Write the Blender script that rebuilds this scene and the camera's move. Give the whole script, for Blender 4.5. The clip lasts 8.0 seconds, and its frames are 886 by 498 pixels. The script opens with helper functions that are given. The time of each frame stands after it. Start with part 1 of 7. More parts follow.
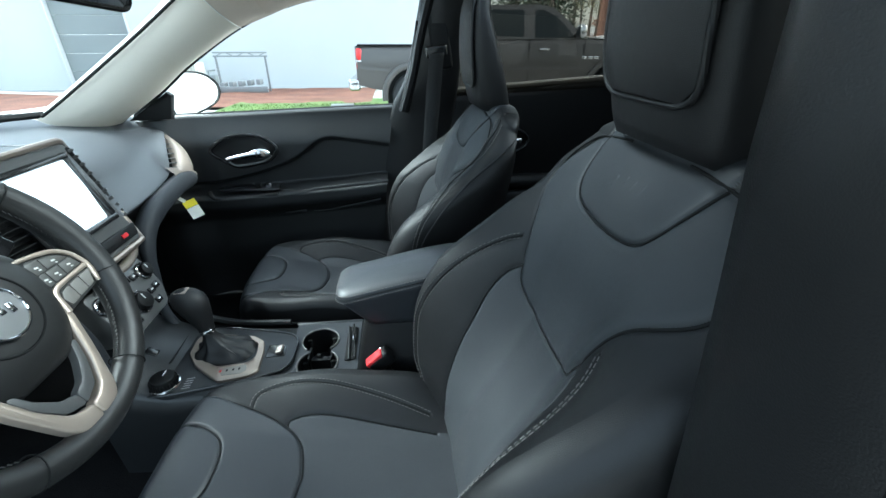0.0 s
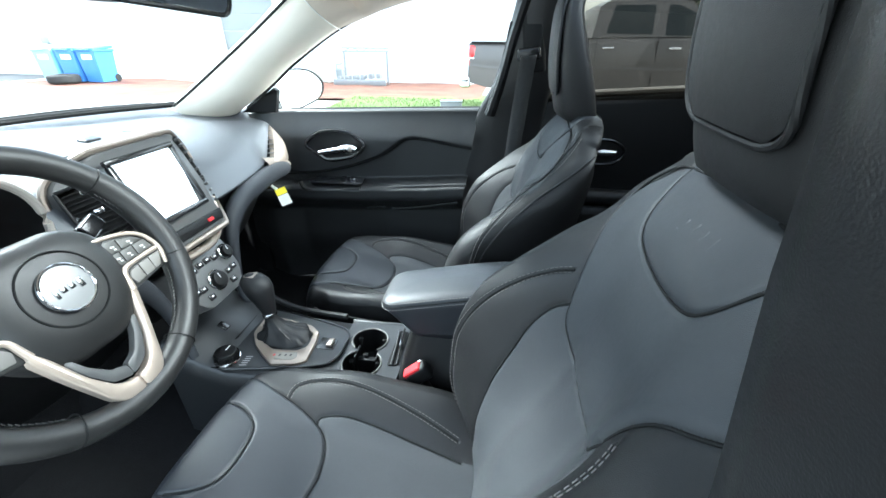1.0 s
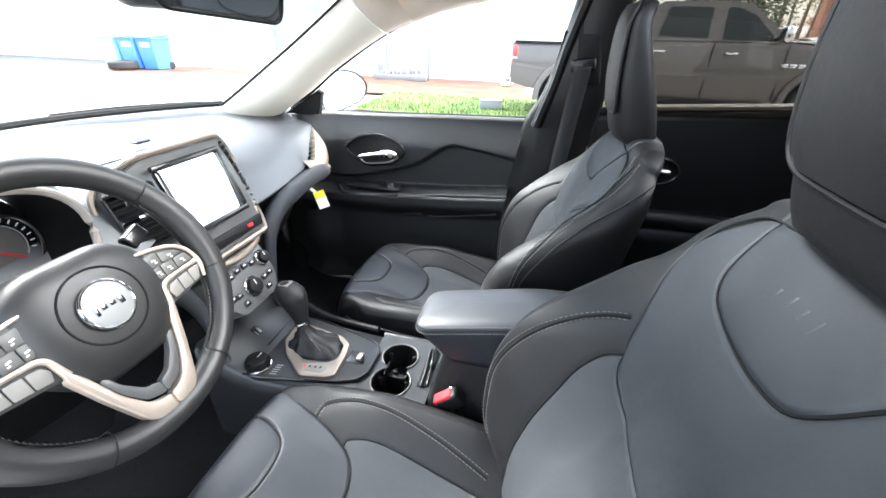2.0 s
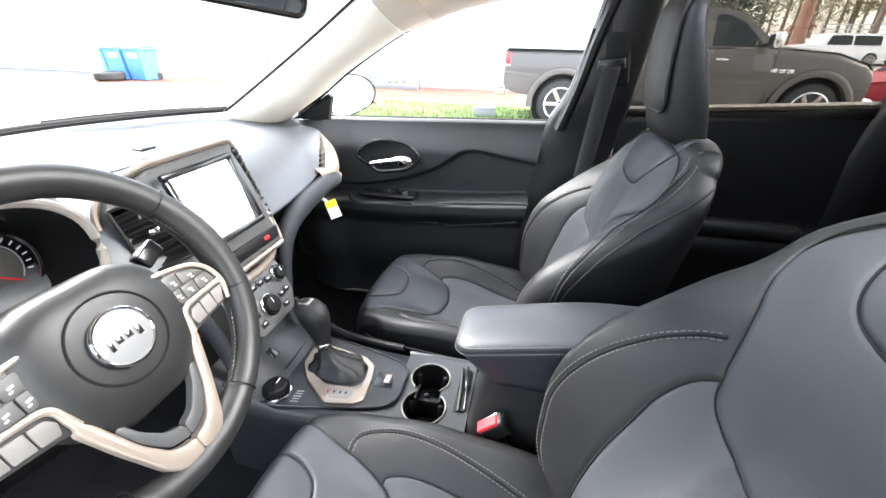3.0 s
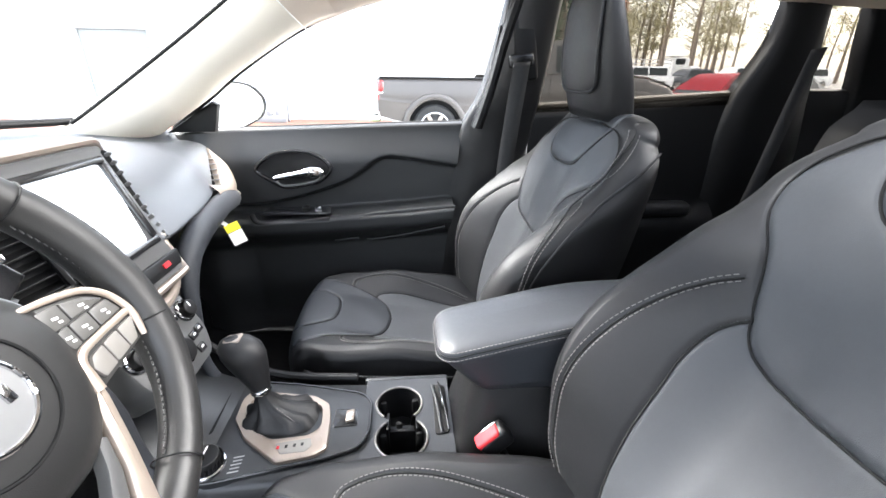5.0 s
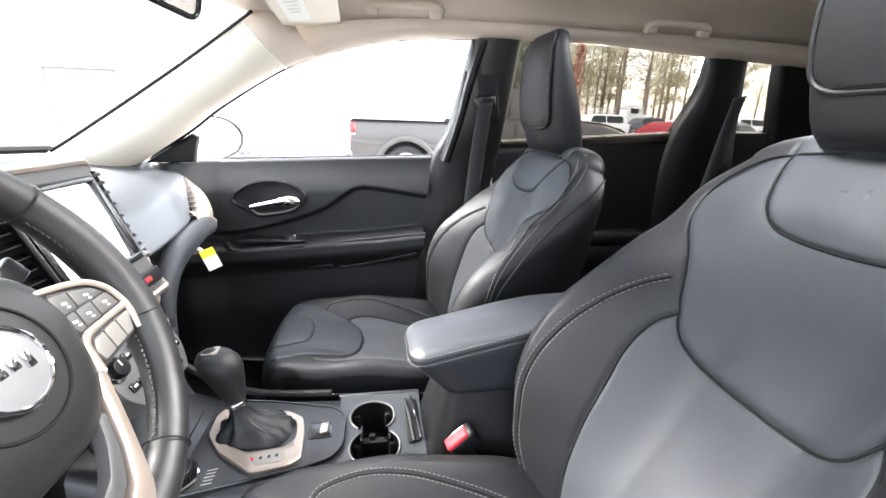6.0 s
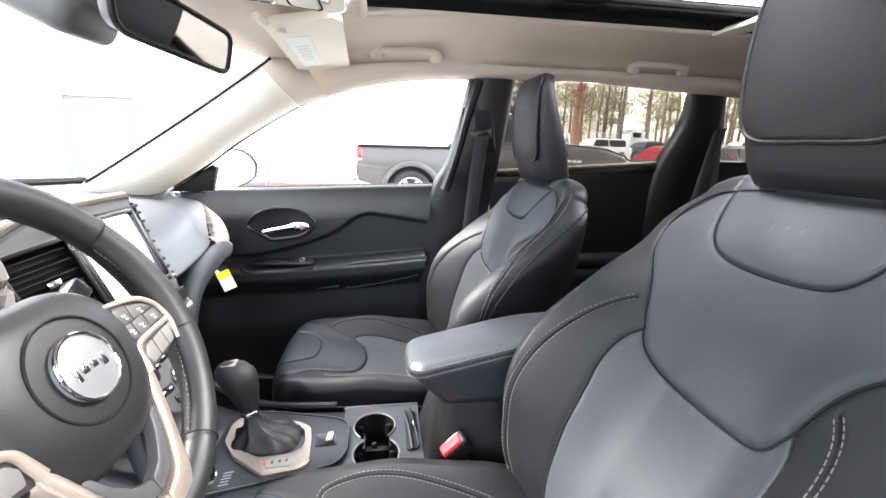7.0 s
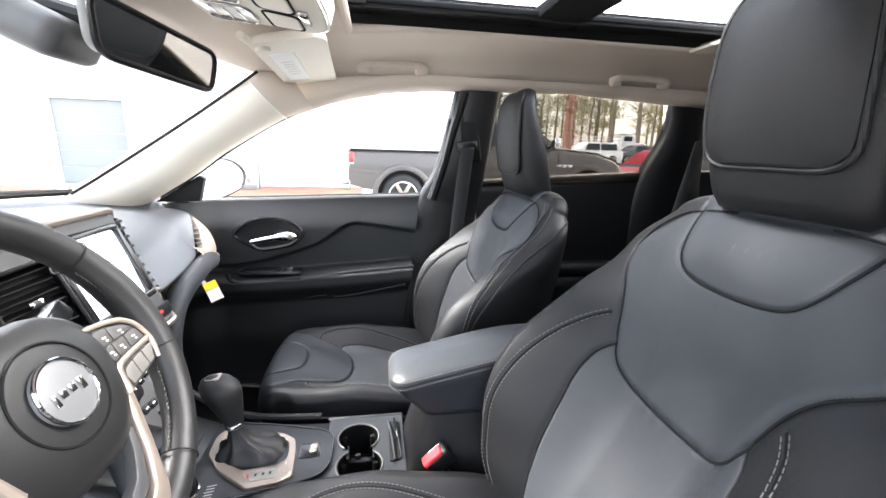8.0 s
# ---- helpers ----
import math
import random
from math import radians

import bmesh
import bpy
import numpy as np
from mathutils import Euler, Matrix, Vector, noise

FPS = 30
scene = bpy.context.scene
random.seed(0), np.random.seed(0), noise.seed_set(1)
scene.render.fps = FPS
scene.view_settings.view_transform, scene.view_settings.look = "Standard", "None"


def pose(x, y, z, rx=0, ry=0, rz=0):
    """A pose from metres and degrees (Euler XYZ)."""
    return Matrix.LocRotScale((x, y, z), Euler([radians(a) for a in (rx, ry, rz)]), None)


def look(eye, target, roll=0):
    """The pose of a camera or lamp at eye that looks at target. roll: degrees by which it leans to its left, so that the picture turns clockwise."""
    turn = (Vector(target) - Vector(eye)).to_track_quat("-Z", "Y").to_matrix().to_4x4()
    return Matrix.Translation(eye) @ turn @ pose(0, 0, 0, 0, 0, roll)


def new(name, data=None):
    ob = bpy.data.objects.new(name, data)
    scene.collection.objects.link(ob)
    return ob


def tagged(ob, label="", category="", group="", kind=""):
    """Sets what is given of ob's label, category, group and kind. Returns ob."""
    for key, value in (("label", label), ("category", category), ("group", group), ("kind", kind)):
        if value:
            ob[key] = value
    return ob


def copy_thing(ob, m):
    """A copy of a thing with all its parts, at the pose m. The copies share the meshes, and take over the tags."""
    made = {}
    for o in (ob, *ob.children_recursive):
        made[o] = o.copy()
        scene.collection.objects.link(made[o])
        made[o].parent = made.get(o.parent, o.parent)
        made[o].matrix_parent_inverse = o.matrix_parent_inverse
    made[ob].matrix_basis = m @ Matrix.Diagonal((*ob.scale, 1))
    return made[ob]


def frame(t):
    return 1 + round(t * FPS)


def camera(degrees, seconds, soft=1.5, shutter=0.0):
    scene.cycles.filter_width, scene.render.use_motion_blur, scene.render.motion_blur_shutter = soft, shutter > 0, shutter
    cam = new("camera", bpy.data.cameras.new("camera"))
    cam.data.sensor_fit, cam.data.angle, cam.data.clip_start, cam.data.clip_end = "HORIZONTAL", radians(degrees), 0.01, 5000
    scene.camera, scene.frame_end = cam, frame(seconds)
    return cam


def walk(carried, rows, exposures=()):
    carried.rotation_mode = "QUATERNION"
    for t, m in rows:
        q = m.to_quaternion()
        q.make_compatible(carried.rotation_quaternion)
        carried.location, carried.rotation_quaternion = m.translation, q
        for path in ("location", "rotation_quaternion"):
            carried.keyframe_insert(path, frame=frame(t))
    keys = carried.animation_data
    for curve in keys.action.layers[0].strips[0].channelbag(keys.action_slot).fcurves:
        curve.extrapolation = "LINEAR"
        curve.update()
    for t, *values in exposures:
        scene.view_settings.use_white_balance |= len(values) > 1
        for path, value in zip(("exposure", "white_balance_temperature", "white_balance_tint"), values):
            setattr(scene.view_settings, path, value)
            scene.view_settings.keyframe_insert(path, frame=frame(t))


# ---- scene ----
cam = camera(94.1, 8.0)
METRES, EYE, TILT, LEAN, TURN = 0.715, 1.35, -27.0, 0.0, -6.0
ROWS = [
    (0.0, 0.0, 0.0, 0.0, -0.0, 0.0, 0.0),
    (0.5, 0.0639, 0.0583, 0.0265, 7.73, -0.9, -2.97),
    (1.0, 0.1087, 0.0754, 0.0597, 13.14, -1.19, -6.84),
    (1.5, 0.1217, 0.0961, 0.0998, 16.63, -2.01, -9.47),
    (3.0, -0.0958, 0.1757, 0.1121, 16.04, -1.0, -9.32),
    (3.5, -0.1634, 0.2389, 0.1005, 14.32, -0.8, -7.45),
    (4.0, -0.2179, 0.2976, 0.0765, 10.61, -0.8, -5.05),
    (4.5, -0.2651, 0.3075, 0.0549, 6.08, 1.57, -2.69),
    (5.0, -0.294, 0.2833, 0.0167, 0.75, 4.39, -1.2),
    (6.5, -0.2945, 0.1406, -0.0754, -3.8, 12.13, -0.32),
    (7.0, -0.2733, 0.0887, -0.0721, -2.46, 12.98, -0.44),
    (7.5, -0.2472, 0.0614, -0.0535, -2.71, 13.31, -0.44),
    (8.0, -0.2432, 0.0571, -0.0466, -3.34, 13.37, -0.14),
]
EXPOSURES = [(0.0, 2.5, 5500, -7), (0.5, 2.97, 5480, -9), (1.0, 3.43, 5680, -3), (1.5, 3.57, 5920, 3), (3.0, 3.85, 6350, 9), (5.0, 3.85, 6350, 10), (6.5, 3.9, 6400, 11), (8.0, 3.6, 6400, 11)]
PATH = [(t, pose(0, 0, EYE, TILT, LEAN, TURN) @ pose(METRES * x, METRES * y, METRES * z, 90 + pitch, roll, yaw)) for t, x, y, z, yaw, pitch, roll in ROWS]
PATH += [
    (1.7, look((0.086, 0.095, 1.393), (-0.326, 1.811, 0.451), 1.4)),
    (2.8, look((-0.043, 0.145, 1.380), (-0.403, 1.889, 0.468), 2.6)),
    (5.2, look((-0.193, 0.199, 1.264), (0.004, 2.039, 0.505), 0.6)),
    (6.3, look((-0.197, 0.104, 1.249), (0.128, 2.004, 0.718), 2.1)),
    (6.8, look((-0.194, 0.063, 1.269), (0.105, 1.982, 0.795), 1.7)),
]
walk(cam, sorted(PATH, key=lambda row: row[0]), EXPOSURES)

# x runs towards the car's tail, y towards its passenger side, z up; the car's middle plane is y = MID
MID = 0.789

# ---- world and sun: a bright overcast day ----
world = bpy.data.worlds.new("sky")
scene.world = world
world.use_nodes = True
wn, wl = world.node_tree.nodes, world.node_tree.links
sky = wn.new("ShaderNodeTexSky")
sky.sky_type, sky.sun_disc = "NISHITA", False
sky.sun_elevation, sky.sun_rotation = radians(42), radians(76)
sky.dust_density, sky.ozone_density = 4.0, 1.0
fade = wn.new("ShaderNodeHueSaturation")
fade.inputs["Saturation"].default_value = 0.4
wl.new(sky.outputs[0], fade.inputs["Color"])
wl.new(fade.outputs[0], wn["Background"].inputs["Color"])
wn["Background"].inputs["Strength"].default_value = 0.15
sun = new("sun", bpy.data.lights.new("sun", "SUN"))
sun.data.energy, sun.data.angle, sun.data.color = 1.5, radians(30), (1.0, 0.97, 0.93)
sun.matrix_world = look((-5.0, 1.95, 5.34), (0, 0.7, 0.7))

# ---- materials ----
def shader(name):
    m = bpy.data.materials.new(name)
    m.use_nodes = True
    return m, m.node_tree.nodes, m.node_tree.links, m.node_tree.nodes["Principled BSDF"]


def surface(name, colour, rough=0.5, metal=0.0, grain=0.0, grain_size=0.002, tone=0.15, tone_size=0.15, rough_var=0.1, spec=0.5, cells=False, coat=0.0):
    """A surface whose tone and roughness wander at two scales, with a fine relief of grain_size metres."""
    m, n, l, b = shader(name)
    co = n.new("ShaderNodeTexCoord")
    big, fine = n.new("ShaderNodeTexNoise"), n.new("ShaderNodeTexNoise")
    big.inputs["Scale"].default_value, big.inputs["Detail"].default_value = 1 / tone_size, 4
    fine.inputs["Scale"].default_value, fine.inputs["Detail"].default_value = 1 / max(grain_size * 4, 0.004), 3
    for t in (big, fine):
        l.new(co.outputs["Object"], t.inputs["Vector"])
    mix = n.new("ShaderNodeMix")
    mix.data_type = "RGBA"
    mix.inputs[6].default_value = (*[c * (1 - tone) for c in colour], 1)
    mix.inputs[7].default_value = (*[min(1, c * (1 + tone)) for c in colour], 1)
    l.new(big.outputs["Fac"], mix.inputs["Factor"])
    l.new(mix.outputs[2], b.inputs["Base Color"])
    rr = n.new("ShaderNodeMapRange")
    rr.inputs["To Min"].default_value, rr.inputs["To Max"].default_value = max(0.02, rough - rough_var), min(1, rough + rough_var)
    l.new(fine.outputs["Fac"], rr.inputs["Value"])
    l.new(rr.outputs[0], b.inputs["Roughness"])
    b.inputs["Metallic"].default_value = metal
    b.inputs["Specular IOR Level"].default_value = spec
    b.inputs["Coat Weight"].default_value = coat
    if grain:
        bump = n.new("ShaderNodeBump")
        bump.inputs["Strength"].default_value, bump.inputs["Distance"].default_value = grain, grain_size * 0.5
        if cells:
            v = n.new("ShaderNodeTexVoronoi")
            v.feature = "DISTANCE_TO_EDGE"
            v.inputs["Scale"].default_value = 1 / grain_size
            l.new(co.outputs["Object"], v.inputs["Vector"])
            l.new(v.outputs["Distance"], bump.inputs["Height"])
        else:
            g = n.new("ShaderNodeTexNoise")
            g.inputs["Scale"].default_value, g.inputs["Detail"].default_value = 1 / grain_size, 2
            l.new(co.outputs["Object"], g.inputs["Vector"])
            l.new(g.outputs["Fac"], bump.inputs["Height"])
        l.new(bump.outputs[0], b.inputs["Normal"])
    return m


def glass(name, tint=(1, 1, 1), rough=0.0):
    m, n, l, b = shader(name)
    b.inputs["Base Color"].default_value = (*tint, 1)
    b.inputs["Roughness"].default_value = rough
    b.inputs["Transmission Weight"].default_value = 1.0
    b.inputs["IOR"].default_value = 1.0
    return m


def privacy(name, tint):
    """Dark tinted glass: light that passes keeps its way and takes the tint."""
    m, n, l, b = shader(name)
    clear, gloss, mix = n.new("ShaderNodeBsdfTransparent"), n.new("ShaderNodeBsdfGlossy"), n.new("ShaderNodeMixShader")
    clear.inputs["Color"].default_value = (*tint, 1)
    gloss.inputs["Roughness"].default_value = 0.02
    mix.inputs["Fac"].default_value = 0.035
    l.new(clear.outputs[0], mix.inputs[1])
    l.new(gloss.outputs[0], mix.inputs[2])
    l.new(mix.outputs[0], n["Material Output"].inputs["Surface"])
    return m


def glow(name, colour, strength, rough=0.15):
    m, n, l, b = shader(name)
    b.inputs["Base Color"].default_value = (0.02, 0.02, 0.02, 1)
    b.inputs["Roughness"].default_value = rough
    b.inputs["Emission Color"].default_value = (*colour, 1)
    b.inputs["Emission Strength"].default_value = strength
    return m


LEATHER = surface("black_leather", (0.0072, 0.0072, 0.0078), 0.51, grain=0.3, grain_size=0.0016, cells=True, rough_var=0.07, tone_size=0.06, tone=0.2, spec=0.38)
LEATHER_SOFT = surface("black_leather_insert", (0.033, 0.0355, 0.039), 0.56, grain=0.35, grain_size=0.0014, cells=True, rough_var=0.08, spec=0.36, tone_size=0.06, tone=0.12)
VINYL_AND_SHADE = surface("black_vinyl_flank_and_dulled_edge", (0.0035, 0.0035, 0.0038), 0.5, grain=0.3, grain_size=0.0014, cells=True, rough_var=0.06, spec=0.3)
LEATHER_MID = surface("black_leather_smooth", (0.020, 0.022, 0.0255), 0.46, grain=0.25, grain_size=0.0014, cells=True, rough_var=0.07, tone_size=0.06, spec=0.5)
LEATHER_WHEEL = surface("black_wheel_leather", (0.015, 0.0148, 0.0144), 0.42, grain=0.25, grain_size=0.0012, cells=True, rough_var=0.06, spec=0.5)
PLASTIC = surface("black_plastic", (0.0045, 0.0045, 0.0048), 0.46, grain=0.3, grain_size=0.0012, rough_var=0.06, spec=0.24)
PLASTIC_GLOSS = surface("gloss_black_plastic", (0.012, 0.012, 0.013), 0.22, rough_var=0.04)
DOOR_PAD = surface("black_soft_door_panel", (0.019, 0.0195, 0.020), 0.42, grain=0.35, grain_size=0.0014, cells=True, rough_var=0.06, spec=0.36)
PADDING = surface("charcoal_soft_dash", (0.062, 0.066, 0.073), 0.42, grain=0.35, grain_size=0.0014, cells=True, rough_var=0.06)
PLASTIC_GREY = surface("dark_grey_plastic", (0.07, 0.07, 0.07), 0.42, grain=0.25, grain_size=0.0012, rough_var=0.06)
KEY_DARK = surface("dark_key_plate", (0.030, 0.029, 0.027), 0.45, grain=0.2, grain_size=0.001, rough_var=0.05)
KEY_PALE = surface("pale_key_plastic", (0.17, 0.16, 0.145), 0.45, grain=0.2, grain_size=0.001, rough_var=0.05)
TRIM_WHEEL = surface("champagne_wheel_trim", (0.42, 0.35, 0.29), 0.36, metal=0.6, rough_var=0.05, tone=0.06)
KEY_GREY = surface("grey_key_plastic", (0.080, 0.077, 0.072), 0.45, grain=0.2, grain_size=0.001, rough_var=0.05)
LENS = surface("pale_lamp_lens", (0.50, 0.48, 0.45), 0.12, rough_var=0.05, coat=0.5)
DARK_THREAD = surface("dark_grey_thread", (0.016, 0.016, 0.016), 0.8, tone=0.2, tone_size=0.01)
FAINT_PRINT = surface("pale_grey_print", (0.66, 0.66, 0.63), 0.7)
CONSOLE = surface("satin_charcoal_plastic", (0.015, 0.016, 0.0175), 0.40, grain=0.25, grain_size=0.0012, rough_var=0.06, tone_size=0.05)
PADDING_DARK = surface("dark_soft_roll", (0.024, 0.026, 0.030), 0.52, grain=0.35, grain_size=0.0014, cells=True, rough_var=0.06, spec=0.25)
PILLAR_DARK = surface("satin_black_pillar_plastic", (0.009, 0.009, 0.0095), 0.34, grain=0.3, grain_size=0.0012, rough_var=0.06, spec=0.5)
RUBBER = surface("black_rubber", (0.008, 0.008, 0.008), 0.75, grain=0.2, spec=0.2)
CARPET = surface("black_carpet", (0.006, 0.006, 0.0065), 0.95, grain=1.0, grain_size=0.003, tone=0.4, tone_size=0.02, spec=0.1)
HEADLINER = surface("beige_headliner", (0.61, 0.53, 0.45), 0.9, grain=0.5, grain_size=0.0015, tone=0.06)
PILLAR = surface("beige_pillar_plastic", (0.72, 0.67, 0.575), 0.6, grain=0.3, grain_size=0.0012, tone=0.05)
SILVER = surface("champagne_satin_trim", (0.315, 0.265, 0.225), 0.40, metal=0.75, rough_var=0.05, tone=0.06)
# lighter copy of the champagne trim, a bright reflection put into its colour
TRIM_LIT = surface("lit_champagne_trim", (0.58, 0.52, 0.46), 0.42, metal=0.25, rough_var=0.05, tone=0.05)
CHROME = surface("chrome", (0.60, 0.60, 0.61), 0.13, metal=1.0, rough_var=0.03, tone=0.03)
THREAD = surface("grey_thread", (0.115, 0.108, 0.105), 0.8, tone=0.2, tone_size=0.01)
WEB = surface("black_belt_webbing", (0.014, 0.014, 0.015), 0.8, grain=0.6, grain_size=0.0015)
RED = surface("red_plastic", (0.46, 0.022, 0.028), 0.55, spec=0.2)
PRINT = surface("white_print", (0.7, 0.7, 0.7), 0.6)
GREY_PRINT = surface("grey_print", (0.25, 0.25, 0.25), 0.6)
YELLOW = surface("yellow_card", (0.85, 0.72, 0.03), 0.6, tone=0.05)
PAPER = surface("white_card", (0.8, 0.8, 0.76), 0.7, tone=0.05)
GLASS = glass("clear_glass", (0.95, 0.97, 0.96))
TINT = privacy("privacy_glass", (0.46, 0.445, 0.42))
ROOF_GLASS = privacy("tinted_roof_glass", (0.93, 0.94, 0.95))
DARK_GLASS = surface("dark_tinted_glass", (0.012, 0.016, 0.016), 0.16, rough_var=0.03, spec=0.3)
MIRROR = surface("mirror_glass", (0.85, 0.86, 0.86), 0.02, metal=1.0, rough_var=0.01, tone=0.01)
BADGE = surface("satin_badge_metal", (0.26, 0.26, 0.26), 0.42, metal=0.5)
SCREEN = glow("lit_display", (0.86, 0.93, 1.0), 0.6)

# ---- building helpers ----
def thing(name, label, category, at=(0, 0, 0), group="", kind=""):
    ob = new(name)
    ob.empty_display_size = 0.05
    ob.location = at
    return tagged(ob, label, category, group, kind)


def mesh_from(name, verts, faces, mat, smooth=True):
    me = bpy.data.meshes.new(name)
    me.from_pydata([tuple(map(float, v)) for v in verts], [], faces)
    me.materials.append(mat)
    me.polygons.foreach_set("use_smooth", [smooth] * len(me.polygons))
    me.update()
    return me


def hang(ob, parent, label=""):
    """Put a part, built in world places, under its thing."""
    if parent is not None:
        ob.parent = parent
        chain, m = [], Matrix.Identity(4)
        up = parent
        while up is not None:
            chain.append(up)
            up = up.parent
        for o in reversed(chain):
            m = m @ o.matrix_parent_inverse @ o.matrix_basis
        ob.matrix_parent_inverse = m.inverted()
    return tagged(ob, label)


def raw(name, verts, faces, mat, parent=None, label="", smooth=True):
    return hang(new(name, mesh_from(name, verts, faces, mat, smooth)), parent, label)


def part(name, bm, mat, parent=None, label="", smooth=True, keep=35):
    """Link a bmesh as one mesh; faces that meet at more than keep degrees stay sharp."""
    bmesh.ops.recalc_face_normals(bm, faces=bm.faces)
    for f in bm.faces:
        f.smooth = smooth
    for e in bm.edges:
        if len(e.link_faces) == 2 and e.calc_face_angle(0) > radians(keep):
            e.smooth = False
    me = bpy.data.meshes.new(name)
    bm.to_mesh(me)
    bm.free()
    me.materials.append(mat)
    return hang(new(name, me), parent, label)


def box(size, m=Matrix.Identity(4), bevel=0.0, seg=2):
    bm = bmesh.new()
    bmesh.ops.create_cube(bm, size=1, matrix=Matrix.Diagonal((*size, 1)))
    if bevel:
        bmesh.ops.bevel(bm, geom=bm.edges[:], offset=min(bevel, 0.49 * min(size)), segments=seg, profile=0.5, affect="EDGES")
    bm.transform(m)
    return bm


def drum(r0, r1, depth, m=Matrix.Identity(4), seg=32, bevel=0.0):
    bm = bmesh.new()
    bmesh.ops.create_cone(bm, cap_ends=True, segments=seg, radius1=r0, radius2=r1, depth=depth)
    if bevel:
        rims = [e for e in bm.edges if any(len(f.verts) > 4 for f in e.link_faces)]
        bmesh.ops.bevel(bm, geom=rims, offset=bevel, segments=3, profile=0.5, affect="EDGES")
    bm.transform(m)
    return bm


def slab(outline, depth, m=Matrix.Identity(4), bevel=0.0, seg=2):
    """A plate: a 2D outline in its xy plane, depth thick below z = 0, with rounded upper rim."""
    bm = bmesh.new()
    top = bm.faces.new([bm.verts.new((x, y, 0)) for x, y in outline])
    bm.normal_update()
    if top.normal.z < 0:
        top.normal_flip()
    made = bmesh.ops.extrude_face_region(bm, geom=[top])
    low = [v for v in made["geom"] if isinstance(v, bmesh.types.BMVert)]
    bmesh.ops.translate(bm, vec=(0, 0, -depth), verts=low)
    bmesh.ops.recalc_face_normals(bm, faces=bm.faces)
    if bevel:
        rim = [e for e in bm.edges if all(abs(v.co.z) < 1e-6 for v in e.verts)]
        bmesh.ops.bevel(bm, geom=rim, offset=bevel, segments=seg, profile=0.5, affect="EDGES")
    bm.transform(m)
    return bm


def spline(pts, n=8, closed=False):
    """Points along a smooth curve through pts, of any dimension."""
    p = np.array(pts, float)
    out, k = [], len(p)
    for i in range(k if closed else k - 1):
        if closed:
            a, b, c, d = p[i - 1], p[i], p[(i + 1) % k], p[(i + 2) % k]
        else:
            a, b, c, d = p[max(i - 1, 0)], p[i], p[i + 1], p[min(i + 2, k - 1)]
        for s in np.linspace(0, 1, n, endpoint=False):
            out.append(0.5 * (2 * b + (c - a) * s + (2 * a - 5 * b + 4 * c - d) * s ** 2 + (3 * b - a - 3 * c + d) * s ** 3))
    if not closed:
        out.append(p[-1])
    return np.array(out)


def tube(pts, radius, seg=10, closed=False, up=(0, 0, 1), flat=1.0, power=1.0):
    """A bmesh tube along pts; radius may be one number or one for each point; flat squeezes it along up."""
    p = np.array(pts, float)
    k = len(p)
    r = np.full(k, radius) if np.isscalar(radius) else np.array(radius, float)
    bm, rings = bmesh.new(), []
    for i in range(k):
        t = p[(i + 1) % k] - p[i - 1] if closed else p[min(i + 1, k - 1)] - p[max(i - 1, 0)]
        t = Vector(t).normalized()
        side = t.cross(Vector(up))
        side = side.normalized() if side.length > 1e-6 else t.orthogonal().normalized()
        nor = side.cross(t)
        ring = []
        for j in range(seg):
            a = 2 * math.pi * j / seg
            c, s = math.cos(a), math.sin(a)
            c, s = math.copysign(abs(c) ** power, c), math.copysign(abs(s) ** power, s)
            ring.append(bm.verts.new(Vector(p[i]) + side * c * r[i] + nor * s * r[i] * flat))
        rings.append(ring)
    for i in range(k if closed else k - 1):
        a, b = rings[i], rings[(i + 1) % k]
        for j in range(seg):
            bm.faces.new((a[j], a[(j + 1) % seg], b[(j + 1) % seg], b[j]))
    if not closed:
        bm.faces.new(rings[0][::-1])
        bm.faces.new(rings[-1])
    return bm


def sheet(points):
    """Faces of a grid of points (rows x columns x 3): its vertices and quads."""
    g = np.array(points, float)
    rows, cols = g.shape[:2]
    faces = [(i * cols + j, i * cols + j + 1, (i + 1) * cols + j + 1, (i + 1) * cols + j) for i in range(rows - 1) for j in range(cols - 1)]
    return g.reshape(-1, 3), faces


def loft(name, sections, mat, parent=None, label="", caps=False, thick=0.0):
    """A smooth sheet through sections of equal length; thick gives it a body."""
    v, f = sheet(sections)
    if caps:
        cols = len(sections[0])
        f += [tuple(range(cols))[::-1], tuple(range(len(v) - cols, len(v)))]
    ob = raw(name, v, f, mat, parent, label)
    if thick:
        s = ob.modifiers.new("body", "SOLIDIFY")
        s.thickness, s.offset = thick, -1
    return ob


def merge(*parts):
    """Join bmeshes of one part into the first."""
    a = parts[0]
    for b in parts[1:]:
        me = bpy.data.meshes.new("t")
        b.to_mesh(me)
        b.free()
        a.from_mesh(me)
        bpy.data.meshes.remove(me)
    return a


def near_line(u, v, line):
    """Distance of points (u, v) from a polyline."""
    p = np.array(line, float)
    best = np.full(u.shape, 9.0)
    for (x0, y0), (x1, y1) in zip(p[:-1], p[1:]):
        dx, dy = x1 - x0, y1 - y0
        t = np.clip(((u - x0) * dx + (v - y0) * dy) / max(dx * dx + dy * dy, 1e-12), 0, 1)
        best = np.minimum(best, np.hypot(u - x0 - t * dx, v - y0 - t * dy))
    return best


def inside(u, v, poly):
    p = np.array(poly, float)
    hit = np.zeros(u.shape, bool)
    j = len(p) - 1
    for i in range(len(p)):
        cross = ((p[i, 1] > v) != (p[j, 1] > v)) & (u < (p[j, 0] - p[i, 0]) * (v - p[i, 1]) / (p[j, 1] - p[i, 1] + 1e-12) + p[i, 0])
        hit ^= cross
        j = i
    return hit


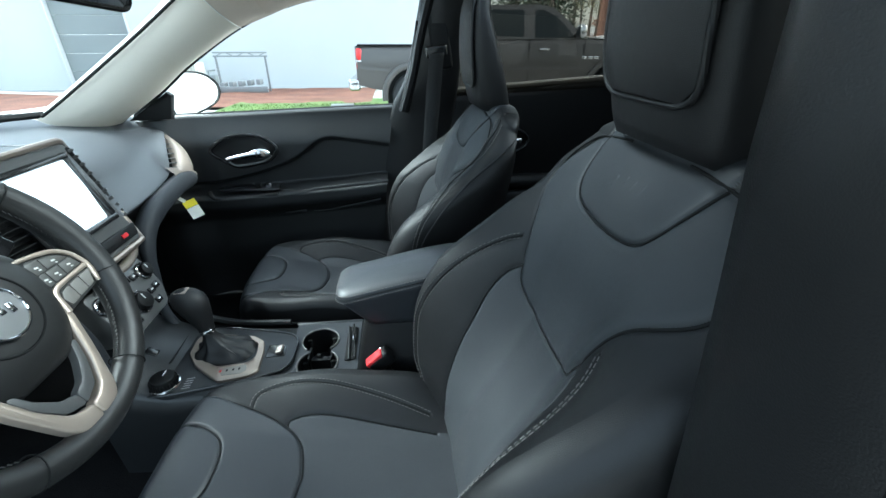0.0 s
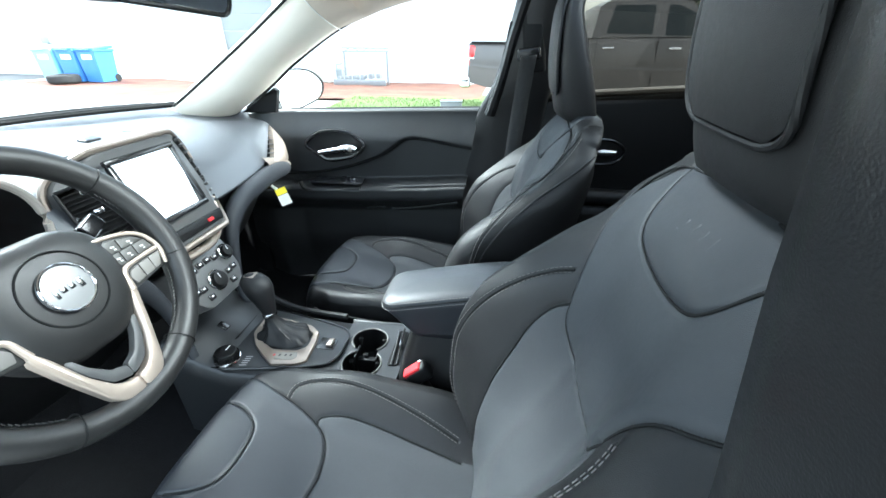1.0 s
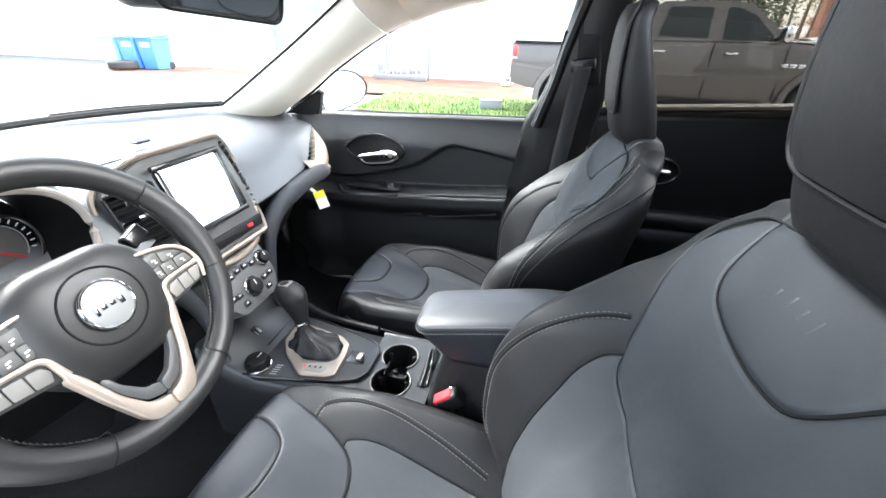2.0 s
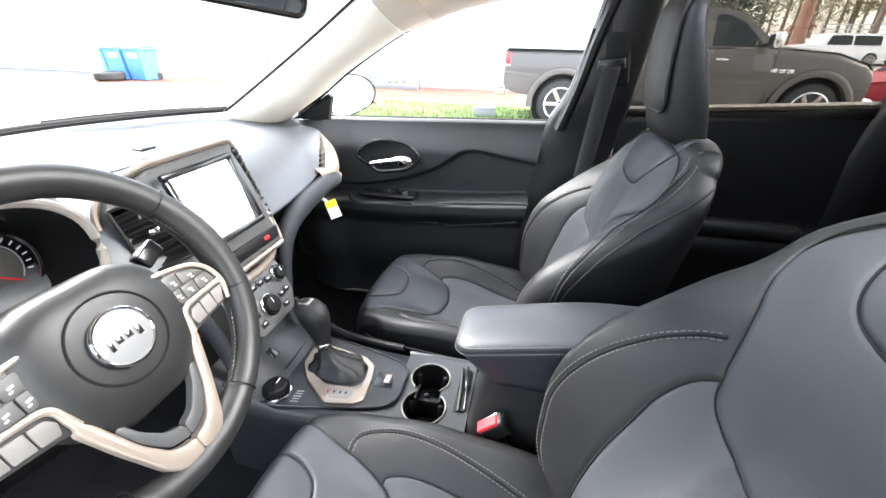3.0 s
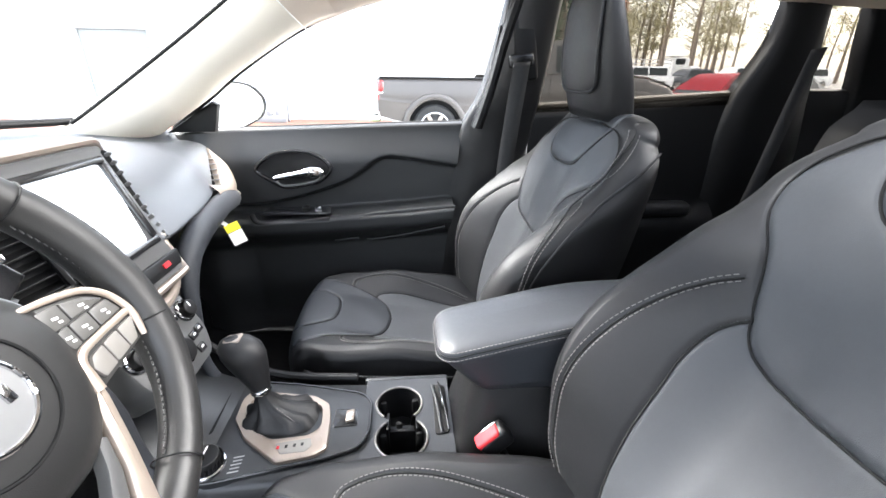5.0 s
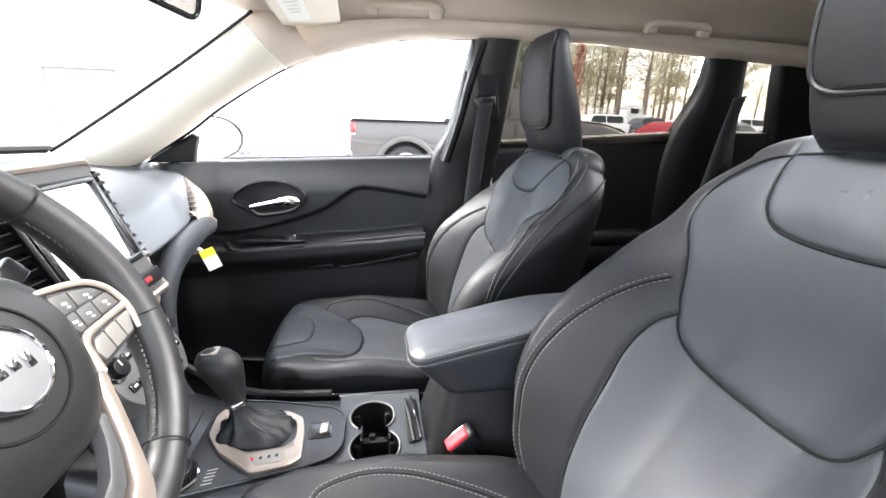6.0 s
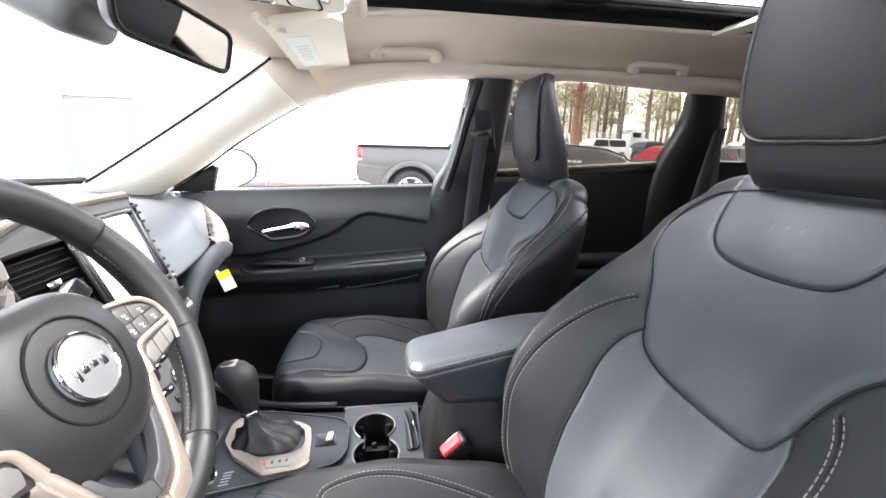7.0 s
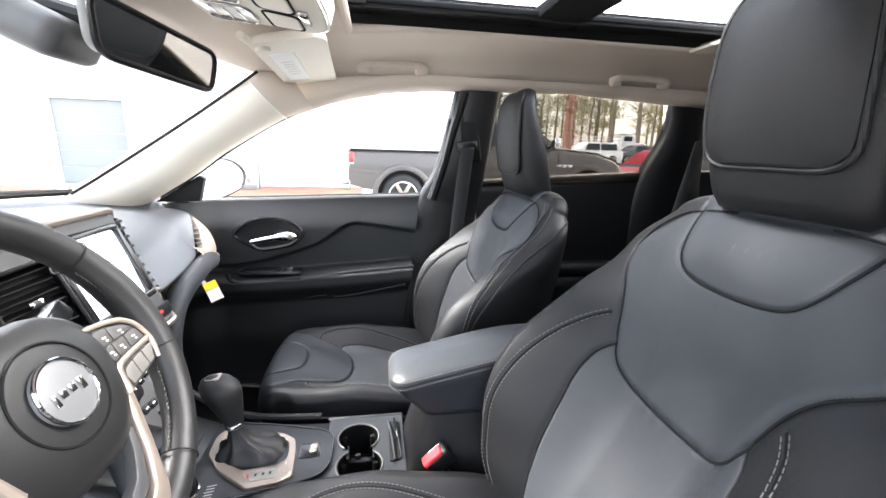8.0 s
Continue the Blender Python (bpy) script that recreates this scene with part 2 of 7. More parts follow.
def smooth(a, b, x):
    t = np.clip((x - a) / (b - a), 0, 1)
    return t * t * (3 - 2 * t)


def table(x, xs, ys):
    """Smooth values through a small table."""
    c = spline(list(zip(xs, ys)), 12)
    return np.interp(x, c[:, 0], c[:, 1])


# ---- the car's shell ----
def structure(ob, label, category):
    return tagged(ob, label, category, kind="structure")


def outline_sheet(name, pts, y0, y1, mat, parent=None, label=""):
    """A flat plate in the xz plane between y0 and y1, from an outline."""
    bm = bmesh.new()
    a = [bm.verts.new((x, y0, z)) for x, z in pts]
    b = [bm.verts.new((x, y1, z)) for x, z in pts]
    bm.faces.new(a)
    bm.faces.new(b[::-1])
    for i in range(len(a)):
        j = (i + 1) % len(a)
        bm.faces.new((a[i], b[i], b[j], a[j]))
    return part(name, bm, mat, parent, label)


# floor pan with tunnel, sills and firewall
floor_rows = []
for x, z in ((-1.30, 0.62), (-1.10, 0.52), (-0.95, 0.42), (-0.6, 0.38), (0.2, 0.38), (0.35, 0.42), (1.0, 0.42), (1.05, 0.75), (1.9, 0.78)):
    floor_rows.append([(x, y, z + (0.10 if abs(y - MID) < 0.10 else 0.0)) for y in np.linspace(0.04, 1.54, 31)])
structure(loft("floor", floor_rows, CARPET, thick=0.02), "black carpeted floor of the car", "car floor")
structure(part("firewall", box((0.04, 1.5, 0.52), pose(-1.32, MID, 0.80), 0.01), CARPET), "black felted firewall under the dashboard", "car wall")
structure(part("firewall", box((0.03, 1.5, 0.55), pose(-0.97, MID, 0.60), 0.01), CARPET), "black felted toe board of the footwell", "car wall")
for s_ in (-1, 1):
    structure(part("kick_panel", box((0.46, 0.03, 0.72), pose(-1.12, MID + s_ * 0.728, 0.73), 0.01), CARPET), "black lining at the side of the footwell", "car wall")
structure(part("tailgate_trim", box((0.05, 1.5, 0.5), pose(1.92, MID, 0.95), 0.02), PLASTIC), "black plastic lining of the tailgate", "car wall")
# passenger sill, hidden from view, added to stop light leaking in under the door
structure(part("sill", box((1.3, 0.08, 0.24), pose(-0.35, 1.600, 0.38), 0.02, 3), PLASTIC), "black passenger door sill", "door sill")
sill = structure(part("sill", box((1.9, 0.16, 0.14), pose(0.1, -0.02, 0.40), 0.03, 3), PLASTIC), "black plastic door sill", "door sill")

# headliner: a sheet that falls towards the sides, with the sunroof cut out
SUN_X0, SUN_X1, SUN_HALF = -0.235, 0.93, 0.36
HEAD_X0, HEAD_X1 = -0.50, 1.80


def roof_z(x, y):
    d = abs(y - MID)
    z = 1.595 - 0.05 * max(0.0, (-x) / 0.5) ** 1.5 - 0.05 * max(0.0, (x - 0.7) / 1.1) ** 2
    return z - 0.028 * smooth(0.40, 0.62, d) - 0.095 * smooth(0.50, 0.70, d) ** 1.4


xs = np.concatenate([np.linspace(HEAD_X0, SUN_X0, 8), np.linspace(SUN_X0, SUN_X1, 24)[1:], np.linspace(SUN_X1, HEAD_X1, 12)[1:]])
ys = np.concatenate([np.linspace(-0.60, -SUN_HALF, 14), np.linspace(-SUN_HALF, SUN_HALF, 10)[1:-1], np.linspace(SUN_HALF, 0.60, 14)]) + MID
g = np.array([[(x, y, float(roof_z(x, y))) for y in ys] for x in xs])
for i in range(4):
    # the front edge follows the windscreen's curve
    k = (1 - i / 4) ** 1.2
    q = (g[i, :, 1] - MID) / 0.55
    g[i, :, 0] += k * (-0.092 * np.clip(1 - q * q, -0.2, 1) + 0.005)
    g[i, :, 2] = g[i, :, 2] * (1 - k) + k * (1.503 + 0.004 * (1 - q * q))
v, f = sheet(g)
keep_f = []
for q in f:
    c = v[list(q)].mean(0)
    if not (SUN_X0 < c[0] < SUN_X1 and abs(c[1] - MID) < SUN_HALF):
        keep_f.append(q)
head = structure(raw("ceiling", v, keep_f, HEADLINER), "beige woven headliner with a panoramic sunroof opening", "headliner")
s = head.modifiers.new("body", "SOLIDIFY")
s.thickness, s.offset = 0.012, 1
structure(part("roof_skin", merge(box((0.30, 1.36, 0.02), pose(-0.39, MID, 1.655)), box((0.9, 1.36, 0.02), pose(1.40, MID, 1.655)), *[box((1.2, 0.30, 0.02), pose(0.35, MID + s_ * 0.53, 1.655)) for s_ in (-1, 1)]), PLASTIC), "painted roof skin above the headliner", "car roof")

# sunroof: reveal, dark tracks, cross bar, two panes, rolled blind
sunroof = thing("sunroof", "two-pane panoramic glass sunroof with black tracks and cross bar", "sunroof", (0.35, MID, 1.60))
for s_ in (-1, 1):
    y = MID + s_ * SUN_HALF
    path = [(x, y, float(roof_z(x, y)) - 0.004) for x in np.linspace(SUN_X0, SUN_X1, 20)]
    part("reveal", tube(path, 0.011, 10), HEADLINER, sunroof, "beige rounded reveal")
    part("track", box((SUN_X1 - SUN_X0, 0.095, 0.012), pose((SUN_X0 + SUN_X1) / 2, y - s_ * 0.046, 1.616), 0.003), RUBBER, sunroof)
    part("track_rail", box((SUN_X1 - SUN_X0, 0.012, 0.022), pose((SUN_X0 + SUN_X1) / 2, y - s_ * 0.082, 1.614), 0.003), RUBBER, sunroof)
    part("track_wall", box((SUN_X1 - SUN_X0, 0.01, 0.066), pose((SUN_X0 + SUN_X1) / 2, y - s_ * 0.008, 1.622)), RUBBER, sunroof)
for x in (SUN_X0, SUN_X1):
    part("end_reveal", tube([(x, y, float(roof_z(x, y)) - 0.004) for y in np.linspace(MID - SUN_HALF, MID + SUN_HALF, 12)], 0.011, 10), HEADLINER, sunroof)
part("front_seal", box((0.05, 2 * SUN_HALF, 0.012), pose(SUN_X0 + 0.02, MID, 1.614), 0.003), PLASTIC, sunroof)
part("cross_bar", box((0.13, 2 * SUN_HALF, 0.03), pose(0.27, MID, 1.622), 0.008), CARPET, sunroof, "black cross bar")
for x0, x1 in ((SUN_X0 + 0.03, 0.215), (0.325, SUN_X1)):
    pane = part("pane", box((x1 - x0, 2 * SUN_HALF - 0.06, 0.004), pose((x0 + x1) / 2, MID, 1.642)), ROOF_GLASS, sunroof, "tinted roof glass")
part("blind", tube([(0.72, MID - 0.35, 1.592), (0.72, MID + 0.35, 1.592)], 0.022, 12, flat=0.5), HEADLINER, sunroof, "rolled beige sun blind")
part("blind_bar", box((0.06, 0.70, 0.010), pose(0.70, MID, 1.580), 0.004), PILLAR, sunroof)

# windscreen between its pillars
WS = [(-1.00, 1.32, 1.155), (-0.95, 1.325, 1.187), (-0.809, 1.32, 1.277), (-0.655, 1.32, 1.380), (-0.493, 1.31, 1.492)]
SIDE = [(-0.872, 1.470, 1.108), (-0.719, 1.430, 1.205), (-0.618, 1.420, 1.277), (-0.446, 1.406, 1.377), (-0.285, 1.425, 1.438), (-0.109, 1.438, 1.474), (0.072, 1.445, 1.486)]


def mirror_y(p):
    return (p[0], 2 * MID - p[1], p[2])


windscreen = thing("windscreen", "raked laminated windscreen with a black edge", "windscreen", (-1.0, MID, 1.15), kind="structure")
rows = []
for k in np.linspace(0, 1, 12):
    a = spline(WS, 6)
    x, y, z = [np.interp(k, np.linspace(0, 1, len(a)), a[:, i]) for i in range(3)]
    half = y - MID + 0.02
    rows.append([(x - 0.006 - 0.20 * (1 - 0.55 * k) * (1 - (q * q)), MID + q * half, z + 0.006 * (1 - q * q)) for q in np.linspace(-1, 1, 25)])
scr = loft("pane", rows, GLASS, windscreen)
scr.visible_shadow = False
for k, name in ((0, "lower_edge"),):
    part(name, tube([Vector(p) + Vector((0.004, 0, 0.002)) for p in rows[k]], 0.009, 8), RUBBER, windscreen, "black ceramic edge")
for side_pts in ([Vector(r[-1]) for r in rows], [Vector(r[0]) for r in rows]):
    part("side_edge", tube([p + Vector((0.012, -0.030 if p.y > MID else 0.030, 0.0)) for p in side_pts], 0.0042, 8), RUBBER, windscreen, "black ceramic edge")
part("wiper", tube(spline([(-1.22, 0.95, 1.165), (-1.16, 1.12, 1.165), (-1.06, 1.30, 1.160)], 6), 0.006, 8), RUBBER, windscreen, "black wiper arm")

# A pillar trims and roof rails
for s_ in (1, -1):
    inner = spline([(WS[0][0] - 0.02, WS[0][1], WS[0][2] - 0.01)] + WS[1:] + [(-0.42, 1.370, 1.505)], 6)
    outer = spline([(-0.90, 1.475, 1.100)] + SIDE[1:4] + [(-0.36, 1.415, 1.412)], 6)
    k = 26
    sec = []
    for q in np.linspace(0, 1, k):
        a = np.array([np.interp(q, np.linspace(0, 1, len(inner)), inner[:, i]) for i in range(3)])
        b = np.array([np.interp(q, np.linspace(0, 1, len(outer)), outer[:, i]) for i in range(3)])
        out = np.array([0.35, -0.75, -0.45])
        row = [a + np.array([-0.03, 0.02, 0.0])]
        for r in np.linspace(0, 1, 11):
            row.append(a * (1 - r) + b * r + out / np.linalg.norm(out) * 0.030 * math.sin(math.pi * r) ** 0.7)
        row.append(b + np.array([-0.01, 0.03, 0.005]))
        sec.append([mirror_y(p) if s_ < 0 else tuple(p) for p in row])
    cut = 20
    structure(loft("pillar_trim", sec[:cut], PILLAR), "smooth beige plastic windscreen pillar trim", "pillar trim")
    structure(loft("header_trim", sec[cut - 1:], HEADLINER), "beige headliner corner above the windscreen pillar", "headliner")
    # rail above the doors, from the pillar to the tail
    rail = []
    for q in np.linspace(0, 1, 40):
        x = -0.47 + 2.25 * q
        zt = float(np.interp(x, [-0.46, -0.285, -0.109, 0.072, 0.5, 0.87, 1.2, 1.8], [1.372, 1.438, 1.474, 1.487, 1.497, 1.478, 1.462, 1.40]))
        yt = float(np.interp(x, [-0.46, -0.2, 0.1, 0.9, 1.8], [1.412, 1.432, 1.446, 1.452, 1.40]))
        zi = float(roof_z(max(x, HEAD_X0), MID + 0.60)) + 0.0
        yi = MID + 0.60 + 0.0 * x
        row = []
        for r in np.linspace(0, 1, 9):
            bulge = 0.020 * math.sin(math.pi * r)
            row.append((x, yi * (1 - r) + (yt) * r - bulge * 0.8, zi * (1 - r) + zt * r - bulge * 0.6))
        row.append((x, yt + 0.03, zt + 0.004))
        rail.append([mirror_y(p) if s_ < 0 else p for p in row])
    structure(loft("roof_rail_trim", rail, HEADLINER), "beige headliner edge above the doors", "headliner")
    seam = [Vector(p) + Vector((0.004, -0.002 * s_, -0.002)) for p in sec[cut - 1][1:-1]]
    structure(part("trim_joint", tube(seam, 0.0016, 6), PAPER), "thin pale joint between pillar and headliner", "trim")

# B and C pillars of the passenger side, mirrored for the driver's side where they stand clear of the open door
BF = [(0.092, 1.500), (0.036, 1.252), (-0.02, 1.133), (-0.05, 0.989), (-0.12, 0.680), (-0.16, 0.45)]
BR = [(0.240, 1.500), (0.215, 1.252), (0.200, 1.133), (0.195, 0.989), (0.19, 0.680), (0.19, 0.45)]
BY = [1.440, 1.470, 1.500, 1.515, 1.52, 1.52]


def pillar(s_, name, label, front, rear, ys, depth=0.05, mat=PLASTIC):
    sec = []
    for (x0, z0), (x1, z1), y in zip(spline(front, 5), spline(rear, 5), np.interp(np.linspace(0, 1, 5 * (len(ys) - 1) + 1), np.linspace(0, 1, len(ys)), ys)):
        row = [(x0, y + depth, z0), (x0, y + 0.012, z0), (x0 + 0.012, y, z0), (x0 * 0.7 + x1 * 0.3, y - 0.012, z0), (x0 * 0.3 + x1 * 0.7, y - 0.012, z0), (x1 - 0.012, y, z0), (x1, y + 0.012, z0), (x1, y + depth, z0)]
        sec.append([mirror_y(p) if s_ < 0 else p for p in row])
    return structure(loft(name, sec, mat), label, "pillar trim")


pillar(1, "pillar_trim", "black plastic centre pillar trim behind the front door", BF, BR, BY, mat=PILLAR_DARK)
CF = [(0.90, 1.50), (0.895, 1.375), (0.83, 1.21), (0.80, 1.0), (0.78, 0.6)]
CR = [(1.03, 1.50), (1.06, 1.375), (1.09, 1.21), (1.12, 1.0), (1.15, 0.6)]
CY = [1.45, 1.475, 1.495, 1.50, 1.50]
pillar(1, "pillar_trim", "black plastic rear pillar trim beside the back seat", CF, CR, CY)
pillar(-1, "pillar_trim", "black plastic rear pillar trim on the driver's side", CF, CR, CY)
DF = [(1.15, 1.49), (1.18, 1.375), (1.22, 1.24), (1.24, 1.0)]
DR = [(1.75, 1.45), (1.80, 1.375), (1.85, 1.24), (1.88, 1.0)]
pillar(1, "pillar_trim", "black plastic tail pillar trim", DF, DR, [1.44, 1.46, 1.48, 1.49])
pillar(-1, "pillar_trim", "black plastic tail pillar trim on the driver's side", DF, DR, [1.44, 1.46, 1.48, 1.49])
for s_ in (1, -1):
    m = part("quarter_trim", box((1.10, 0.05, 0.82), pose(1.42, MID + s_ * 0.735, 0.84), 0.02), PLASTIC)
    structure(m, "black plastic lining under the rear quarter window", "car wall")
    pane = part("quarter_window", box((0.24, 0.004, 0.26), pose(1.11, MID + s_ * 0.735, 1.36)), TINT)
    structure(pane, "small fixed rear quarter window", "window")
rear_pane = part("rear_window", box((0.006, 1.2, 0.36), pose(1.86, MID, 1.34, 0, -20, 0)), DARK_GLASS)
structure(rear_pane, "dark tinted tailgate window", "window")

# the driver's centre pillar, seen from the open doorway
post_rows = []
for z, x0, y0 in ((0.40, 0.215, 0.19), (0.70, 0.210, 0.19), (1.00, 0.198, 0.19), (1.10, 0.189, 0.19), (1.20, 0.178, 0.19), (1.30, 0.166, 0.19), (1.40, 0.159, 0.19), (1.50, 0.154, 0.192)):
    post_rows.append([(x0 + 0.16, y0 + 0.03, z), (x0 + 0.05, y0 + 0.012, z), (x0 + 0.012, y0 + 0.002, z), (x0, y0 - 0.010, z), (x0 - 0.004, y0 - 0.03, z), (x0 - 0.002, y0 - 0.075, z), (x0 + 0.004, y0 - 0.115, z), (x0 + 0.012, y0 - 0.135, z), (x0 + 0.16, y0 - 0.14, z)])
structure(loft("pillar_trim", post_rows, PILLAR_DARK), "black plastic centre pillar trim at the open driver's doorway", "pillar trim")
for dy, r in ((-0.118, 0.010), (-0.146, 0.007)):
    seal = [(x + 0.002, p[0][1] + dy - 0.03, z) for (x, z), p in zip([(r_[6][0], r_[6][2]) for r_ in post_rows], post_rows)]
    structure(part("door_seal", tube(spline(seal, 4), r, 10), RUBBER), "soft black rubber door seal", "door seal")


# ---- passenger doors ----
def door_y(x, z):
    """Inner face of the front passenger door."""
    zc = np.interp(x, SWX, SWZ)
    zc2 = np.interp(x, [-0.75, -0.62, -0.45, -0.2, 0.0], [0.862, 0.862, 0.870, 0.885, 0.905])
    y = 1.520 - 0.0 * x
    y = y - 0.030 * smooth(1.125, 1.02, z)
    y = y + 0.028 * smooth(0.004, -0.012, z - zc)
    ledge = smooth(0.010, -0.006, z - zc2)
    y = y - 0.070 * ledge * (1 - smooth(zc2 - 0.03, zc2 - 0.11, z)) - 0.035 * ledge
    y = y + 0.050 * smooth(0.66, 0.46, z)
    return y - 0.03 * smooth(0.12, 0.0, abs(x + 0.80))


SW = spline([(-0.80, 0.898), (-0.734, 0.898), (-0.646, 0.898), (-0.516, 0.924), (-0.392, 0.965), (-0.332, 0.999), (-0.285, 1.032), (-0.250, 1.042), (-0.219, 1.041), (-0.125, 1.028), (-0.014, 1.010), (0.03, 1.005)], 6)
SWX, SWZ = SW[:, 0], SW[:, 1]


def belt_z(x):
    return float(np.interp(x, [-0.9, -0.713, -0.509, -0.317, -0.135, 0.03], [1.106, 1.113, 1.119, 1.126, 1.132, 1.137]))


def rear_edge(z):
    return float(np.interp(z, [0.4, 0.591, 0.683, 0.989, 1.133], [-0.105, -0.092, -0.073, -0.034, -0.014]))


door = thing("front_door", "closed black passenger door with sculpted panel and chrome handle", "car door", (-0.45, 1.53, 0.40))
rows = []
for q in np.linspace(0, 1, 150):
    row = []
    for p in np.linspace(0, 1, 150):
        z = 0.42 + (1.10 - 0.42) * q
        x0, x1 = -0.92, rear_edge(z)
        x = x0 + (x1 - x0) * p
        zz = 0.42 + (belt_z(x) - 0.42) * q
        row.append((x, float(door_y(np.array(x), np.array(zz))), zz))
    rows.append(row)
rows.append([(x, y + 0.012, z + 0.006) for x, y, z in rows[-1]])
rows.append([(x, y + 0.020, z + 0.002) for x, y, z in rows[-1]])
loft("door_panel", rows, DOOR_PAD, door, "sculpted black soft-touch door panel")


def on_door(x, z, lift=0.0):
    return Vector((x, float(door_y(np.array(x), np.array(z))) - lift, z))


# recessed bowl, bezel and chrome pull
BEZ = spline([(-0.645, 1.006), (-0.600, 1.045), (-0.534, 1.058), (-0.468, 1.048), (-0.424, 1.012), (-0.458, 0.970), (-0.511, 0.957), (-0.563, 0.951), (-0.606, 0.972)], 8, True)
cen = BEZ.mean(0)
bm = tube([on_door(x, z, 0.003) for x, z in BEZ], 0.0065, 10, True, up=(0, 1, 0))
bez = part("handle_bezel", bm, PLASTIC_GLOSS, door, "dark oval handle surround")
bowl = []
for k, (sc, dp) in enumerate(((1.0, 0.0), (0.97, -0.010), (0.9, -0.016), (0.6, -0.018), (0.0, -0.018))):
    bowl.append([tuple(Vector((cen[0] + (x - cen[0]) * sc, 0, cen[1] + (z - cen[1]) * sc)) + Vector((0, on_door(cen[0], cen[1]).y - 0.006 - dp * 0.3, 0))) for x, z in list(BEZ) + [BEZ[0]]])
loft("handle_bowl", bowl, PLASTIC, door)
hp = spline([(-0.585, 0.983), (-0.555, 0.990), (-0.515, 0.998), (-0.495, 1.002)], 6)
part("door_handle", merge(tube([(x, 1.462 - 0.010 * i / (len(hp) - 1), z) for i, (x, z) in enumerate(hp)], np.linspace(0.010, 0.014, len(hp)), 14, flat=0.8), tube([(x, 1.452, z) for x, z in ((-0.505, 0.999), (-0.490, 1.003), (-0.470, 1.005), (-0.450, 1.003), (-0.440, 1.001))], [0.014, 0.019, 0.0215, 0.019, 0.011], 16, flat=0.8)), CHROME, door, "polished chrome pull handle")
part("handle_catch", box((0.034, 0.008, 0.016), pose(-0.466, 1.436, 1.005), 0.004), SILVER, door)
part("bowl_line", tube([(x, 1.474, z) for x, z in spline([(-0.590, 0.975), (-0.565, 0.958), (-0.515, 0.962), (-0.468, 0.972), (-0.443, 0.990)], 6)], 0.0035, 8), PLASTIC_GREY, door)
# armrest ledge with switch plate, stitched seam and map pocket
top = spline([(-0.418, 0.874), (-0.34, 0.884), (-0.263, 0.894), (-0.093, 0.908), (-0.045, 0.911)], 6)
part("armrest_edge", tube([(x, 1.432, z - 0.012) for x, z in top], 0.006, 12), DOOR_PAD, door, "padded armrest edge")
bm = bmesh.new()
for x, z in spline(top, 4):
    bmesh.ops.create_cube(bm, size=1, matrix=pose(x, 1.4135, z - 0.011) @ Matrix.Diagonal((0.0055, 0.0014, 0.0012, 1)))
tagged(part("armrest_stitching", bm, DARK_THREAD, door), kind="stuff")
part("pull_edge", tube([(x, 1.422, z) for x, z in spline([(-0.655, 0.885), (-0.645, 0.862), (-0.62, 0.853), (-0.576, 0.852), (-0.50, 0.859), (-0.428, 0.868)], 6)], 0.008, 10), PLASTIC, door, "satin grab edge of the armrest")
part("switch_plate", slab([(-0.635, 1.44), (-0.62, 1.50), (-0.435, 1.505), (-0.425, 1.44), (-0.44, 1.432), (-0.62, 1.432)], 0.006, pose(0, 0, 0.884, 0, 0, 0), 0.002), PLASTIC_GLOSS, door, "gloss black window switch plate")
for x in (-0.505, -0.468):
    part("window_switch", box((0.020, 0.016, 0.012), pose(x, 1.468, 0.890, 8, 0, 0), 0.003), CHROME if x > -0.48 else PLASTIC, door)
for pk in ([(-0.425, 0.778), (-0.39, 0.785), (-0.350, 0.788)], [(-0.325, 0.781), (-0.30, 0.780), (-0.227, 0.793), (-0.150, 0.812), (-0.075, 0.833)]):
    part("pocket_lip", tube([on_door(x, z, 0.006) for x, z in spline(pk, 6)], 0.0035, 8), DOOR_PAD, door, "map pocket lip")
# window frame and glass
sp = spline(SIDE[:7], 6)
frame_pts = [(-0.86, 1.468, 1.112)] + [tuple(p) for p in sp[1:]] + [(0.105, 1.447, 1.485), (0.108, 1.452, 1.46), (0.055, 1.478, 1.27), (0.0, 1.495, 1.135)]
part("window_frame", tube([Vector(p) + Vector((0, 0.036, 0.008)) for p in frame_pts], 0.006, 8), RUBBER, door, "black rubber window seal")
fr = [(0.092, 1.450, 1.486), (0.062, 1.465, 1.38), (0.035, 1.478, 1.27), (-0.008, 1.492, 1.130)]
part("rear_frame", tube(spline([Vector(p) + Vector((0.03, 0.0, 0)) for p in fr], 6), 0.030, 10, flat=0.6), PILLAR_DARK, door, "dark satin door frame")
glass_rows = []
for q in np.linspace(0, 1, 8):
    glass_rows.append([(x * (1 - q) + x1 * q, y * (1 - q) + y1 * q + 0.02, z * (1 - q) + z1 * q) for (x, y, z), (x1, y1, z1) in zip([(x, 1.54, belt_z(x)) for x in np.linspace(-0.88, 0.02, len(sp))], sp)])
pane = loft("door_glass", glass_rows, GLASS, door)
pane.visible_shadow = False
part("corner_sail", slab([(-0.87, 1.112), (-0.735, 1.115), (-0.715, 1.190), (-0.73, 1.20)], 0.02, Matrix.Translation((0, 1.475, 0)) @ pose(0, 0, 0, 90), 0.006), PLASTIC, door, "black plastic mirror corner")
part("belt_seal", tube([(x, 1.548, belt_z(x) + 0.004) for x in np.linspace(-0.86, 0.0, 10)], 0.007, 8), RUBBER, door)

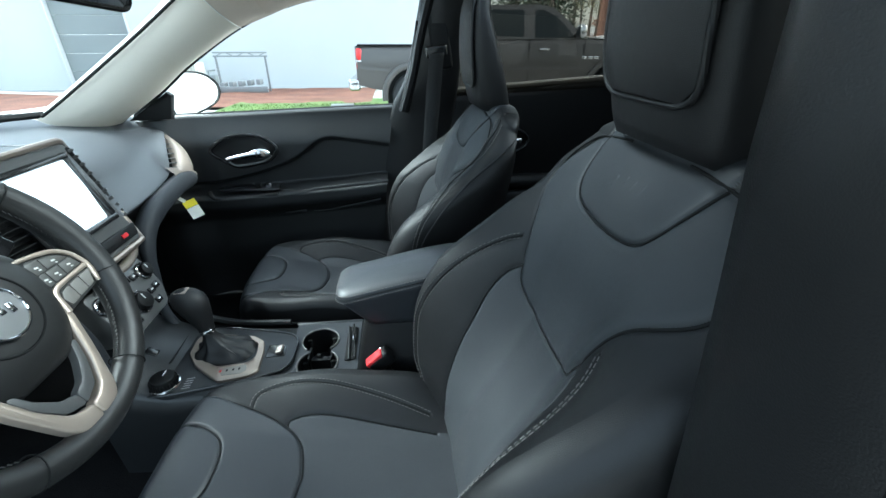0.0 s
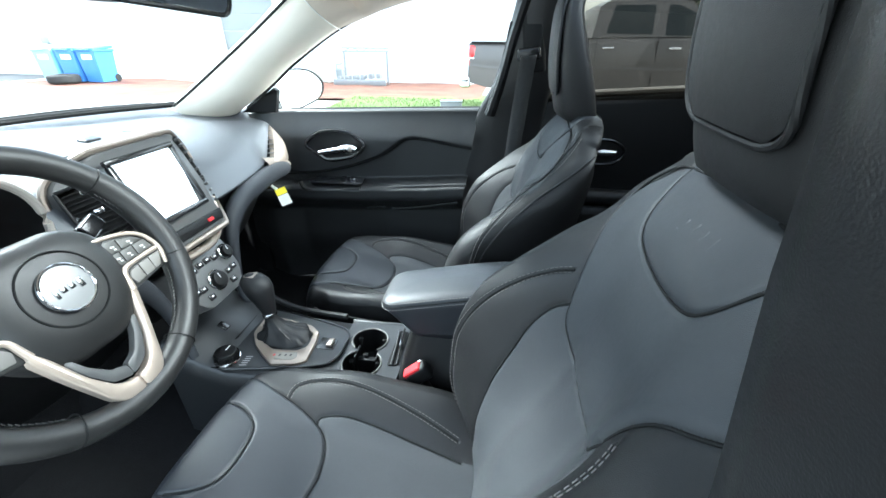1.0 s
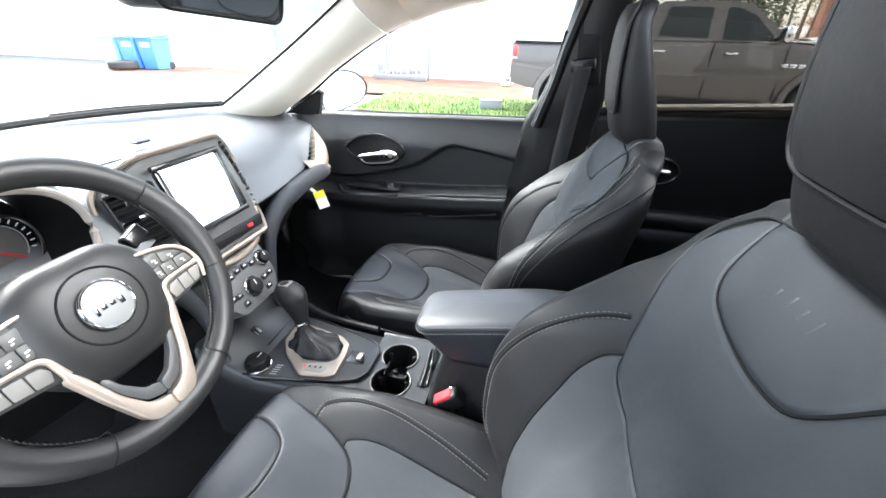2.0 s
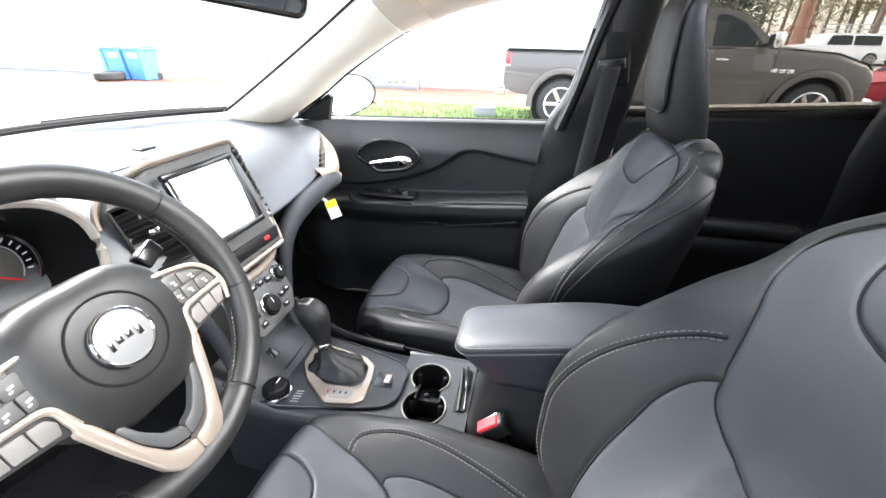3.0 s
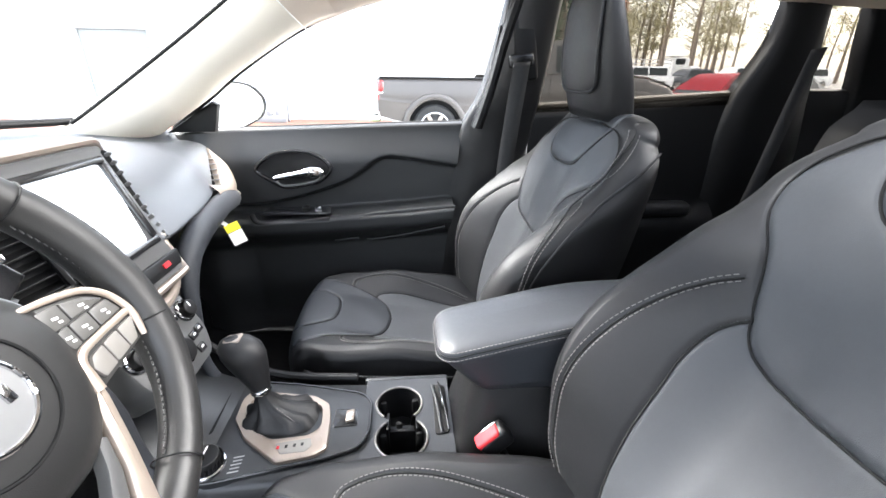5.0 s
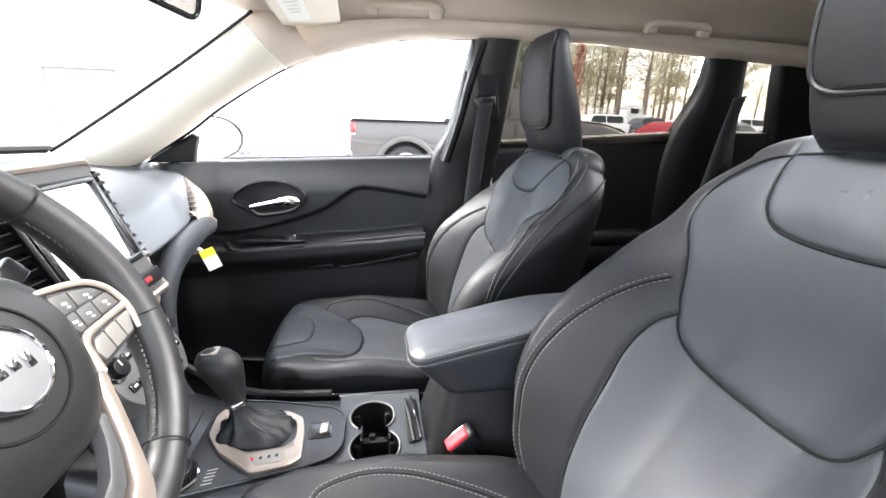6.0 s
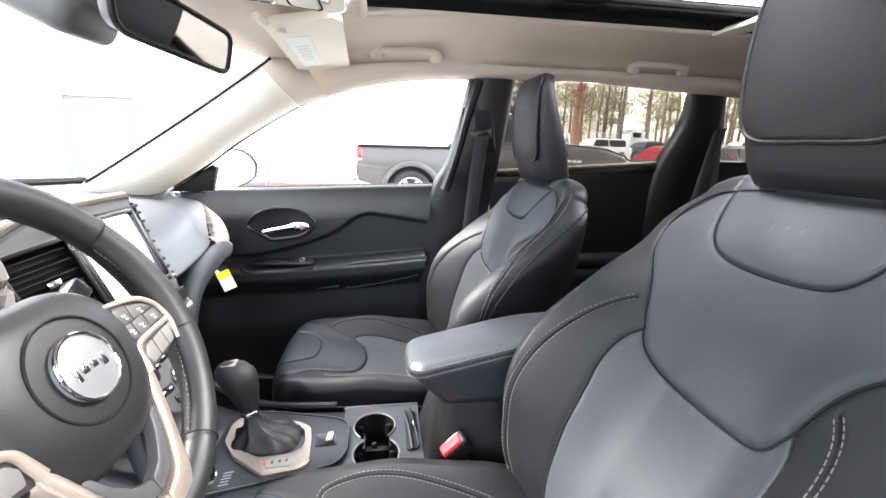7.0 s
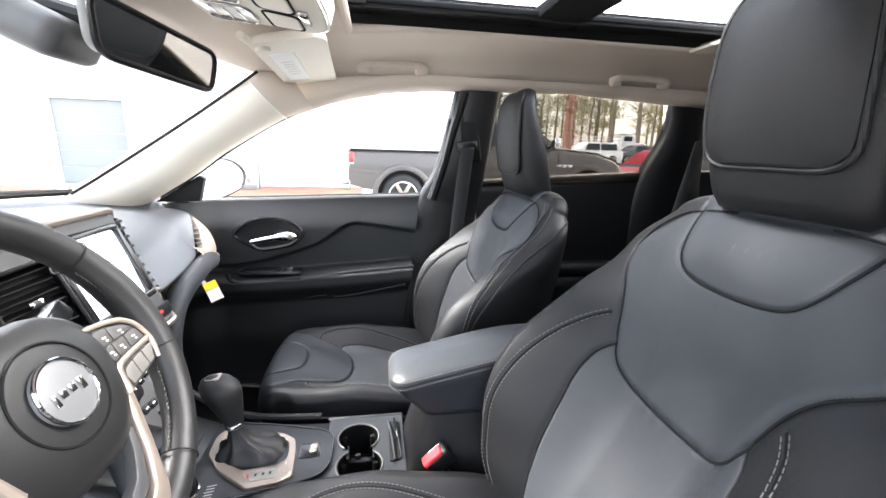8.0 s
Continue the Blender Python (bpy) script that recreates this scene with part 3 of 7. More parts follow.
rear_door = thing("rear_door", "closed black rear passenger door", "car door", (0.5, 1.53, 0.42))
rows = []
for q in np.linspace(0, 1, 30):
    rows.append([(x, 1.52 - 0.05 * smooth(0.86, 0.80, np.array(0.45 + 0.72 * q)) - 0.02 * math.sin(math.pi * q), 0.45 + (1.175 + 0.045 * (x - 0.2) / 0.6 - 0.45) * q) for x in np.linspace(0.19, 0.84, 24)])
rows.append([(x, y + 0.03, z + 0.004) for x, y, z in rows[-1]])
# darker plastic than the front panel: the rear's weaker light put into its colour
loft("door_panel", rows, PLASTIC, rear_door)
# pale grey puts the sky light on the sill into its colour
part("belt_seal", tube([(0.2, 1.538, 1.183), (0.84, 1.538, 1.227)], 0.015, 10), KEY_PALE, rear_door, "window sill coloured pale for the sky light on it")
pane = outline_sheet("door_glass", [(0.16, 1.17), (0.84, 1.20), (0.90, 1.375), (0.88, 1.50), (0.2, 1.505)], 1.508, 1.512, TINT, rear_door, "brown-tinted privacy glass")
part("handle_bezel", tube([(0.40 + 0.07 * math.cos(a), 1.490, 1.02 + 0.042 * math.sin(a)) for a in np.linspace(0, 2 * math.pi, 24, endpoint=False)], 0.006, 8, True, up=(0, 1, 0)), PLASTIC_GLOSS, rear_door)
part("door_handle", tube([(0.36, 1.482, 1.015), (0.40, 1.476, 1.022), (0.44, 1.480, 1.02)], [0.007, 0.012, 0.009], 12), CHROME, rear_door, "chrome pull handle")
part("armrest", box((0.5, 0.06, 0.05), pose(0.5, 1.475, 0.87), 0.02, 3), LEATHER, rear_door)

# driver's rear door, shut, closes the place behind the camera's side
back_door = thing("rear_door", "closed black rear door on the driver's side", "car door", (0.5, 0.05, 0.42))
rows = [[(x, 2 * MID - 1.52, 0.45 + 0.74 * q) for x in np.linspace(0.34, 1.1, 8)] for q in np.linspace(0, 1, 8)]
loft("door_panel", rows, DOOR_PAD, back_door, thick=0.03)
outline_sheet("door_glass", [(0.30, 1.17), (0.90, 1.19), (0.90, 1.50), (0.30, 1.50)], 0.064, 0.068, TINT, back_door, "brown-tinted privacy glass")

# ---- dashboard ----
dash = thing("dashboard", "charcoal soft-touch dashboard with champagne trim and touch screen", "dashboard", (-0.9, MID, 0.6))


def edge_x(y):
    """Rear edge of the soft pad: it draws back towards the windscreen at both ends."""
    return float(table(abs(y - MID), [0.0, 0.11, 0.26, 0.41, 0.49, 0.59, 0.68, 0.74], [-0.640, -0.612, -0.625, -0.655, -0.686, -0.728, -0.768, -0.79]))


def edge_z(y):
    return 1.002 + 0.072 * float(smooth(0.48, 0.68, abs(y - MID)))


def dash_row(y):
    """Profile of the pad across the car: from the windscreen to its rear edge."""
    d = (y - MID) / 0.70
    base_x = -1.235 + 0.24 * d * d
    mid = math.exp(-((y - MID) / 0.22) ** 4)
    drv = math.exp(-((y - 0.42) / 0.20) ** 4)
    end = float(smooth(1.24, 1.46, y)) + float(smooth(0.34, 0.12, y))
    top = 1.118 + 0.035 * mid + 0.018 * drv - 0.026 * end
    e, zs, a = edge_x(y), edge_z(y), base_x + 0.10
    drop = top - zs
    fall = ((0.35, -0.03), (0.55, 0.04), (0.75, 0.20), (0.88, 0.46), (0.965, 0.80), (1.0, 0.95))
    return [(base_x, y, 1.150 - 0.015 * d * d), (a, y, (1.145 + top) / 2)] + [(a + (e - a) * f, y, top - drop * k) for f, k in fall] + [(e + 0.001, y, zs), (e - 0.006, y, zs - 0.006), (e - 0.022, y, zs - 0.008)]


def under_row(y):
    """The dark glovebox face and knee panel below the pad."""
    e, zs = edge_x(y), edge_z(y)
    return [(e - 0.018, y, zs - 0.006), (e - 0.03, y, zs - 0.02), (e - 0.045, y, 0.94), (e - 0.055, y, 0.88), (e - 0.10, y, 0.80), (e - 0.17, y, 0.72), (e - 0.27, y, 0.62)]


ys = np.linspace(0.05, 1.51, 80)
loft("dash_pad", [spline(dash_row(y), 5) for y in ys], PADDING, dash, "charcoal soft-touch upper pad")
loft("lower_pad", [spline(under_row(y), 4) for y in ys], PLASTIC, dash, "black glovebox and knee panel")
# padded roll under the pad that turns down beside the stack
ROLL = spline([(-0.680, 1.395, 0.946), (-0.668, 1.34, 0.956), (-0.654, 1.25, 0.968), (-0.634, 1.13, 0.972), (-0.618, 1.03, 0.968), (-0.608, 0.965, 0.948), (-0.600, 0.928, 0.905), (-0.592, 0.906, 0.84), (-0.588, 0.896, 0.76), (-0.57, 0.900, 0.70)], 6)
ROLL_R = np.interp(np.linspace(0, 1, len(ROLL)), [0, 0.05, 0.12, 0.3, 0.45, 0.58, 0.7, 0.85, 1], [0.012, 0.021, 0.026, 0.029, 0.029, 0.025, 0.017, 0.012, 0.011])
for s_ in (1, -1):
    part("padded_roll", tube([p if s_ > 0 else (p[0], 2 * MID - p[1], p[2]) for p in ROLL], ROLL_R, 14, up=(1, 0, 0), flat=0.85), PADDING_DARK, dash, "charcoal padded roll")


def stack(y, z, lift=0.0):
    """A place on the slanted face of the centre stack."""
    return Vector((-0.606 - 0.40 * (z - 1.024) + lift * 0.93, y, z + lift * 0.37))


FACE = Matrix(((0, -0.371, 0.928, 0), (1, 0, 0, 0), (0, 0.928, 0.371, 0), (0, 0, 0, 1)))


def face(y, z, lift=0.0):
    """A pose on the stack's face: x across the car, y up the face, z out of it."""
    return Matrix.Translation(stack(y, z, lift)) @ FACE


def rounded(pts, r=0.01, n=5):
    """A polygon with rounded corners."""
    out, k = [], len(pts)
    for i in range(k):
        p, a, b = Vector(pts[i]), Vector(pts[i - 1]), Vector(pts[(i + 1) % k])
        ra = min(r, (a - p).length * 0.45, (b - p).length * 0.45)
        s, e = p + (a - p).normalized() * ra, p + (b - p).normalized() * ra
        for t in np.linspace(0, 1, n):
            out.append(tuple(s * (1 - t) ** 2 + p * 2 * t * (1 - t) + e * t * t))
    return out


def placed(bm_, m):
    bm_.transform(m)
    return bm_


def dense(pts, step=0.012):
    """The same outline with points every step."""
    out = []
    for (x0_, y0_), (x1_, y1_) in zip(pts, pts[1:] + pts[:1]):
        k_ = max(1, int(math.hypot(x1_ - x0_, y1_ - y0_) / step))
        out += [(x0_ + (x1_ - x0_) * i / k_, y0_ + (y1_ - y0_) * i / k_) for i in range(k_)]
    return out


c0, z0 = MID, 1.06
SUR = [(-0.166, 0.092), (-0.105, 0.116), (0.105, 0.116), (0.166, 0.092), (0.178, 0.0), (0.142, -0.075), (0.108, -0.108), (-0.108, -0.108), (-0.142, -0.075), (-0.178, 0.0)]


def bent(bm_):
    """Fold the outer ends of a face-aligned plate back round the stack."""
    for v_ in bm_.verts:
        v_.co.z -= 0.75 * max(0.0, abs(v_.co.x) - 0.10)
    return bm_


surround = part("stack_panel", placed(bent(slab(dense(rounded(SUR, 0.02)), 0.05, Matrix.Identity(4), 0.006)), face(c0, z0, 0.004)), PLASTIC_GREY, dash, "grey satin screen surround")
part("stack_trim", tube([face(c0, z0, 0.002) @ Vector((x * 1.04, y * 1.05, -0.75 * max(0.0, abs(x * 1.04) - 0.10))) for x, y in dense(rounded(SUR, 0.03))], 0.0065, 8, True, up=(1, 0, 0.4)), SILVER, dash, "champagne satin trim round the stack")
scr_m = face(c0, 1.082, 0.003)
scrn = part("touch_screen", slab(rounded([(-0.074, -0.0625), (0.074, -0.0625), (0.074, 0.0625), (-0.074, 0.0625)], 0.003), 0.006, scr_m, 0.0008), SCREEN, dash, "pale lit display")
part("screen_frame", merge(*[box(sz, scr_m @ pose(*at), 0.003) for sz, at in (((0.172, 0.012, 0.012), (0, 0.069, 0)), ((0.172, 0.012, 0.012), (0, -0.069, 0)), ((0.012, 0.126, 0.012), (0.080, 0, 0)), ((0.012, 0.126, 0.012), (-0.080, 0, 0)))]), PLASTIC_GLOSS, dash, "gloss black screen bezel")
strip_m = face(c0, 0.980, 0.008)
part("button_strip", slab(rounded([(-0.098, -0.012), (0.098, -0.012), (0.106, 0.013), (-0.106, 0.013)], 0.006), 0.01, strip_m, 0.002), PLASTIC, dash, "row of dark buttons")
part("hazard_button", box((0.018, 0.008, 0.003), strip_m @ pose(0.058, 0, 0.001), 0.001), RED, dash, "red hazard mark")
# air vents: tall pair beside the screen, one at the passenger's end, one behind the wheel


def vent(m, w, h, n=7, knob=True, lean=0.0):
    holder = part("air_vent", merge(box((w, 0.006, 0.02), m @ pose(0, h / 2, 0), 0.002), box((w, 0.006, 0.02), m @ pose(0, -h / 2, 0), 0.002), box((0.006, h, 0.02), m @ pose(w / 2, 0, 0), 0.002), box((0.006, h, 0.02), m @ pose(-w / 2, 0, 0), 0.002)), PLASTIC, dash, "black louvred air vent")
    part("vent_well", box((w, h, 0.004), m @ pose(0, 0, -0.0115)), RUBBER, holder)
    for k in range(n):
        part("louvre", box((w - 0.008, 0.0025, 0.016), m @ pose(0, h * ((k + 0.5) / n - 0.5), -0.004, 28, 0, lean), 0.0008, 1), PLASTIC, holder)
    if knob:
        part("vent_tab", box((0.016, 0.010, 0.014), m @ pose(0, 0.004, 0.008), 0.002), CHROME, holder, "bright vent tab")


vent(face(c0 - 0.138, 1.078, -0.008) @ pose(0, 0, 0, 0, -36.9, 0), 0.078, 0.112, 7)
# the passenger-side vent shows its fin tips along the panel's edge
tips = spline([(0.101, 0.102), (0.121, 0.068), (0.137, 0.015), (0.133, -0.030), (0.122, -0.058)], 5)
side_vent = part("air_vent", tube([face(c0, z0, 0.004) @ Vector((x + 0.006, y, -0.004 - 0.75 * max(0.0, x + 0.006 - 0.10))) for x, y in tips], 0.0085, 8), RUBBER, dash, "louvred vent beside the screen")
for k in range(1, len(tips) - 1, 2):
    x, y = tips[k]
    part("louvre", box((0.013, 0.0055, 0.010), face(c0, z0, 0.004) @ pose(x + 0.004, y, 0.002 - 0.75 * max(0.0, x - 0.10), 0, 30, 12), 0.0015, 1), PLASTIC_GREY, side_vent)
for s_ in (1, -1):
    # vent at the dashboard's end: fins between the pad's edge and a champagne bezel
    ward = lambda p: Vector(p if s_ > 0 else (p[0], 2 * MID - p[1], p[2]))
    pad_line = spline([(-0.694, 1.258, 0.994), (-0.712, 1.300, 1.022), (-0.738, 1.365, 1.050), (-0.766, 1.440, 1.071)], 6)
    fin_line = spline([(-0.664, 1.292, 0.992), (-0.690, 1.345, 1.014), (-0.720, 1.400, 1.046), (-0.764, 1.462, 1.072)], 6)
    out_line = spline([(-0.668, 1.372, 0.958), (-0.674, 1.402, 0.986), (-0.706, 1.438, 1.032), (-0.766, 1.470, 1.073)], 6)
    bez_lo = spline([(-0.652, 1.232, 0.994), (-0.656, 1.262, 0.984), (-0.658, 1.320, 0.970), (-0.664, 1.388, 0.953)], 6)
    well = part("air_vent", tube([ward(p) for p in pad_line], 0.0025, 6), RUBBER, dash, "louvred end vent")
    loft("vent_well", [[ward(Vector(p) + Vector((-0.03, 0.012, -0.004))) for p in pad_line], [ward(Vector(p) + Vector((-0.03, 0.012, -0.004))) for p in fin_line]], RUBBER, well)
    for k in range(9):
        f_ = 1 + k * (len(pad_line) - 3) / 8
        at = lambda line: Vector([np.interp(f_, range(len(line)), line[:, i_]) for i_ in range(3)])
        a, b = ward(at(pad_line) + Vector((-0.004, 0.002, 0))), ward(at(fin_line) + Vector((-0.004, 0.002, 0)))
        part("louvre", tube([a, (a + b) / 2, b], [0.0042, 0.0048, 0.0042], 8, up=(0, 0, 1), flat=0.35), PLASTIC_GREY, well)
    rows = []
    for q in np.linspace(0, 1, 19):
        a, b = [Vector([np.interp(q * (len(fin_line) - 1), range(len(fin_line)), line[:, i_]) for i_ in range(3)]) for line in (fin_line, out_line)]
        rows.append([ward(a + Vector((-0.02, 0.006, 0))), ward(a)] + [ward(a.lerp(b, r) + Vector((0.006 * math.sin(math.pi * r), -0.003 * math.sin(math.pi * r), 0))) for r in (0.2, 0.4, 0.6, 0.8)] + [ward(b), ward(b + Vector((-0.02, 0.006, -0.002)))])
    loft("vent_surround", rows, SILVER, dash, "champagne satin vent trim")
    rows = [[ward((x, y, z)), ward((x + 0.004, y, z + 0.004)), ward((x + 0.002, y, z + 0.010)), ward((x - 0.02, y + 0.004, z + 0.028))] for x, y, z in bez_lo]
    loft("vent_foot", rows, SILVER, dash)
# silver band and climate panel
band = [(-0.628, 0.660, 1.00), (-0.604, 0.685, 0.965), (-0.582, 0.73, 0.940), (-0.574, MID, 0.934), (-0.582, 0.85, 0.940), (-0.604, 0.893, 0.965), (-0.622, 0.915, 1.01)]
part("stack_band", tube(spline(band, 6), 0.011, 10, flat=0.8), SILVER, dash, "champagne satin band")
CLIM = Matrix.Translation((-0.568, MID, 0.868)) @ Matrix(((0, -0.48, 0.877, 0), (1, 0, 0, 0), (0, 0.877, 0.48, 0), (0, 0, 0, 1)))
part("climate_panel", slab(rounded([(-0.092, 0.060), (0.092, 0.060), (0.088, -0.02), (0.060, -0.060), (-0.060, -0.060), (-0.088, -0.02)], 0.015), 0.08, CLIM, 0.005), PLASTIC_GREY, dash, "dark grey climate control panel")


def dial(m, r, h, parent):
    d = part("dial", drum(r, r * 0.9, h, m @ pose(0, 0, h / 2), 32, 0.002), PLASTIC, parent, "ribbed black dial with chrome rim")
    part("dial_rim", tube([m @ Vector((r * 1.06 * math.cos(a), r * 1.06 * math.sin(a), 0.003)) for a in np.linspace(0, 2 * math.pi, 32, endpoint=False)], 0.0034, 8, True), CHROME, d)
    part("dial_mark", box((0.002, r * 0.6, 0.001), m @ pose(0, r * 0.4, h)), PRINT, d)


for x, y, r in ((0.070, 0.026, 0.016), (-0.070, 0.026, 0.016), (0.0, -0.016, 0.021)):
    dial(CLIM @ pose(x, y, 0), r, 0.016, dash)
for x, y in ((0.036, 0.030), (0.012, 0.034), (-0.012, 0.034), (-0.036, 0.030), (0.045, -0.014), (0.064, -0.012), (-0.045, -0.014), (-0.064, -0.012), (0.040, -0.038), (-0.040, -0.038)):
    k = part("climate_button", box((0.017, 0.014, 0.005), CLIM @ pose(x, y, 0.002), 0.0015), PLASTIC_GLOSS, dash)
    part("button_mark", box((0.007, 0.003, 0.0006), CLIM @ pose(x, y + 0.001, 0.0048)), PRINT, k)
# top of the pad: speaker grille outline and light sensor
part("speaker_ridge", tube(spline([(-0.77, 0.56, 1.152), (-0.735, 0.66, 1.158), (-0.722, MID, 1.160), (-0.735, 0.92, 1.157), (-0.79, 1.00, 1.142), (-0.90, 1.01, 1.140)], 6), 0.0045, 8, flat=0.5), PADDING, dash)
part("light_sensor", box((0.026, 0.036, 0.006), pose(-0.82, 0.842, 1.157, 0, 4, 0), 0.002), PLASTIC_GLOSS, dash)
part("glovebox_latch", box((0.012, 0.07, 0.016), pose(-0.700, 1.16, 0.90, 0, 50, 0), 0.005), PLASTIC_GLOSS, dash)
# instrument hood and dials behind the wheel
BIN_Y, BIN_Z = 0.407, 1.108
hood = []
for a in np.linspace(0, 2 * math.pi, 49):
    co, si = math.cos(a), math.sin(a)
    co, si = math.copysign(abs(co) ** 0.85, co), math.copysign(abs(si) ** 0.85, si)
    hood.append([(-0.60 + dx, BIN_Y + (0.122 + e) * co, BIN_Z - 0.3 * dx * 0 + (0.092 + e * 0.8) * si) for dx, e in ((-0.10, -0.012), (-0.06, -0.006), (-0.010, 0.0), (0.0, 0.006), (-0.012, 0.016), (-0.05, 0.030), (-0.12, 0.036), (-0.20, 0.036))])
loft("instrument_hood", [r[3:] for r in hood], PADDING_DARK, dash)
loft("instrument_well", [r[:4] for r in hood], PLASTIC, dash)
part("hood_trim", tube([Vector(r[3]) + Vector((0.004, 0, 0)) for r in hood[:-1]], 0.006, 8, True), TRIM_LIT, dash, "champagne satin instrument ring")
part("instrument_face", slab([(0.114 * math.cos(a), 0.084 * math.sin(a)) for a in np.linspace(0, 2 * math.pi, 40, endpoint=False)], 0.004, Matrix.Translation((-0.694, BIN_Y, BIN_Z)) @ Matrix(((0, 0, 1, 0), (1, 0, 0, 0), (0, 1, 0, 0), (0, 0, 0, 1))), 0.001), PLASTIC_GLOSS, dash)
for y in (0.352, 0.462):
    gz = 1.094
    circle = lambda r, x: [(x, y + r * math.cos(a), gz + r * math.sin(a)) for a in np.linspace(0, 2 * math.pi, 40, endpoint=False)]
    rg = part("gauge", tube(circle(0.053, -0.680), 0.003, 8, True, up=(1, 0, 0)), CHROME, dash, "chrome-ringed gauge")
    part("gauge_face", slab([(0.036 * math.cos(a), 0.036 * math.sin(a)) for a in np.linspace(0, 2 * math.pi, 32, endpoint=False)], 0.003, Matrix.Translation((-0.687, y, gz)) @ Matrix(((0, 0, 1, 0), (1, 0, 0, 0), (0, 1, 0, 0), (0, 0, 0, 1))), 0.001), KEY_GREY, rg)
    part("gauge_ring", tube(circle(0.038, -0.688), 0.0012, 6, True, up=(1, 0, 0)), GREY_PRINT, rg)
    for a in np.linspace(-0.7, math.pi + 0.7, 21):
        part("gauge_mark", box((0.001, 0.006, 0.0016), pose(-0.6885, y + 0.046 * math.cos(a), gz + 0.046 * math.sin(a), math.degrees(a), 0, 0)), PRINT, rg)
    part("gauge_needle", box((0.002, 0.034, 0.0026), pose(-0.6835, y + 0.013, gz - 0.010, 145, 0, 0)), RED, rg, "red needle")
for k in range(3):
    part("display_mark", box((0.001, 0.016 - 0.003 * k, 0.006), pose(-0.689, 0.407, 1.13 - 0.014 * k)), GREY_PRINT, dash)

# ---- steering wheel ----
wheel_at = Vector((-0.478, 0.422, 1.068))
WM = Matrix.Translation(wheel_at) @ Matrix(((0, -0.4226, 0.9063, 0), (1, 0, 0, 0), (0, 0.9063, 0.4226, 0), (0, 0, 0, 1)))
wheel = thing("steering_wheel", "black leather three-spoke steering wheel with champagne trim", "steering wheel", wheel_at)


def on_wheel(x, y, z=0.0):
    return WM @ Vector((x, y, z))


ang = np.linspace(0, 2 * math.pi, 120, endpoint=False)
thick = 0.0190 + 0.0030 * np.exp(-((np.cos(ang) ** 2 - 1) / 0.25) ** 2)
part("rim", tube([on_wheel(0.180 * math.cos(a), 0.180 * math.sin(a)) for a in ang], thick, 18, True, up=tuple(WM.to_3x3() @ Vector((0, 0, 1)))), LEATHER_WHEEL, wheel, "black leather rim")
for deg in (38, 142, -12, 192, -60, 240):
    a = radians(deg)
    m = WM @ pose(0.178 * math.cos(a), 0.178 * math.sin(a), 0) @ pose(0, 0, 0, 0, 0, deg) @ pose(0, 0, 0, 90)
    part("rim_seam", tube([m @ Vector((0.0215 * math.cos(b), 0.0215 * math.sin(b), 0)) for b in np.linspace(0, 2 * math.pi, 20, endpoint=False)], 0.0009, 6, True), RUBBER, wheel)
bm = bmesh.new()
for deg0, deg1 in ((-58, -14), (-10, 36), (144, 190), (194, 238)):
    for a in np.radians(np.arange(deg0, deg1, 2.2)):
        bmesh.ops.create_cube(bm, size=1, matrix=WM @ pose(0.1595 * math.cos(a), 0.1595 * math.sin(a), 0.002, 0, 0, math.degrees(a) + 70) @ Matrix.Diagonal((0.0045, 0.0016, 0.0016, 1)))
tagged(part("rim_stitching", bm, DARK_THREAD, wheel, "grey stitching inside the rim"), kind="stuff")
# airbag cover: a domed shield
HUB = rounded([(-0.100, 0.010), (-0.086, 0.050), (-0.050, 0.072), (0.050, 0.072), (0.086, 0.050), (0.100, 0.010), (0.090, -0.050), (0.048, -0.094), (-0.048, -0.094), (-0.090, -0.050)], 0.025, 6)
hub_rows = []
for sc, z in ((1.0, -0.034), (1.0, -0.006), (0.97, 0.005), (0.90, 0.013), (0.75, 0.020), (0.55, 0.024), (0.30, 0.025), (0.0, 0.025)):
    hub_rows.append([on_wheel(x * sc, y * sc - 0.004 * (1 - sc), z) for x, y in HUB + HUB[:1]])
loft("airbag_cover", hub_rows, LEATHER_WHEEL, wheel, "domed dark grey airbag cover")
ringp = lambda r, z: [on_wheel(r * math.cos(a), r * math.sin(a) - 0.002, z) for a in np.linspace(0, 2 * math.pi, 48, endpoint=False)]
part("badge_groove", tube(ringp(0.050, 0.0245), 0.0015, 6, True), RUBBER, wheel)
badge = part("badge", drum(0.0315, 0.030, 0.006, WM @ pose(0, -0.002, 0.027), 48, 0.0015), BADGE, wheel, "round satin metal badge with bright rim")
part("badge_rim", tube(ringp(0.0308, 0.0302), 0.0019, 8, True), CHROME, badge)
for x, w, h in ((-0.0165, 0.005, 0.013), (-0.0065, 0.0075, 0.0085), (0.0045, 0.0075, 0.0085), (0.0155, 0.007, 0.013)):
    part("badge_mark", box((w, h, 0.003), WM @ pose(x, -0.002 - (h - 0.0085) / 3, 0.0305), 0.0012), CHROME, badge)
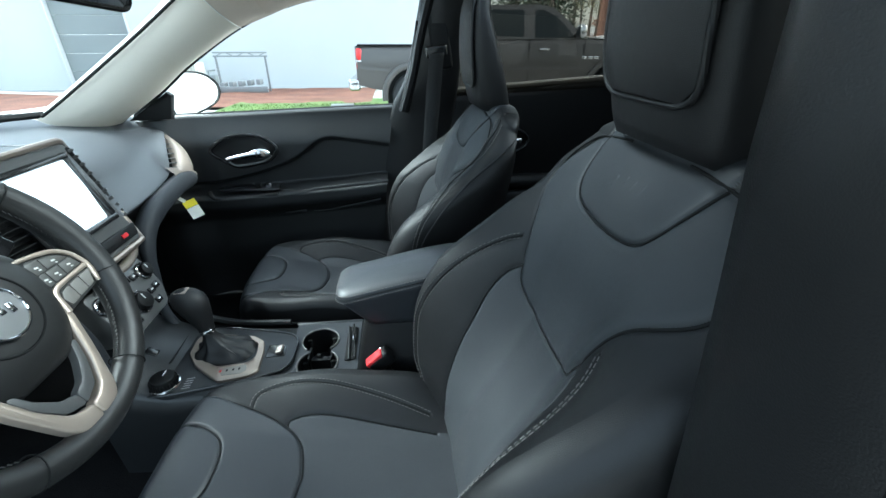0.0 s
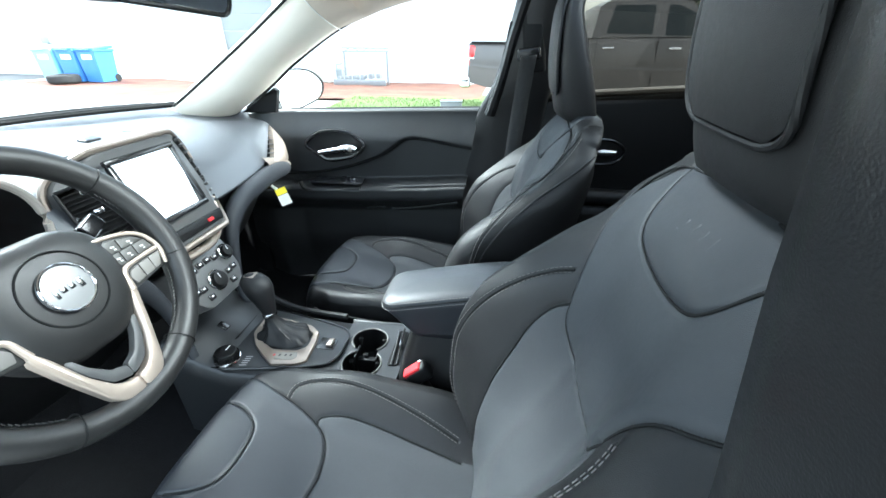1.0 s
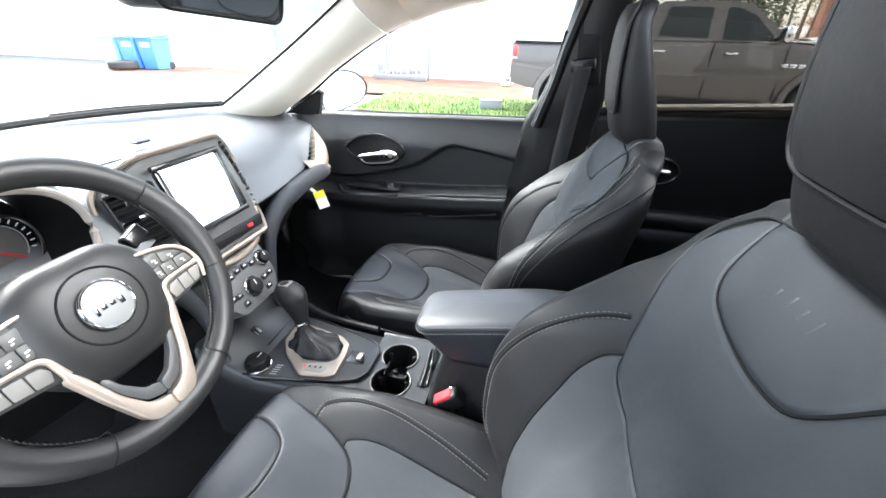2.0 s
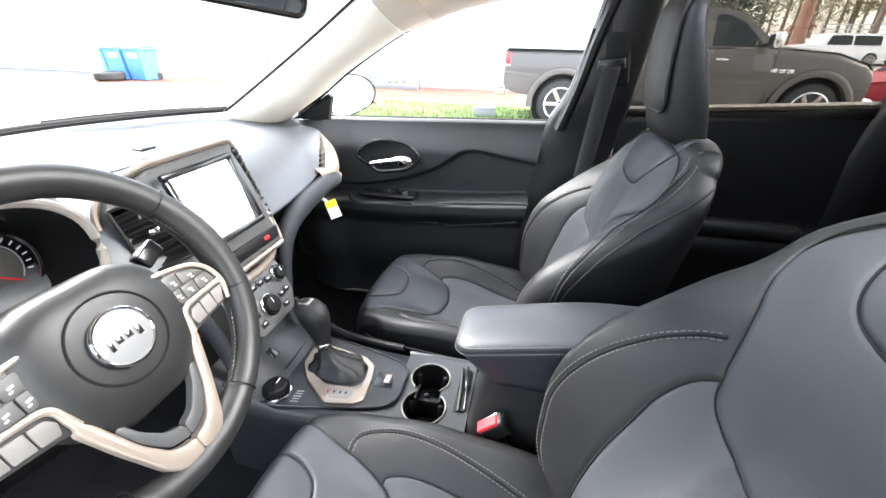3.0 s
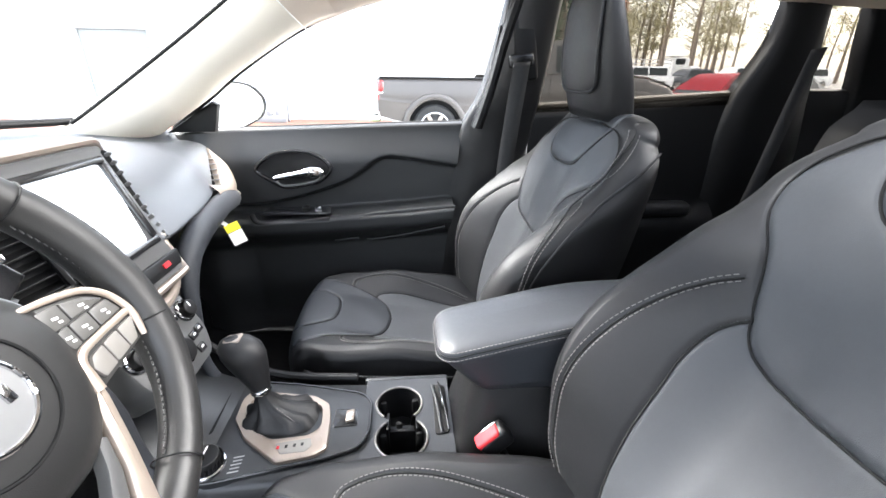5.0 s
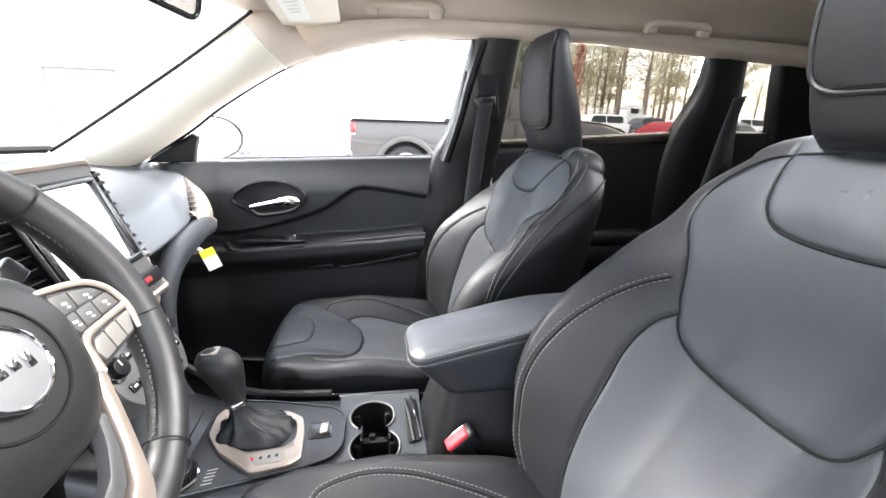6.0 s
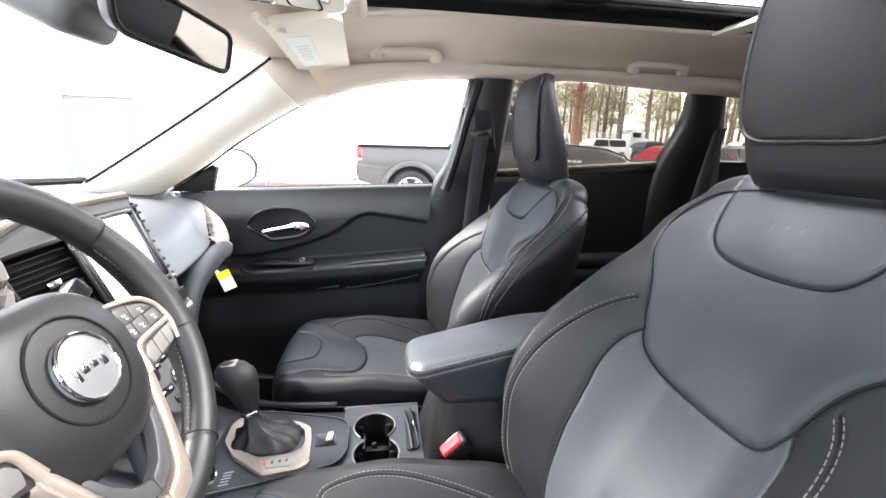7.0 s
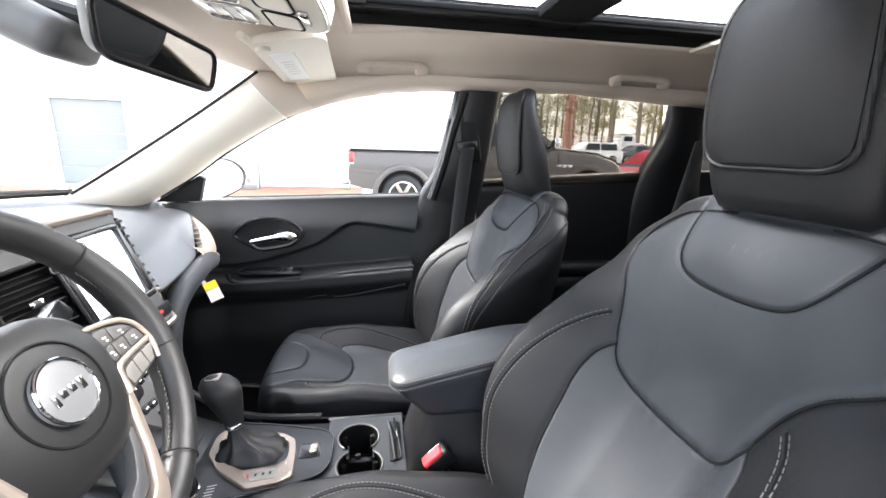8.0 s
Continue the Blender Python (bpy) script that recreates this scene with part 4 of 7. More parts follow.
for s_ in (-1, 1):
    # spoke: a key plate framed by a champagne band that runs on as the lower arm
    side_ = lambda pts: [(x * s_, y) for x, y in pts]
    up_ = tuple(WM.to_3x3() @ Vector((0, 0, 1)))
    part("spoke", slab(rounded(side_([(0.066, 0.036), (0.105, 0.030), (0.128, 0.023), (0.146, 0.006), (0.152, -0.014), (0.146, -0.043), (0.120, -0.047), (0.082, -0.052), (0.066, -0.056)]), 0.008), 0.022, WM @ pose(0, 0, 0.013), 0.003), KEY_DARK, wheel, "dark grey key plate")
    band_ = spline([(0.068, 0.0335), (0.088, 0.0310), (0.107, 0.0275), (0.126, 0.0215), (0.142, 0.0080), (0.1495, -0.010), (0.1495, -0.024), (0.144, -0.042)], 6)
    part("spoke_trim", tube([on_wheel(x * s_, y, 0.0155) for x, y in band_], np.interp(np.linspace(0, 1, len(band_)), [0, 0.2, 0.65, 0.85, 1], [0.0024, 0.0030, 0.0036, 0.0042, 0.0030]), 10, flat=0.7, up=up_), TRIM_WHEEL, wheel, "champagne satin trim")
    bar_ = spline([(0.146, -0.0145), (0.128, -0.0150), (0.108, -0.0160), (0.088, -0.0180), (0.079, -0.0250), (0.076, -0.0380), (0.0735, -0.050)], 6)
    part("spoke_trim", tube([on_wheel(x * s_, y, 0.0150) for x, y in bar_], np.interp(np.linspace(0, 1, len(bar_)), [0, 0.3, 0.6, 1], [0.0040, 0.0034, 0.0042, 0.0056]), 10, flat=0.7, up=up_), TRIM_WHEEL, wheel, "champagne satin divider")
    for pts, at_ in (([(0.079, 0.0255), (0.0985, 0.0235), (0.0985, 0.0068), (0.079, 0.0068)], (0.089, 0.015)), ([(0.1000, 0.0230), (0.124, 0.0165), (0.1365, 0.0068), (0.1000, 0.0068)], (0.115, 0.0125)),
                     ([(0.079, 0.0052), (0.0925, 0.0052), (0.0925, -0.0125), (0.083, -0.0130)], (0.086, -0.003)), ([(0.094, 0.0052), (0.1145, 0.0052), (0.1145, -0.0115), (0.094, -0.0120)], (0.104, -0.003)),
                     ([(0.116, 0.0052), (0.1380, 0.0052), (0.1435, -0.0100), (0.116, -0.0110)], (0.128, -0.002))):
        k = part("wheel_button", slab(rounded(side_(pts), 0.0016, 3), 0.005, WM @ pose(0, 0, 0.0158), 0.0008), KEY_GREY, wheel, "dark grey key")
        part("button_mark", box((0.0055, 0.0022, 0.0004), WM @ pose(at_[0] * s_, at_[1], 0.0159, 0, 0, -12 * s_)), FAINT_PRINT, k)
        part("button_mark", box((0.0035, 0.0018, 0.0004), WM @ pose((at_[0] + 0.002) * s_, at_[1] - 0.0042, 0.0159, 0, 0, -12 * s_)), FAINT_PRINT, k)
    for pts in ([(0.1465, -0.0205), (0.1360, -0.0400), (0.1245, -0.0415), (0.1245, -0.0215)], [(0.1230, -0.0217), (0.1230, -0.0417), (0.1045, -0.0437), (0.1045, -0.0230)], [(0.1030, -0.0232), (0.1030, -0.0440), (0.086, -0.0460), (0.0825, -0.0340), (0.0885, -0.0255)]):
        part("rocker", slab(rounded(side_(pts), 0.0020, 3), 0.006, WM @ pose(0, 0, 0.0162), 0.0010), KEY_PALE, wheel, "satin grey rocker switch")
    arm_ = [(0.0775, -0.040), (0.0800, -0.053), (0.0640, -0.100), (0.0420, -0.156), (0.0280, -0.171), (0.0, -0.175), (0.0, -0.149), (0.0130, -0.1475), (0.0280, -0.1390), (0.0460, -0.109), (0.0590, -0.070), (0.0690, -0.042)]
    part("lower_arm", slab(rounded(side_(arm_), 0.010), 0.014, WM @ pose(0, 0, 0.0150), 0.0035, 3), TRIM_WHEEL, wheel, "champagne satin lower spoke")
    part("arm_inlay", slab(rounded(side_([(0.0555, -0.080), (0.0440, -0.110), (0.0265, -0.1370), (0.0, -0.1465), (0.0, -0.128), (0.018, -0.122), (0.036, -0.100), (0.047, -0.076)]), 0.006), 0.012, WM @ pose(0, 0, 0.0105), 0.002), PLASTIC_GREY, wheel, "dark grey spoke insert")
column = thing("steering_column", "black plastic steering column shroud with stalks", "steering column", (-0.6, 0.422, 1.0))
part("shroud", tube([on_wheel(0, 0.0, -0.025), on_wheel(0, 0, -0.10), on_wheel(0, 0, -0.22)], [0.058, 0.066, 0.072], 20, up=(0, 1, 0), flat=0.85), PLASTIC, column)
part("wiper_stalk", merge(tube([on_wheel(0.05, 0.02, -0.07), on_wheel(0.112, 0.048, -0.050)], 0.008, 10), box((0.036, 0.024, 0.020), WM @ pose(0.128, 0.055, -0.046, 0, 0, 24), 0.004, 3)), PLASTIC_GLOSS, column, "gloss black wiper stalk")
part("indicator_stalk", tube([on_wheel(-0.05, 0.02, -0.07), on_wheel(-0.11, 0.045, -0.058), on_wheel(-0.150, 0.060, -0.05)], [0.009, 0.010, 0.014], 10), PLASTIC_GLOSS, column)

# ---- centre console ----
console = thing("centre_console", "black centre console with champagne shifter surround and cup holders", "console", (-0.3, MID, 0.42))
TOP = 0.695
body = []
for x, y0, y1, z in ((-0.64, 0.66, 0.918, 0.76), (-0.56, 0.66, 0.918, 0.715), (-0.50, 0.665, 0.915, TOP - 0.004), (-0.40, 0.668, 0.905, TOP - 0.004), (-0.28, 0.668, 0.896, TOP - 0.004)):
    body.append([(x, y0 + 0.01, 0.45), (x, y0, z - 0.05), (x, y0 + 0.004, z - 0.012), (x, y0 + 0.014, z), (x, (y0 + y1) / 2, z), (x, y1 - 0.014, z), (x, y1 - 0.004, z - 0.012), (x, y1, z - 0.05), (x, y1 - 0.01, 0.45)])
loft("console_body", body, CONSOLE, console, "black moulded console")
# rear half, with two round wells cut through its deck
CUPS = ((-0.214, 0.826, 0.042), (-0.209, 0.744, 0.044))
deck_rows = []
n = 60
gx, gy = np.linspace(-0.28, -0.118, n), np.linspace(0.680, 0.894, n)
vv, ff = sheet([[(x, y, TOP - 0.004) for y in gy] for x in gx])
def in_cups(x, y):
    """The opening: two round wells and the neck that joins them."""
    return any(math.hypot(x - cx, y - cy) < r for cx, cy, r in CUPS) or (abs(x + 0.208) < 0.024 and 0.75 < y < 0.82)


keep_f = [q for q in ff if not in_cups(*vv[list(q)].mean(0)[:2])]
raw("cup_deck", vv, keep_f, CONSOLE, console)
for k in (0, 1):
    y = (0.680, 0.894)[k]
    part("deck_side", box((0.17, 0.012, 0.25), pose(-0.200, y + (-0.006 if k == 0 else 0.006), TOP - 0.128), 0.005), CONSOLE, console)
for cx, cy, r in CUPS:
    far_side = 1 if cy > 0.8 else -1
    ring = [(cx + (r + 0.001) * math.cos(a), cy + (r + 0.001) * math.sin(a)) for a in np.linspace(-0.88, math.pi + 0.88, 40) * far_side]
    holder = part("cup_holder", tube([(x, y, TOP - 0.0025) for x, y in ring], 0.0022, 8), KEY_GREY, console, "deep round cup holder")
    loft("cup_wall", [[(cx + r * f_ * math.cos(a), cy + r * f_ * math.sin(a), TOP + z) for a in (np.linspace(-1.02, math.pi + 1.02, 41) * far_side)] for f_, z in ((1.02, -0.003), (0.98, -0.02), (0.92, -0.075))], PLASTIC, holder)
    part("cup_floor", drum(r * 0.95, r * 0.95, 0.004, pose(cx, cy, TOP - 0.076), 32), PLASTIC, holder)
    for a0 in (0.6, 2.6, 4.7):
        part("cup_finger", box((0.012, 0.010, 0.03), pose(cx + (r - 0.006) * math.cos(a0), cy + (r - 0.006) * math.sin(a0), TOP - 0.03), 0.004), RUBBER, holder)
# flat dark plate on the deck stands for the shade inside the slot
part("slot_shade", slab(rounded([(-0.150, 0.745), (-0.150, 0.872), (-0.124, 0.868), (-0.124, 0.750)], 0.008), 0.003, pose(0, 0, TOP - 0.001), 0.001), RUBBER, console, "flat dark plate for the shade of a narrow storage slot")
part("slot_rail", tube(spline([(-0.150, 0.868, TOP + 0.001), (-0.144, 0.82, TOP + 0.003), (-0.139, 0.746, TOP + 0.001)], 5), 0.0024, 8), CONSOLE, console)
part("slot_clip", tube(spline([(-0.137, 0.872, TOP + 0.004), (-0.131, 0.81, TOP + 0.009), (-0.126, 0.750, TOP + 0.003)], 5), 0.0022, 8), PLASTIC_GLOSS, console)
part("slot_clip", box((0.004, 0.022, 0.012), pose(-0.134, 0.812, TOP + 0.006, 0, 12, 4), 0.0015), CHROME, console)
part("cup_bridge", box((0.052, 0.016, 0.055), pose(-0.209, 0.786, TOP - 0.052), 0.004), PLASTIC, console)
for dx_ in (-0.026, 0.026):
    part("neck_wall", box((0.004, 0.040, 0.075), pose(-0.208 + dx_, 0.786, TOP - 0.044), 0.001), PLASTIC, console)
PANEL = rounded([(-0.60, 0.905), (-0.52, 0.903), (-0.40, 0.882), (-0.287, 0.852), (-0.266, 0.828), (-0.266, 0.750), (-0.282, 0.722), (-0.33, 0.705), (-0.50, 0.672), (-0.545, 0.672), (-0.58, 0.70)], 0.014)
part("shifter_panel", slab(PANEL, 0.012, pose(0, 0, TOP + 0.003), 0.003), CONSOLE, console, "satin black shifter panel")
part("panel_line", tube([(x, y, TOP + 0.0035) for x, y in PANEL], 0.0018, 6, True), PLASTIC_GLOSS, console)
OUT = [(-0.503, 0.793), (-0.506, 0.845), (-0.494, 0.866), (-0.372, 0.842), (-0.343, 0.820), (-0.335, 0.783), (-0.331, 0.722), (-0.350, 0.707), (-0.408, 0.697), (-0.474, 0.750)]
INN = [(-0.485, 0.790), (-0.489, 0.829), (-0.483, 0.846), (-0.376, 0.829), (-0.355, 0.812), (-0.350, 0.785), (-0.350, 0.765), (-0.367, 0.749), (-0.426, 0.744), (-0.454, 0.761)]


def frame_plate(outer, inner, z0, z1, r=0.010):
    """A ring plate lying flat, between two outlines of equal count."""
    o, i_ = rounded(outer, r), rounded(inner, r)
    bm = bmesh.new()
    ring = lambda pts, z, sc=1.0: [bm.verts.new((x, y, z)) for x, y in pts]
    a, b, c, d = ring(o, z0), ring(o, z1 - 0.002), ring(i_, z1 - 0.002), ring(i_, z0)
    ot = [bm.verts.new((x * 0.93 + u * 0.07, y * 0.93 + w * 0.07, z1)) for (x, y), (u, w) in zip(o, i_)]
    it = [bm.verts.new((x * 0.07 + u * 0.93, y * 0.07 + w * 0.93, z1)) for (x, y), (u, w) in zip(o, i_)]
    loops = [a, b, ot, it, c, d]
    for p, q in zip(loops[:-1], loops[1:]):
        for j in range(len(p)):
            k = (j + 1) % len(p)
            bm.faces.new((p[j], p[k], q[k], q[j]))
    return bm


part("shifter_surround", frame_plate(OUT, INN, TOP, TOP + 0.011, 0.008), SILVER, console, "champagne satin shifter surround")
part("gear_display", slab(rounded([(-0.417, 0.733), (-0.361, 0.741), (-0.356, 0.725), (-0.364, 0.714), (-0.404, 0.711)], 0.003), 0.004, pose(0, 0, TOP + 0.0118), 0.0006), KEY_PALE, console, "small dark gear display")
for k, x in enumerate((-0.410, -0.397, -0.384, -0.372)):
    part("gear_mark", box((0.0042, 0.006, 0.0006), pose(x, 0.724 + 0.0015 * k, TOP + 0.0121)), RED if k == 0 else PLASTIC, console)
part("brake_recess", slab(rounded([(-0.330, 0.768), (-0.330, 0.812), (-0.290, 0.808), (-0.286, 0.770)], 0.005), 0.003, pose(0, 0, TOP + 0.0045), 0.001), PLASTIC_GLOSS, console)
part("brake_switch", box((0.016, 0.026, 0.008), pose(-0.301, 0.789, TOP + 0.008, 0, -10, 0), 0.003), SILVER, console, "satin parking brake switch")
part("switch_mark", box((0.008, 0.008, 0.0006), pose(-0.301, 0.789, TOP + 0.0125, 0, -10, 0)), PRINT, console)
dial(pose(-0.515, 0.702, TOP + 0.004), 0.026, 0.024, console)
for a in np.linspace(0, 2 * math.pi, 28, endpoint=False):
    part("dial_rib", box((0.0022, 0.0022, 0.016), pose(-0.515 + 0.0262 * math.cos(a), 0.702 + 0.0262 * math.sin(a), TOP + 0.014, 0, 0, math.degrees(a)), 0.0006, 1), PLASTIC, console)
for k in range(5):
    part("dial_label", box((0.016 - 0.002 * (k % 2), 0.0022, 0.0004), pose(-0.470, 0.690 + 0.007 * k, TOP + 0.0034, 0, 0, 10)), GREY_PRINT, console)
tray = part("tray", slab(rounded([(-0.62, 0.74), (-0.62, 0.90), (-0.535, 0.888), (-0.53, 0.76)], 0.012), 0.004, pose(0, 0, TOP + 0.010, 0, 0, 0), 0.001), RUBBER, console)
part("usb_port", box((0.026, 0.020, 0.020), pose(-0.578, 0.785, TOP + 0.022, 0, 30, 0), 0.003), PLASTIC_GLOSS, console)
part("power_socket", drum(0.013, 0.013, 0.012, pose(-0.575, 0.83, TOP + 0.02, 0, 30, 0), 24, 0.002), PLASTIC_GLOSS, console)
part("console_wing", tube(spline([(-0.60, 0.935, 0.77), (-0.53, 0.925, 0.725), (-0.44, 0.912, 0.700), (-0.30, 0.900, 0.698)], 6), 0.008, 8), PLASTIC, console, "raised console edge")

shifter = thing("gear_shifter", "black leather gear lever with gaiter", "gear lever", (-0.43, 0.80, TOP))
boot = []
for z, sx, sy, cx, cy in ((0.0, 0.066, 0.046, -0.425, 0.800), (0.016, 0.056, 0.038, -0.426, 0.800), (0.022, 0.038, 0.028, -0.434, 0.799), (0.034, 0.022, 0.020, -0.442, 0.798), (0.052, 0.014, 0.014, -0.448, 0.797), (0.062, 0.0125, 0.0125, -0.450, 0.797)):
    row = []
    for a in np.linspace(0, 2 * math.pi, 49):
        c, s_ = math.cos(a), math.sin(a)
        fold = 1 + (0.10 * math.sin(7 * a + 40 * z) + 0.05 * math.sin(13 * a)) * (0 < z < 0.05)
        row.append((cx + math.copysign(abs(c) ** 0.7, c) * sx * fold, cy + math.copysign(abs(s_) ** 0.7, s_) * sy * fold, TOP + 0.004 + z + 0.003 * math.sin(9 * a) * (0 < z < 0.03)))
    boot.append(row)
loft("gaiter", boot, LEATHER, shifter, "creased black leather gaiter")
bm = bmesh.new()
for k in range(14):
    q = k / 14
    bmesh.ops.create_cube(bm, size=1, matrix=pose(-0.436 + 0.066 * q ** 0.8 - 0.012, 0.790 - 0.026 * q, TOP + 0.062 - 0.048 * q ** 0.55, 0, 40, -20) @ Matrix.Diagonal((0.004, 0.0014, 0.0014, 1)))
tagged(part("gaiter_stitching", bm, THREAD, shifter), kind="stuff")
part("collar", drum(0.0175, 0.0165, 0.009, pose(-0.4505, 0.797, TOP + 0.072, 0, -6, 0), 32, 0.002), CHROME, shifter, "chrome collar")
kn = []
for q, r, fx in ((0, 0.0130, 0), (0.10, 0.0150, 0.0), (0.3, 0.0200, 0.001), (0.5, 0.0255, 0.003), (0.68, 0.0290, 0.004), (0.82, 0.0285, 0.005), (0.93, 0.0215, 0.006), (0.985, 0.0105, 0.006), (1.0, 0.0, 0.006)):
    kn.append([(-0.450 - 0.022 * q - fx + r * 1.25 * math.cos(a), 0.797 + 0.006 * q + r * 1.0 * math.sin(a), TOP + 0.070 + 0.105 * q) for a in np.linspace(0, 2 * math.pi, 33)])
loft("knob", kn, LEATHER, shifter, "rounded black gear knob")
part("knob_plate", slab(rounded([(-0.016, -0.011), (0.012, -0.013), (0.012, 0.013), (-0.016, 0.011)], 0.006), 0.003, pose(-0.480, 0.803, TOP + 0.1735, 0, -8, 0), 0.001), SILVER, shifter, "satin cap plate")

# armrest bin between the seats
armrest = thing("storage_box", "black console storage box with padded leather armrest lid", "storage box", (0.0, 0.79, 0.45))
LID_X0, LID_X1, LID_HALF, LID_FOOT = -0.150, 0.200, 0.070, 0.806


def lid_z(x):
    return float(np.interp(x, [-0.15, -0.128, -0.04, 0.045, 0.10, 0.16], [0.878, 0.884, 0.904, 0.923, 0.931, 0.934]))


def lid_ring(inset, drop, n=9):
    """Plan outline of the lid, open at the back, with round front corners; drop is below its top."""
    r = 0.034
    x0_, h = LID_X0 + inset, LID_HALF - inset
    rr = max(r - inset, 0.0)
    pts = [(x, -h) for x in np.linspace(LID_X1, x0_ + rr, 10)]
    pts += [(x0_ + rr - rr * math.sin(a), -h + rr - rr * math.cos(a)) for a in np.linspace(0, math.pi / 2, n)[1:]]
    pts += [(x0_, y) for y in np.linspace(-h + rr, h - rr, 7)[1:-1]]
    pts += [(x0_ + rr - rr * math.cos(a), h - rr + rr * math.sin(a)) for a in np.linspace(0, math.pi / 2, n)]
    pts += [(x, h) for x in np.linspace(x0_ + rr, LID_X1, 10)[1:]]
    return [(x, MID + 0.001 + y, lid_z(x) + 0.005 * (1 - (y / LID_HALF) ** 2) - drop) for x, y in pts]


rows = [lid_ring(i_, d_) for i_, d_ in ((0.0700, 0.0), (0.045, 0.0), (0.028, 0.0003), (0.016, 0.0015), (0.008, 0.004), (0.003, 0.008), (0.0008, 0.0125), (0.0015, 0.0145), (0.0, 0.0165))]
for q in np.linspace(0, 1, 7)[1:]:
    back = lambda x: 0.058 * q * float(smooth(0.05, -0.13, np.array(x)))
    rows.append([(x + back(x), MID + (y - MID) * (1 - 0.05 * q), (z * (1 - q) + LID_FOOT * q)) for x, y, z in lid_ring(0.0, 0.0165)])
rows.append([(x + 0.015, MID + (y - MID) * 0.9, z) for x, y, z in rows[-1]])
loft("lid", rows, LEATHER_MID, armrest, "padded leather lid")
part("lid_base", box((0.22, 0.118, 0.010), pose(0.060, MID, LID_FOOT - 0.001), 0.003), PLASTIC, armrest)
part("lid_seam", tube(lid_ring(0.0010, 0.0138), 0.0012, 6), RUBBER, armrest)
bm = bmesh.new()
for i_, d_ in ((0.0030, 0.0072), (-0.0006, 0.0190)):
    ring_ = np.array(lid_ring(i_, d_))
    far = np.concatenate([[0], np.cumsum(np.linalg.norm(np.diff(ring_, axis=0), axis=1))])
    for at in np.arange(0.004, far[-1] - 0.006, 0.0066):
        a, b = [Vector([np.interp(q, far, ring_[:, c_]) for c_ in range(3)]) for q in (at, at + 0.0046)]
        bmesh.ops.create_cube(bm, size=1, matrix=Matrix.Translation((a + b) / 2) @ (b - a).to_track_quat("X", "Z").to_matrix().to_4x4() @ Matrix.Diagonal(((b - a).length, 0.0011, 0.0011, 1)))
tagged(part("lid_stitching", bm, THREAD, armrest, "pale grey stitching"), kind="stuff")
bin_rows = []
for z, x0, hw in ((0.812, -0.088, 0.064), (0.790, -0.094, 0.070), (0.74, -0.106, 0.082), (0.695, -0.116, 0.094), (0.62, -0.118, 0.098), (0.45, -0.118, 0.100)):
    bin_rows.append([(0.20, MID - hw, z), (x0 + 0.03, MID - hw, z), (x0 + 0.008, MID - hw + 0.008, z), (x0, MID - hw + 0.03, z), (x0, MID + hw - 0.03, z), (x0 + 0.008, MID + hw - 0.008, z), (x0 + 0.03, MID + hw, z), (0.20, MID + hw, z)])
loft("bin", bin_rows, PLASTIC, armrest, "black plastic storage bin")

# seat belts
buckle = thing("belt_buckle", "black seat belt buckle with red button beside the driver's seat", "seat belt buckle", (-0.075, 0.672, 0.70))
BM = pose(-0.074, 0.682, 0.752, 0, -38, 8)
part("housing", box((0.052, 0.030, 0.036), BM @ pose(0.004, 0.002, -0.018), 0.007, 3), PLASTIC, buckle)
part("release_button", box((0.042, 0.023, 0.014), BM @ pose(-0.001, 0, -0.003), 0.004, 3), RED, buckle, "red release button")
part("button_frame", box((0.042, 0.004, 0.010), BM @ pose(0, 0.013, -0.004), 0.0015), CHROME, buckle, "bright latch slot")
part("stalk", tube([(-0.055, 0.686, 0.73), (-0.02, 0.69, 0.66), (0.02, 0.69, 0.60)], 0.012, 10, flat=0.5), PLASTIC, buckle)


def webbing(name, pts, wide, parent, across):
    p = spline(pts, 8)
    a = Vector(across) * wide / 2
    rows = [[tuple(Vector(q) - a), tuple(Vector(q)), tuple(Vector(q) + a)] for q in p]
    return loft(name, rows, WEB, parent, thick=0.0015)


belt = thing("seat_belt", "black seat belt hanging on the centre pillar", "seat belt", (0.13, 1.45, 0.5))
part("guide_cover", box((0.065, 0.020, 0.20), pose(0.140, 1.452, 1.36, 0, -8, 0), 0.010, 3), PLASTIC, belt)
part("belt_guide", box((0.070, 0.026, 0.035), pose(0.130, 1.440, 1.315, 0, -8, 0), 0.008, 3), PLASTIC_GLOSS, belt, "gloss black belt guide")
webbing("webbing", [(0.130, 1.425, 1.31), (0.115, 1.432, 1.15), (0.10, 1.44, 0.95), (0.09, 1.45, 0.70), (0.08, 1.46, 0.50)], 0.047, belt, (1, 0, 0.1))
part("trim_groove", tube([(0.072, 1.452, 1.40), (0.052, 1.462, 1.28), (0.030, 1.472, 1.17)], 0.004, 6), RUBBER, belt)
rear_belt = thing("seat_belt", "black rear seat belt hanging on the rear pillar", "seat belt", (0.95, 1.44, 0.7))
webbing("webbing", [(1.00, 1.43, 1.36), (0.96, 1.42, 1.20), (0.88, 1.38, 0.95), (0.80, 1.34, 0.75)], 0.047, rear_belt, (1, 0, 0.2))

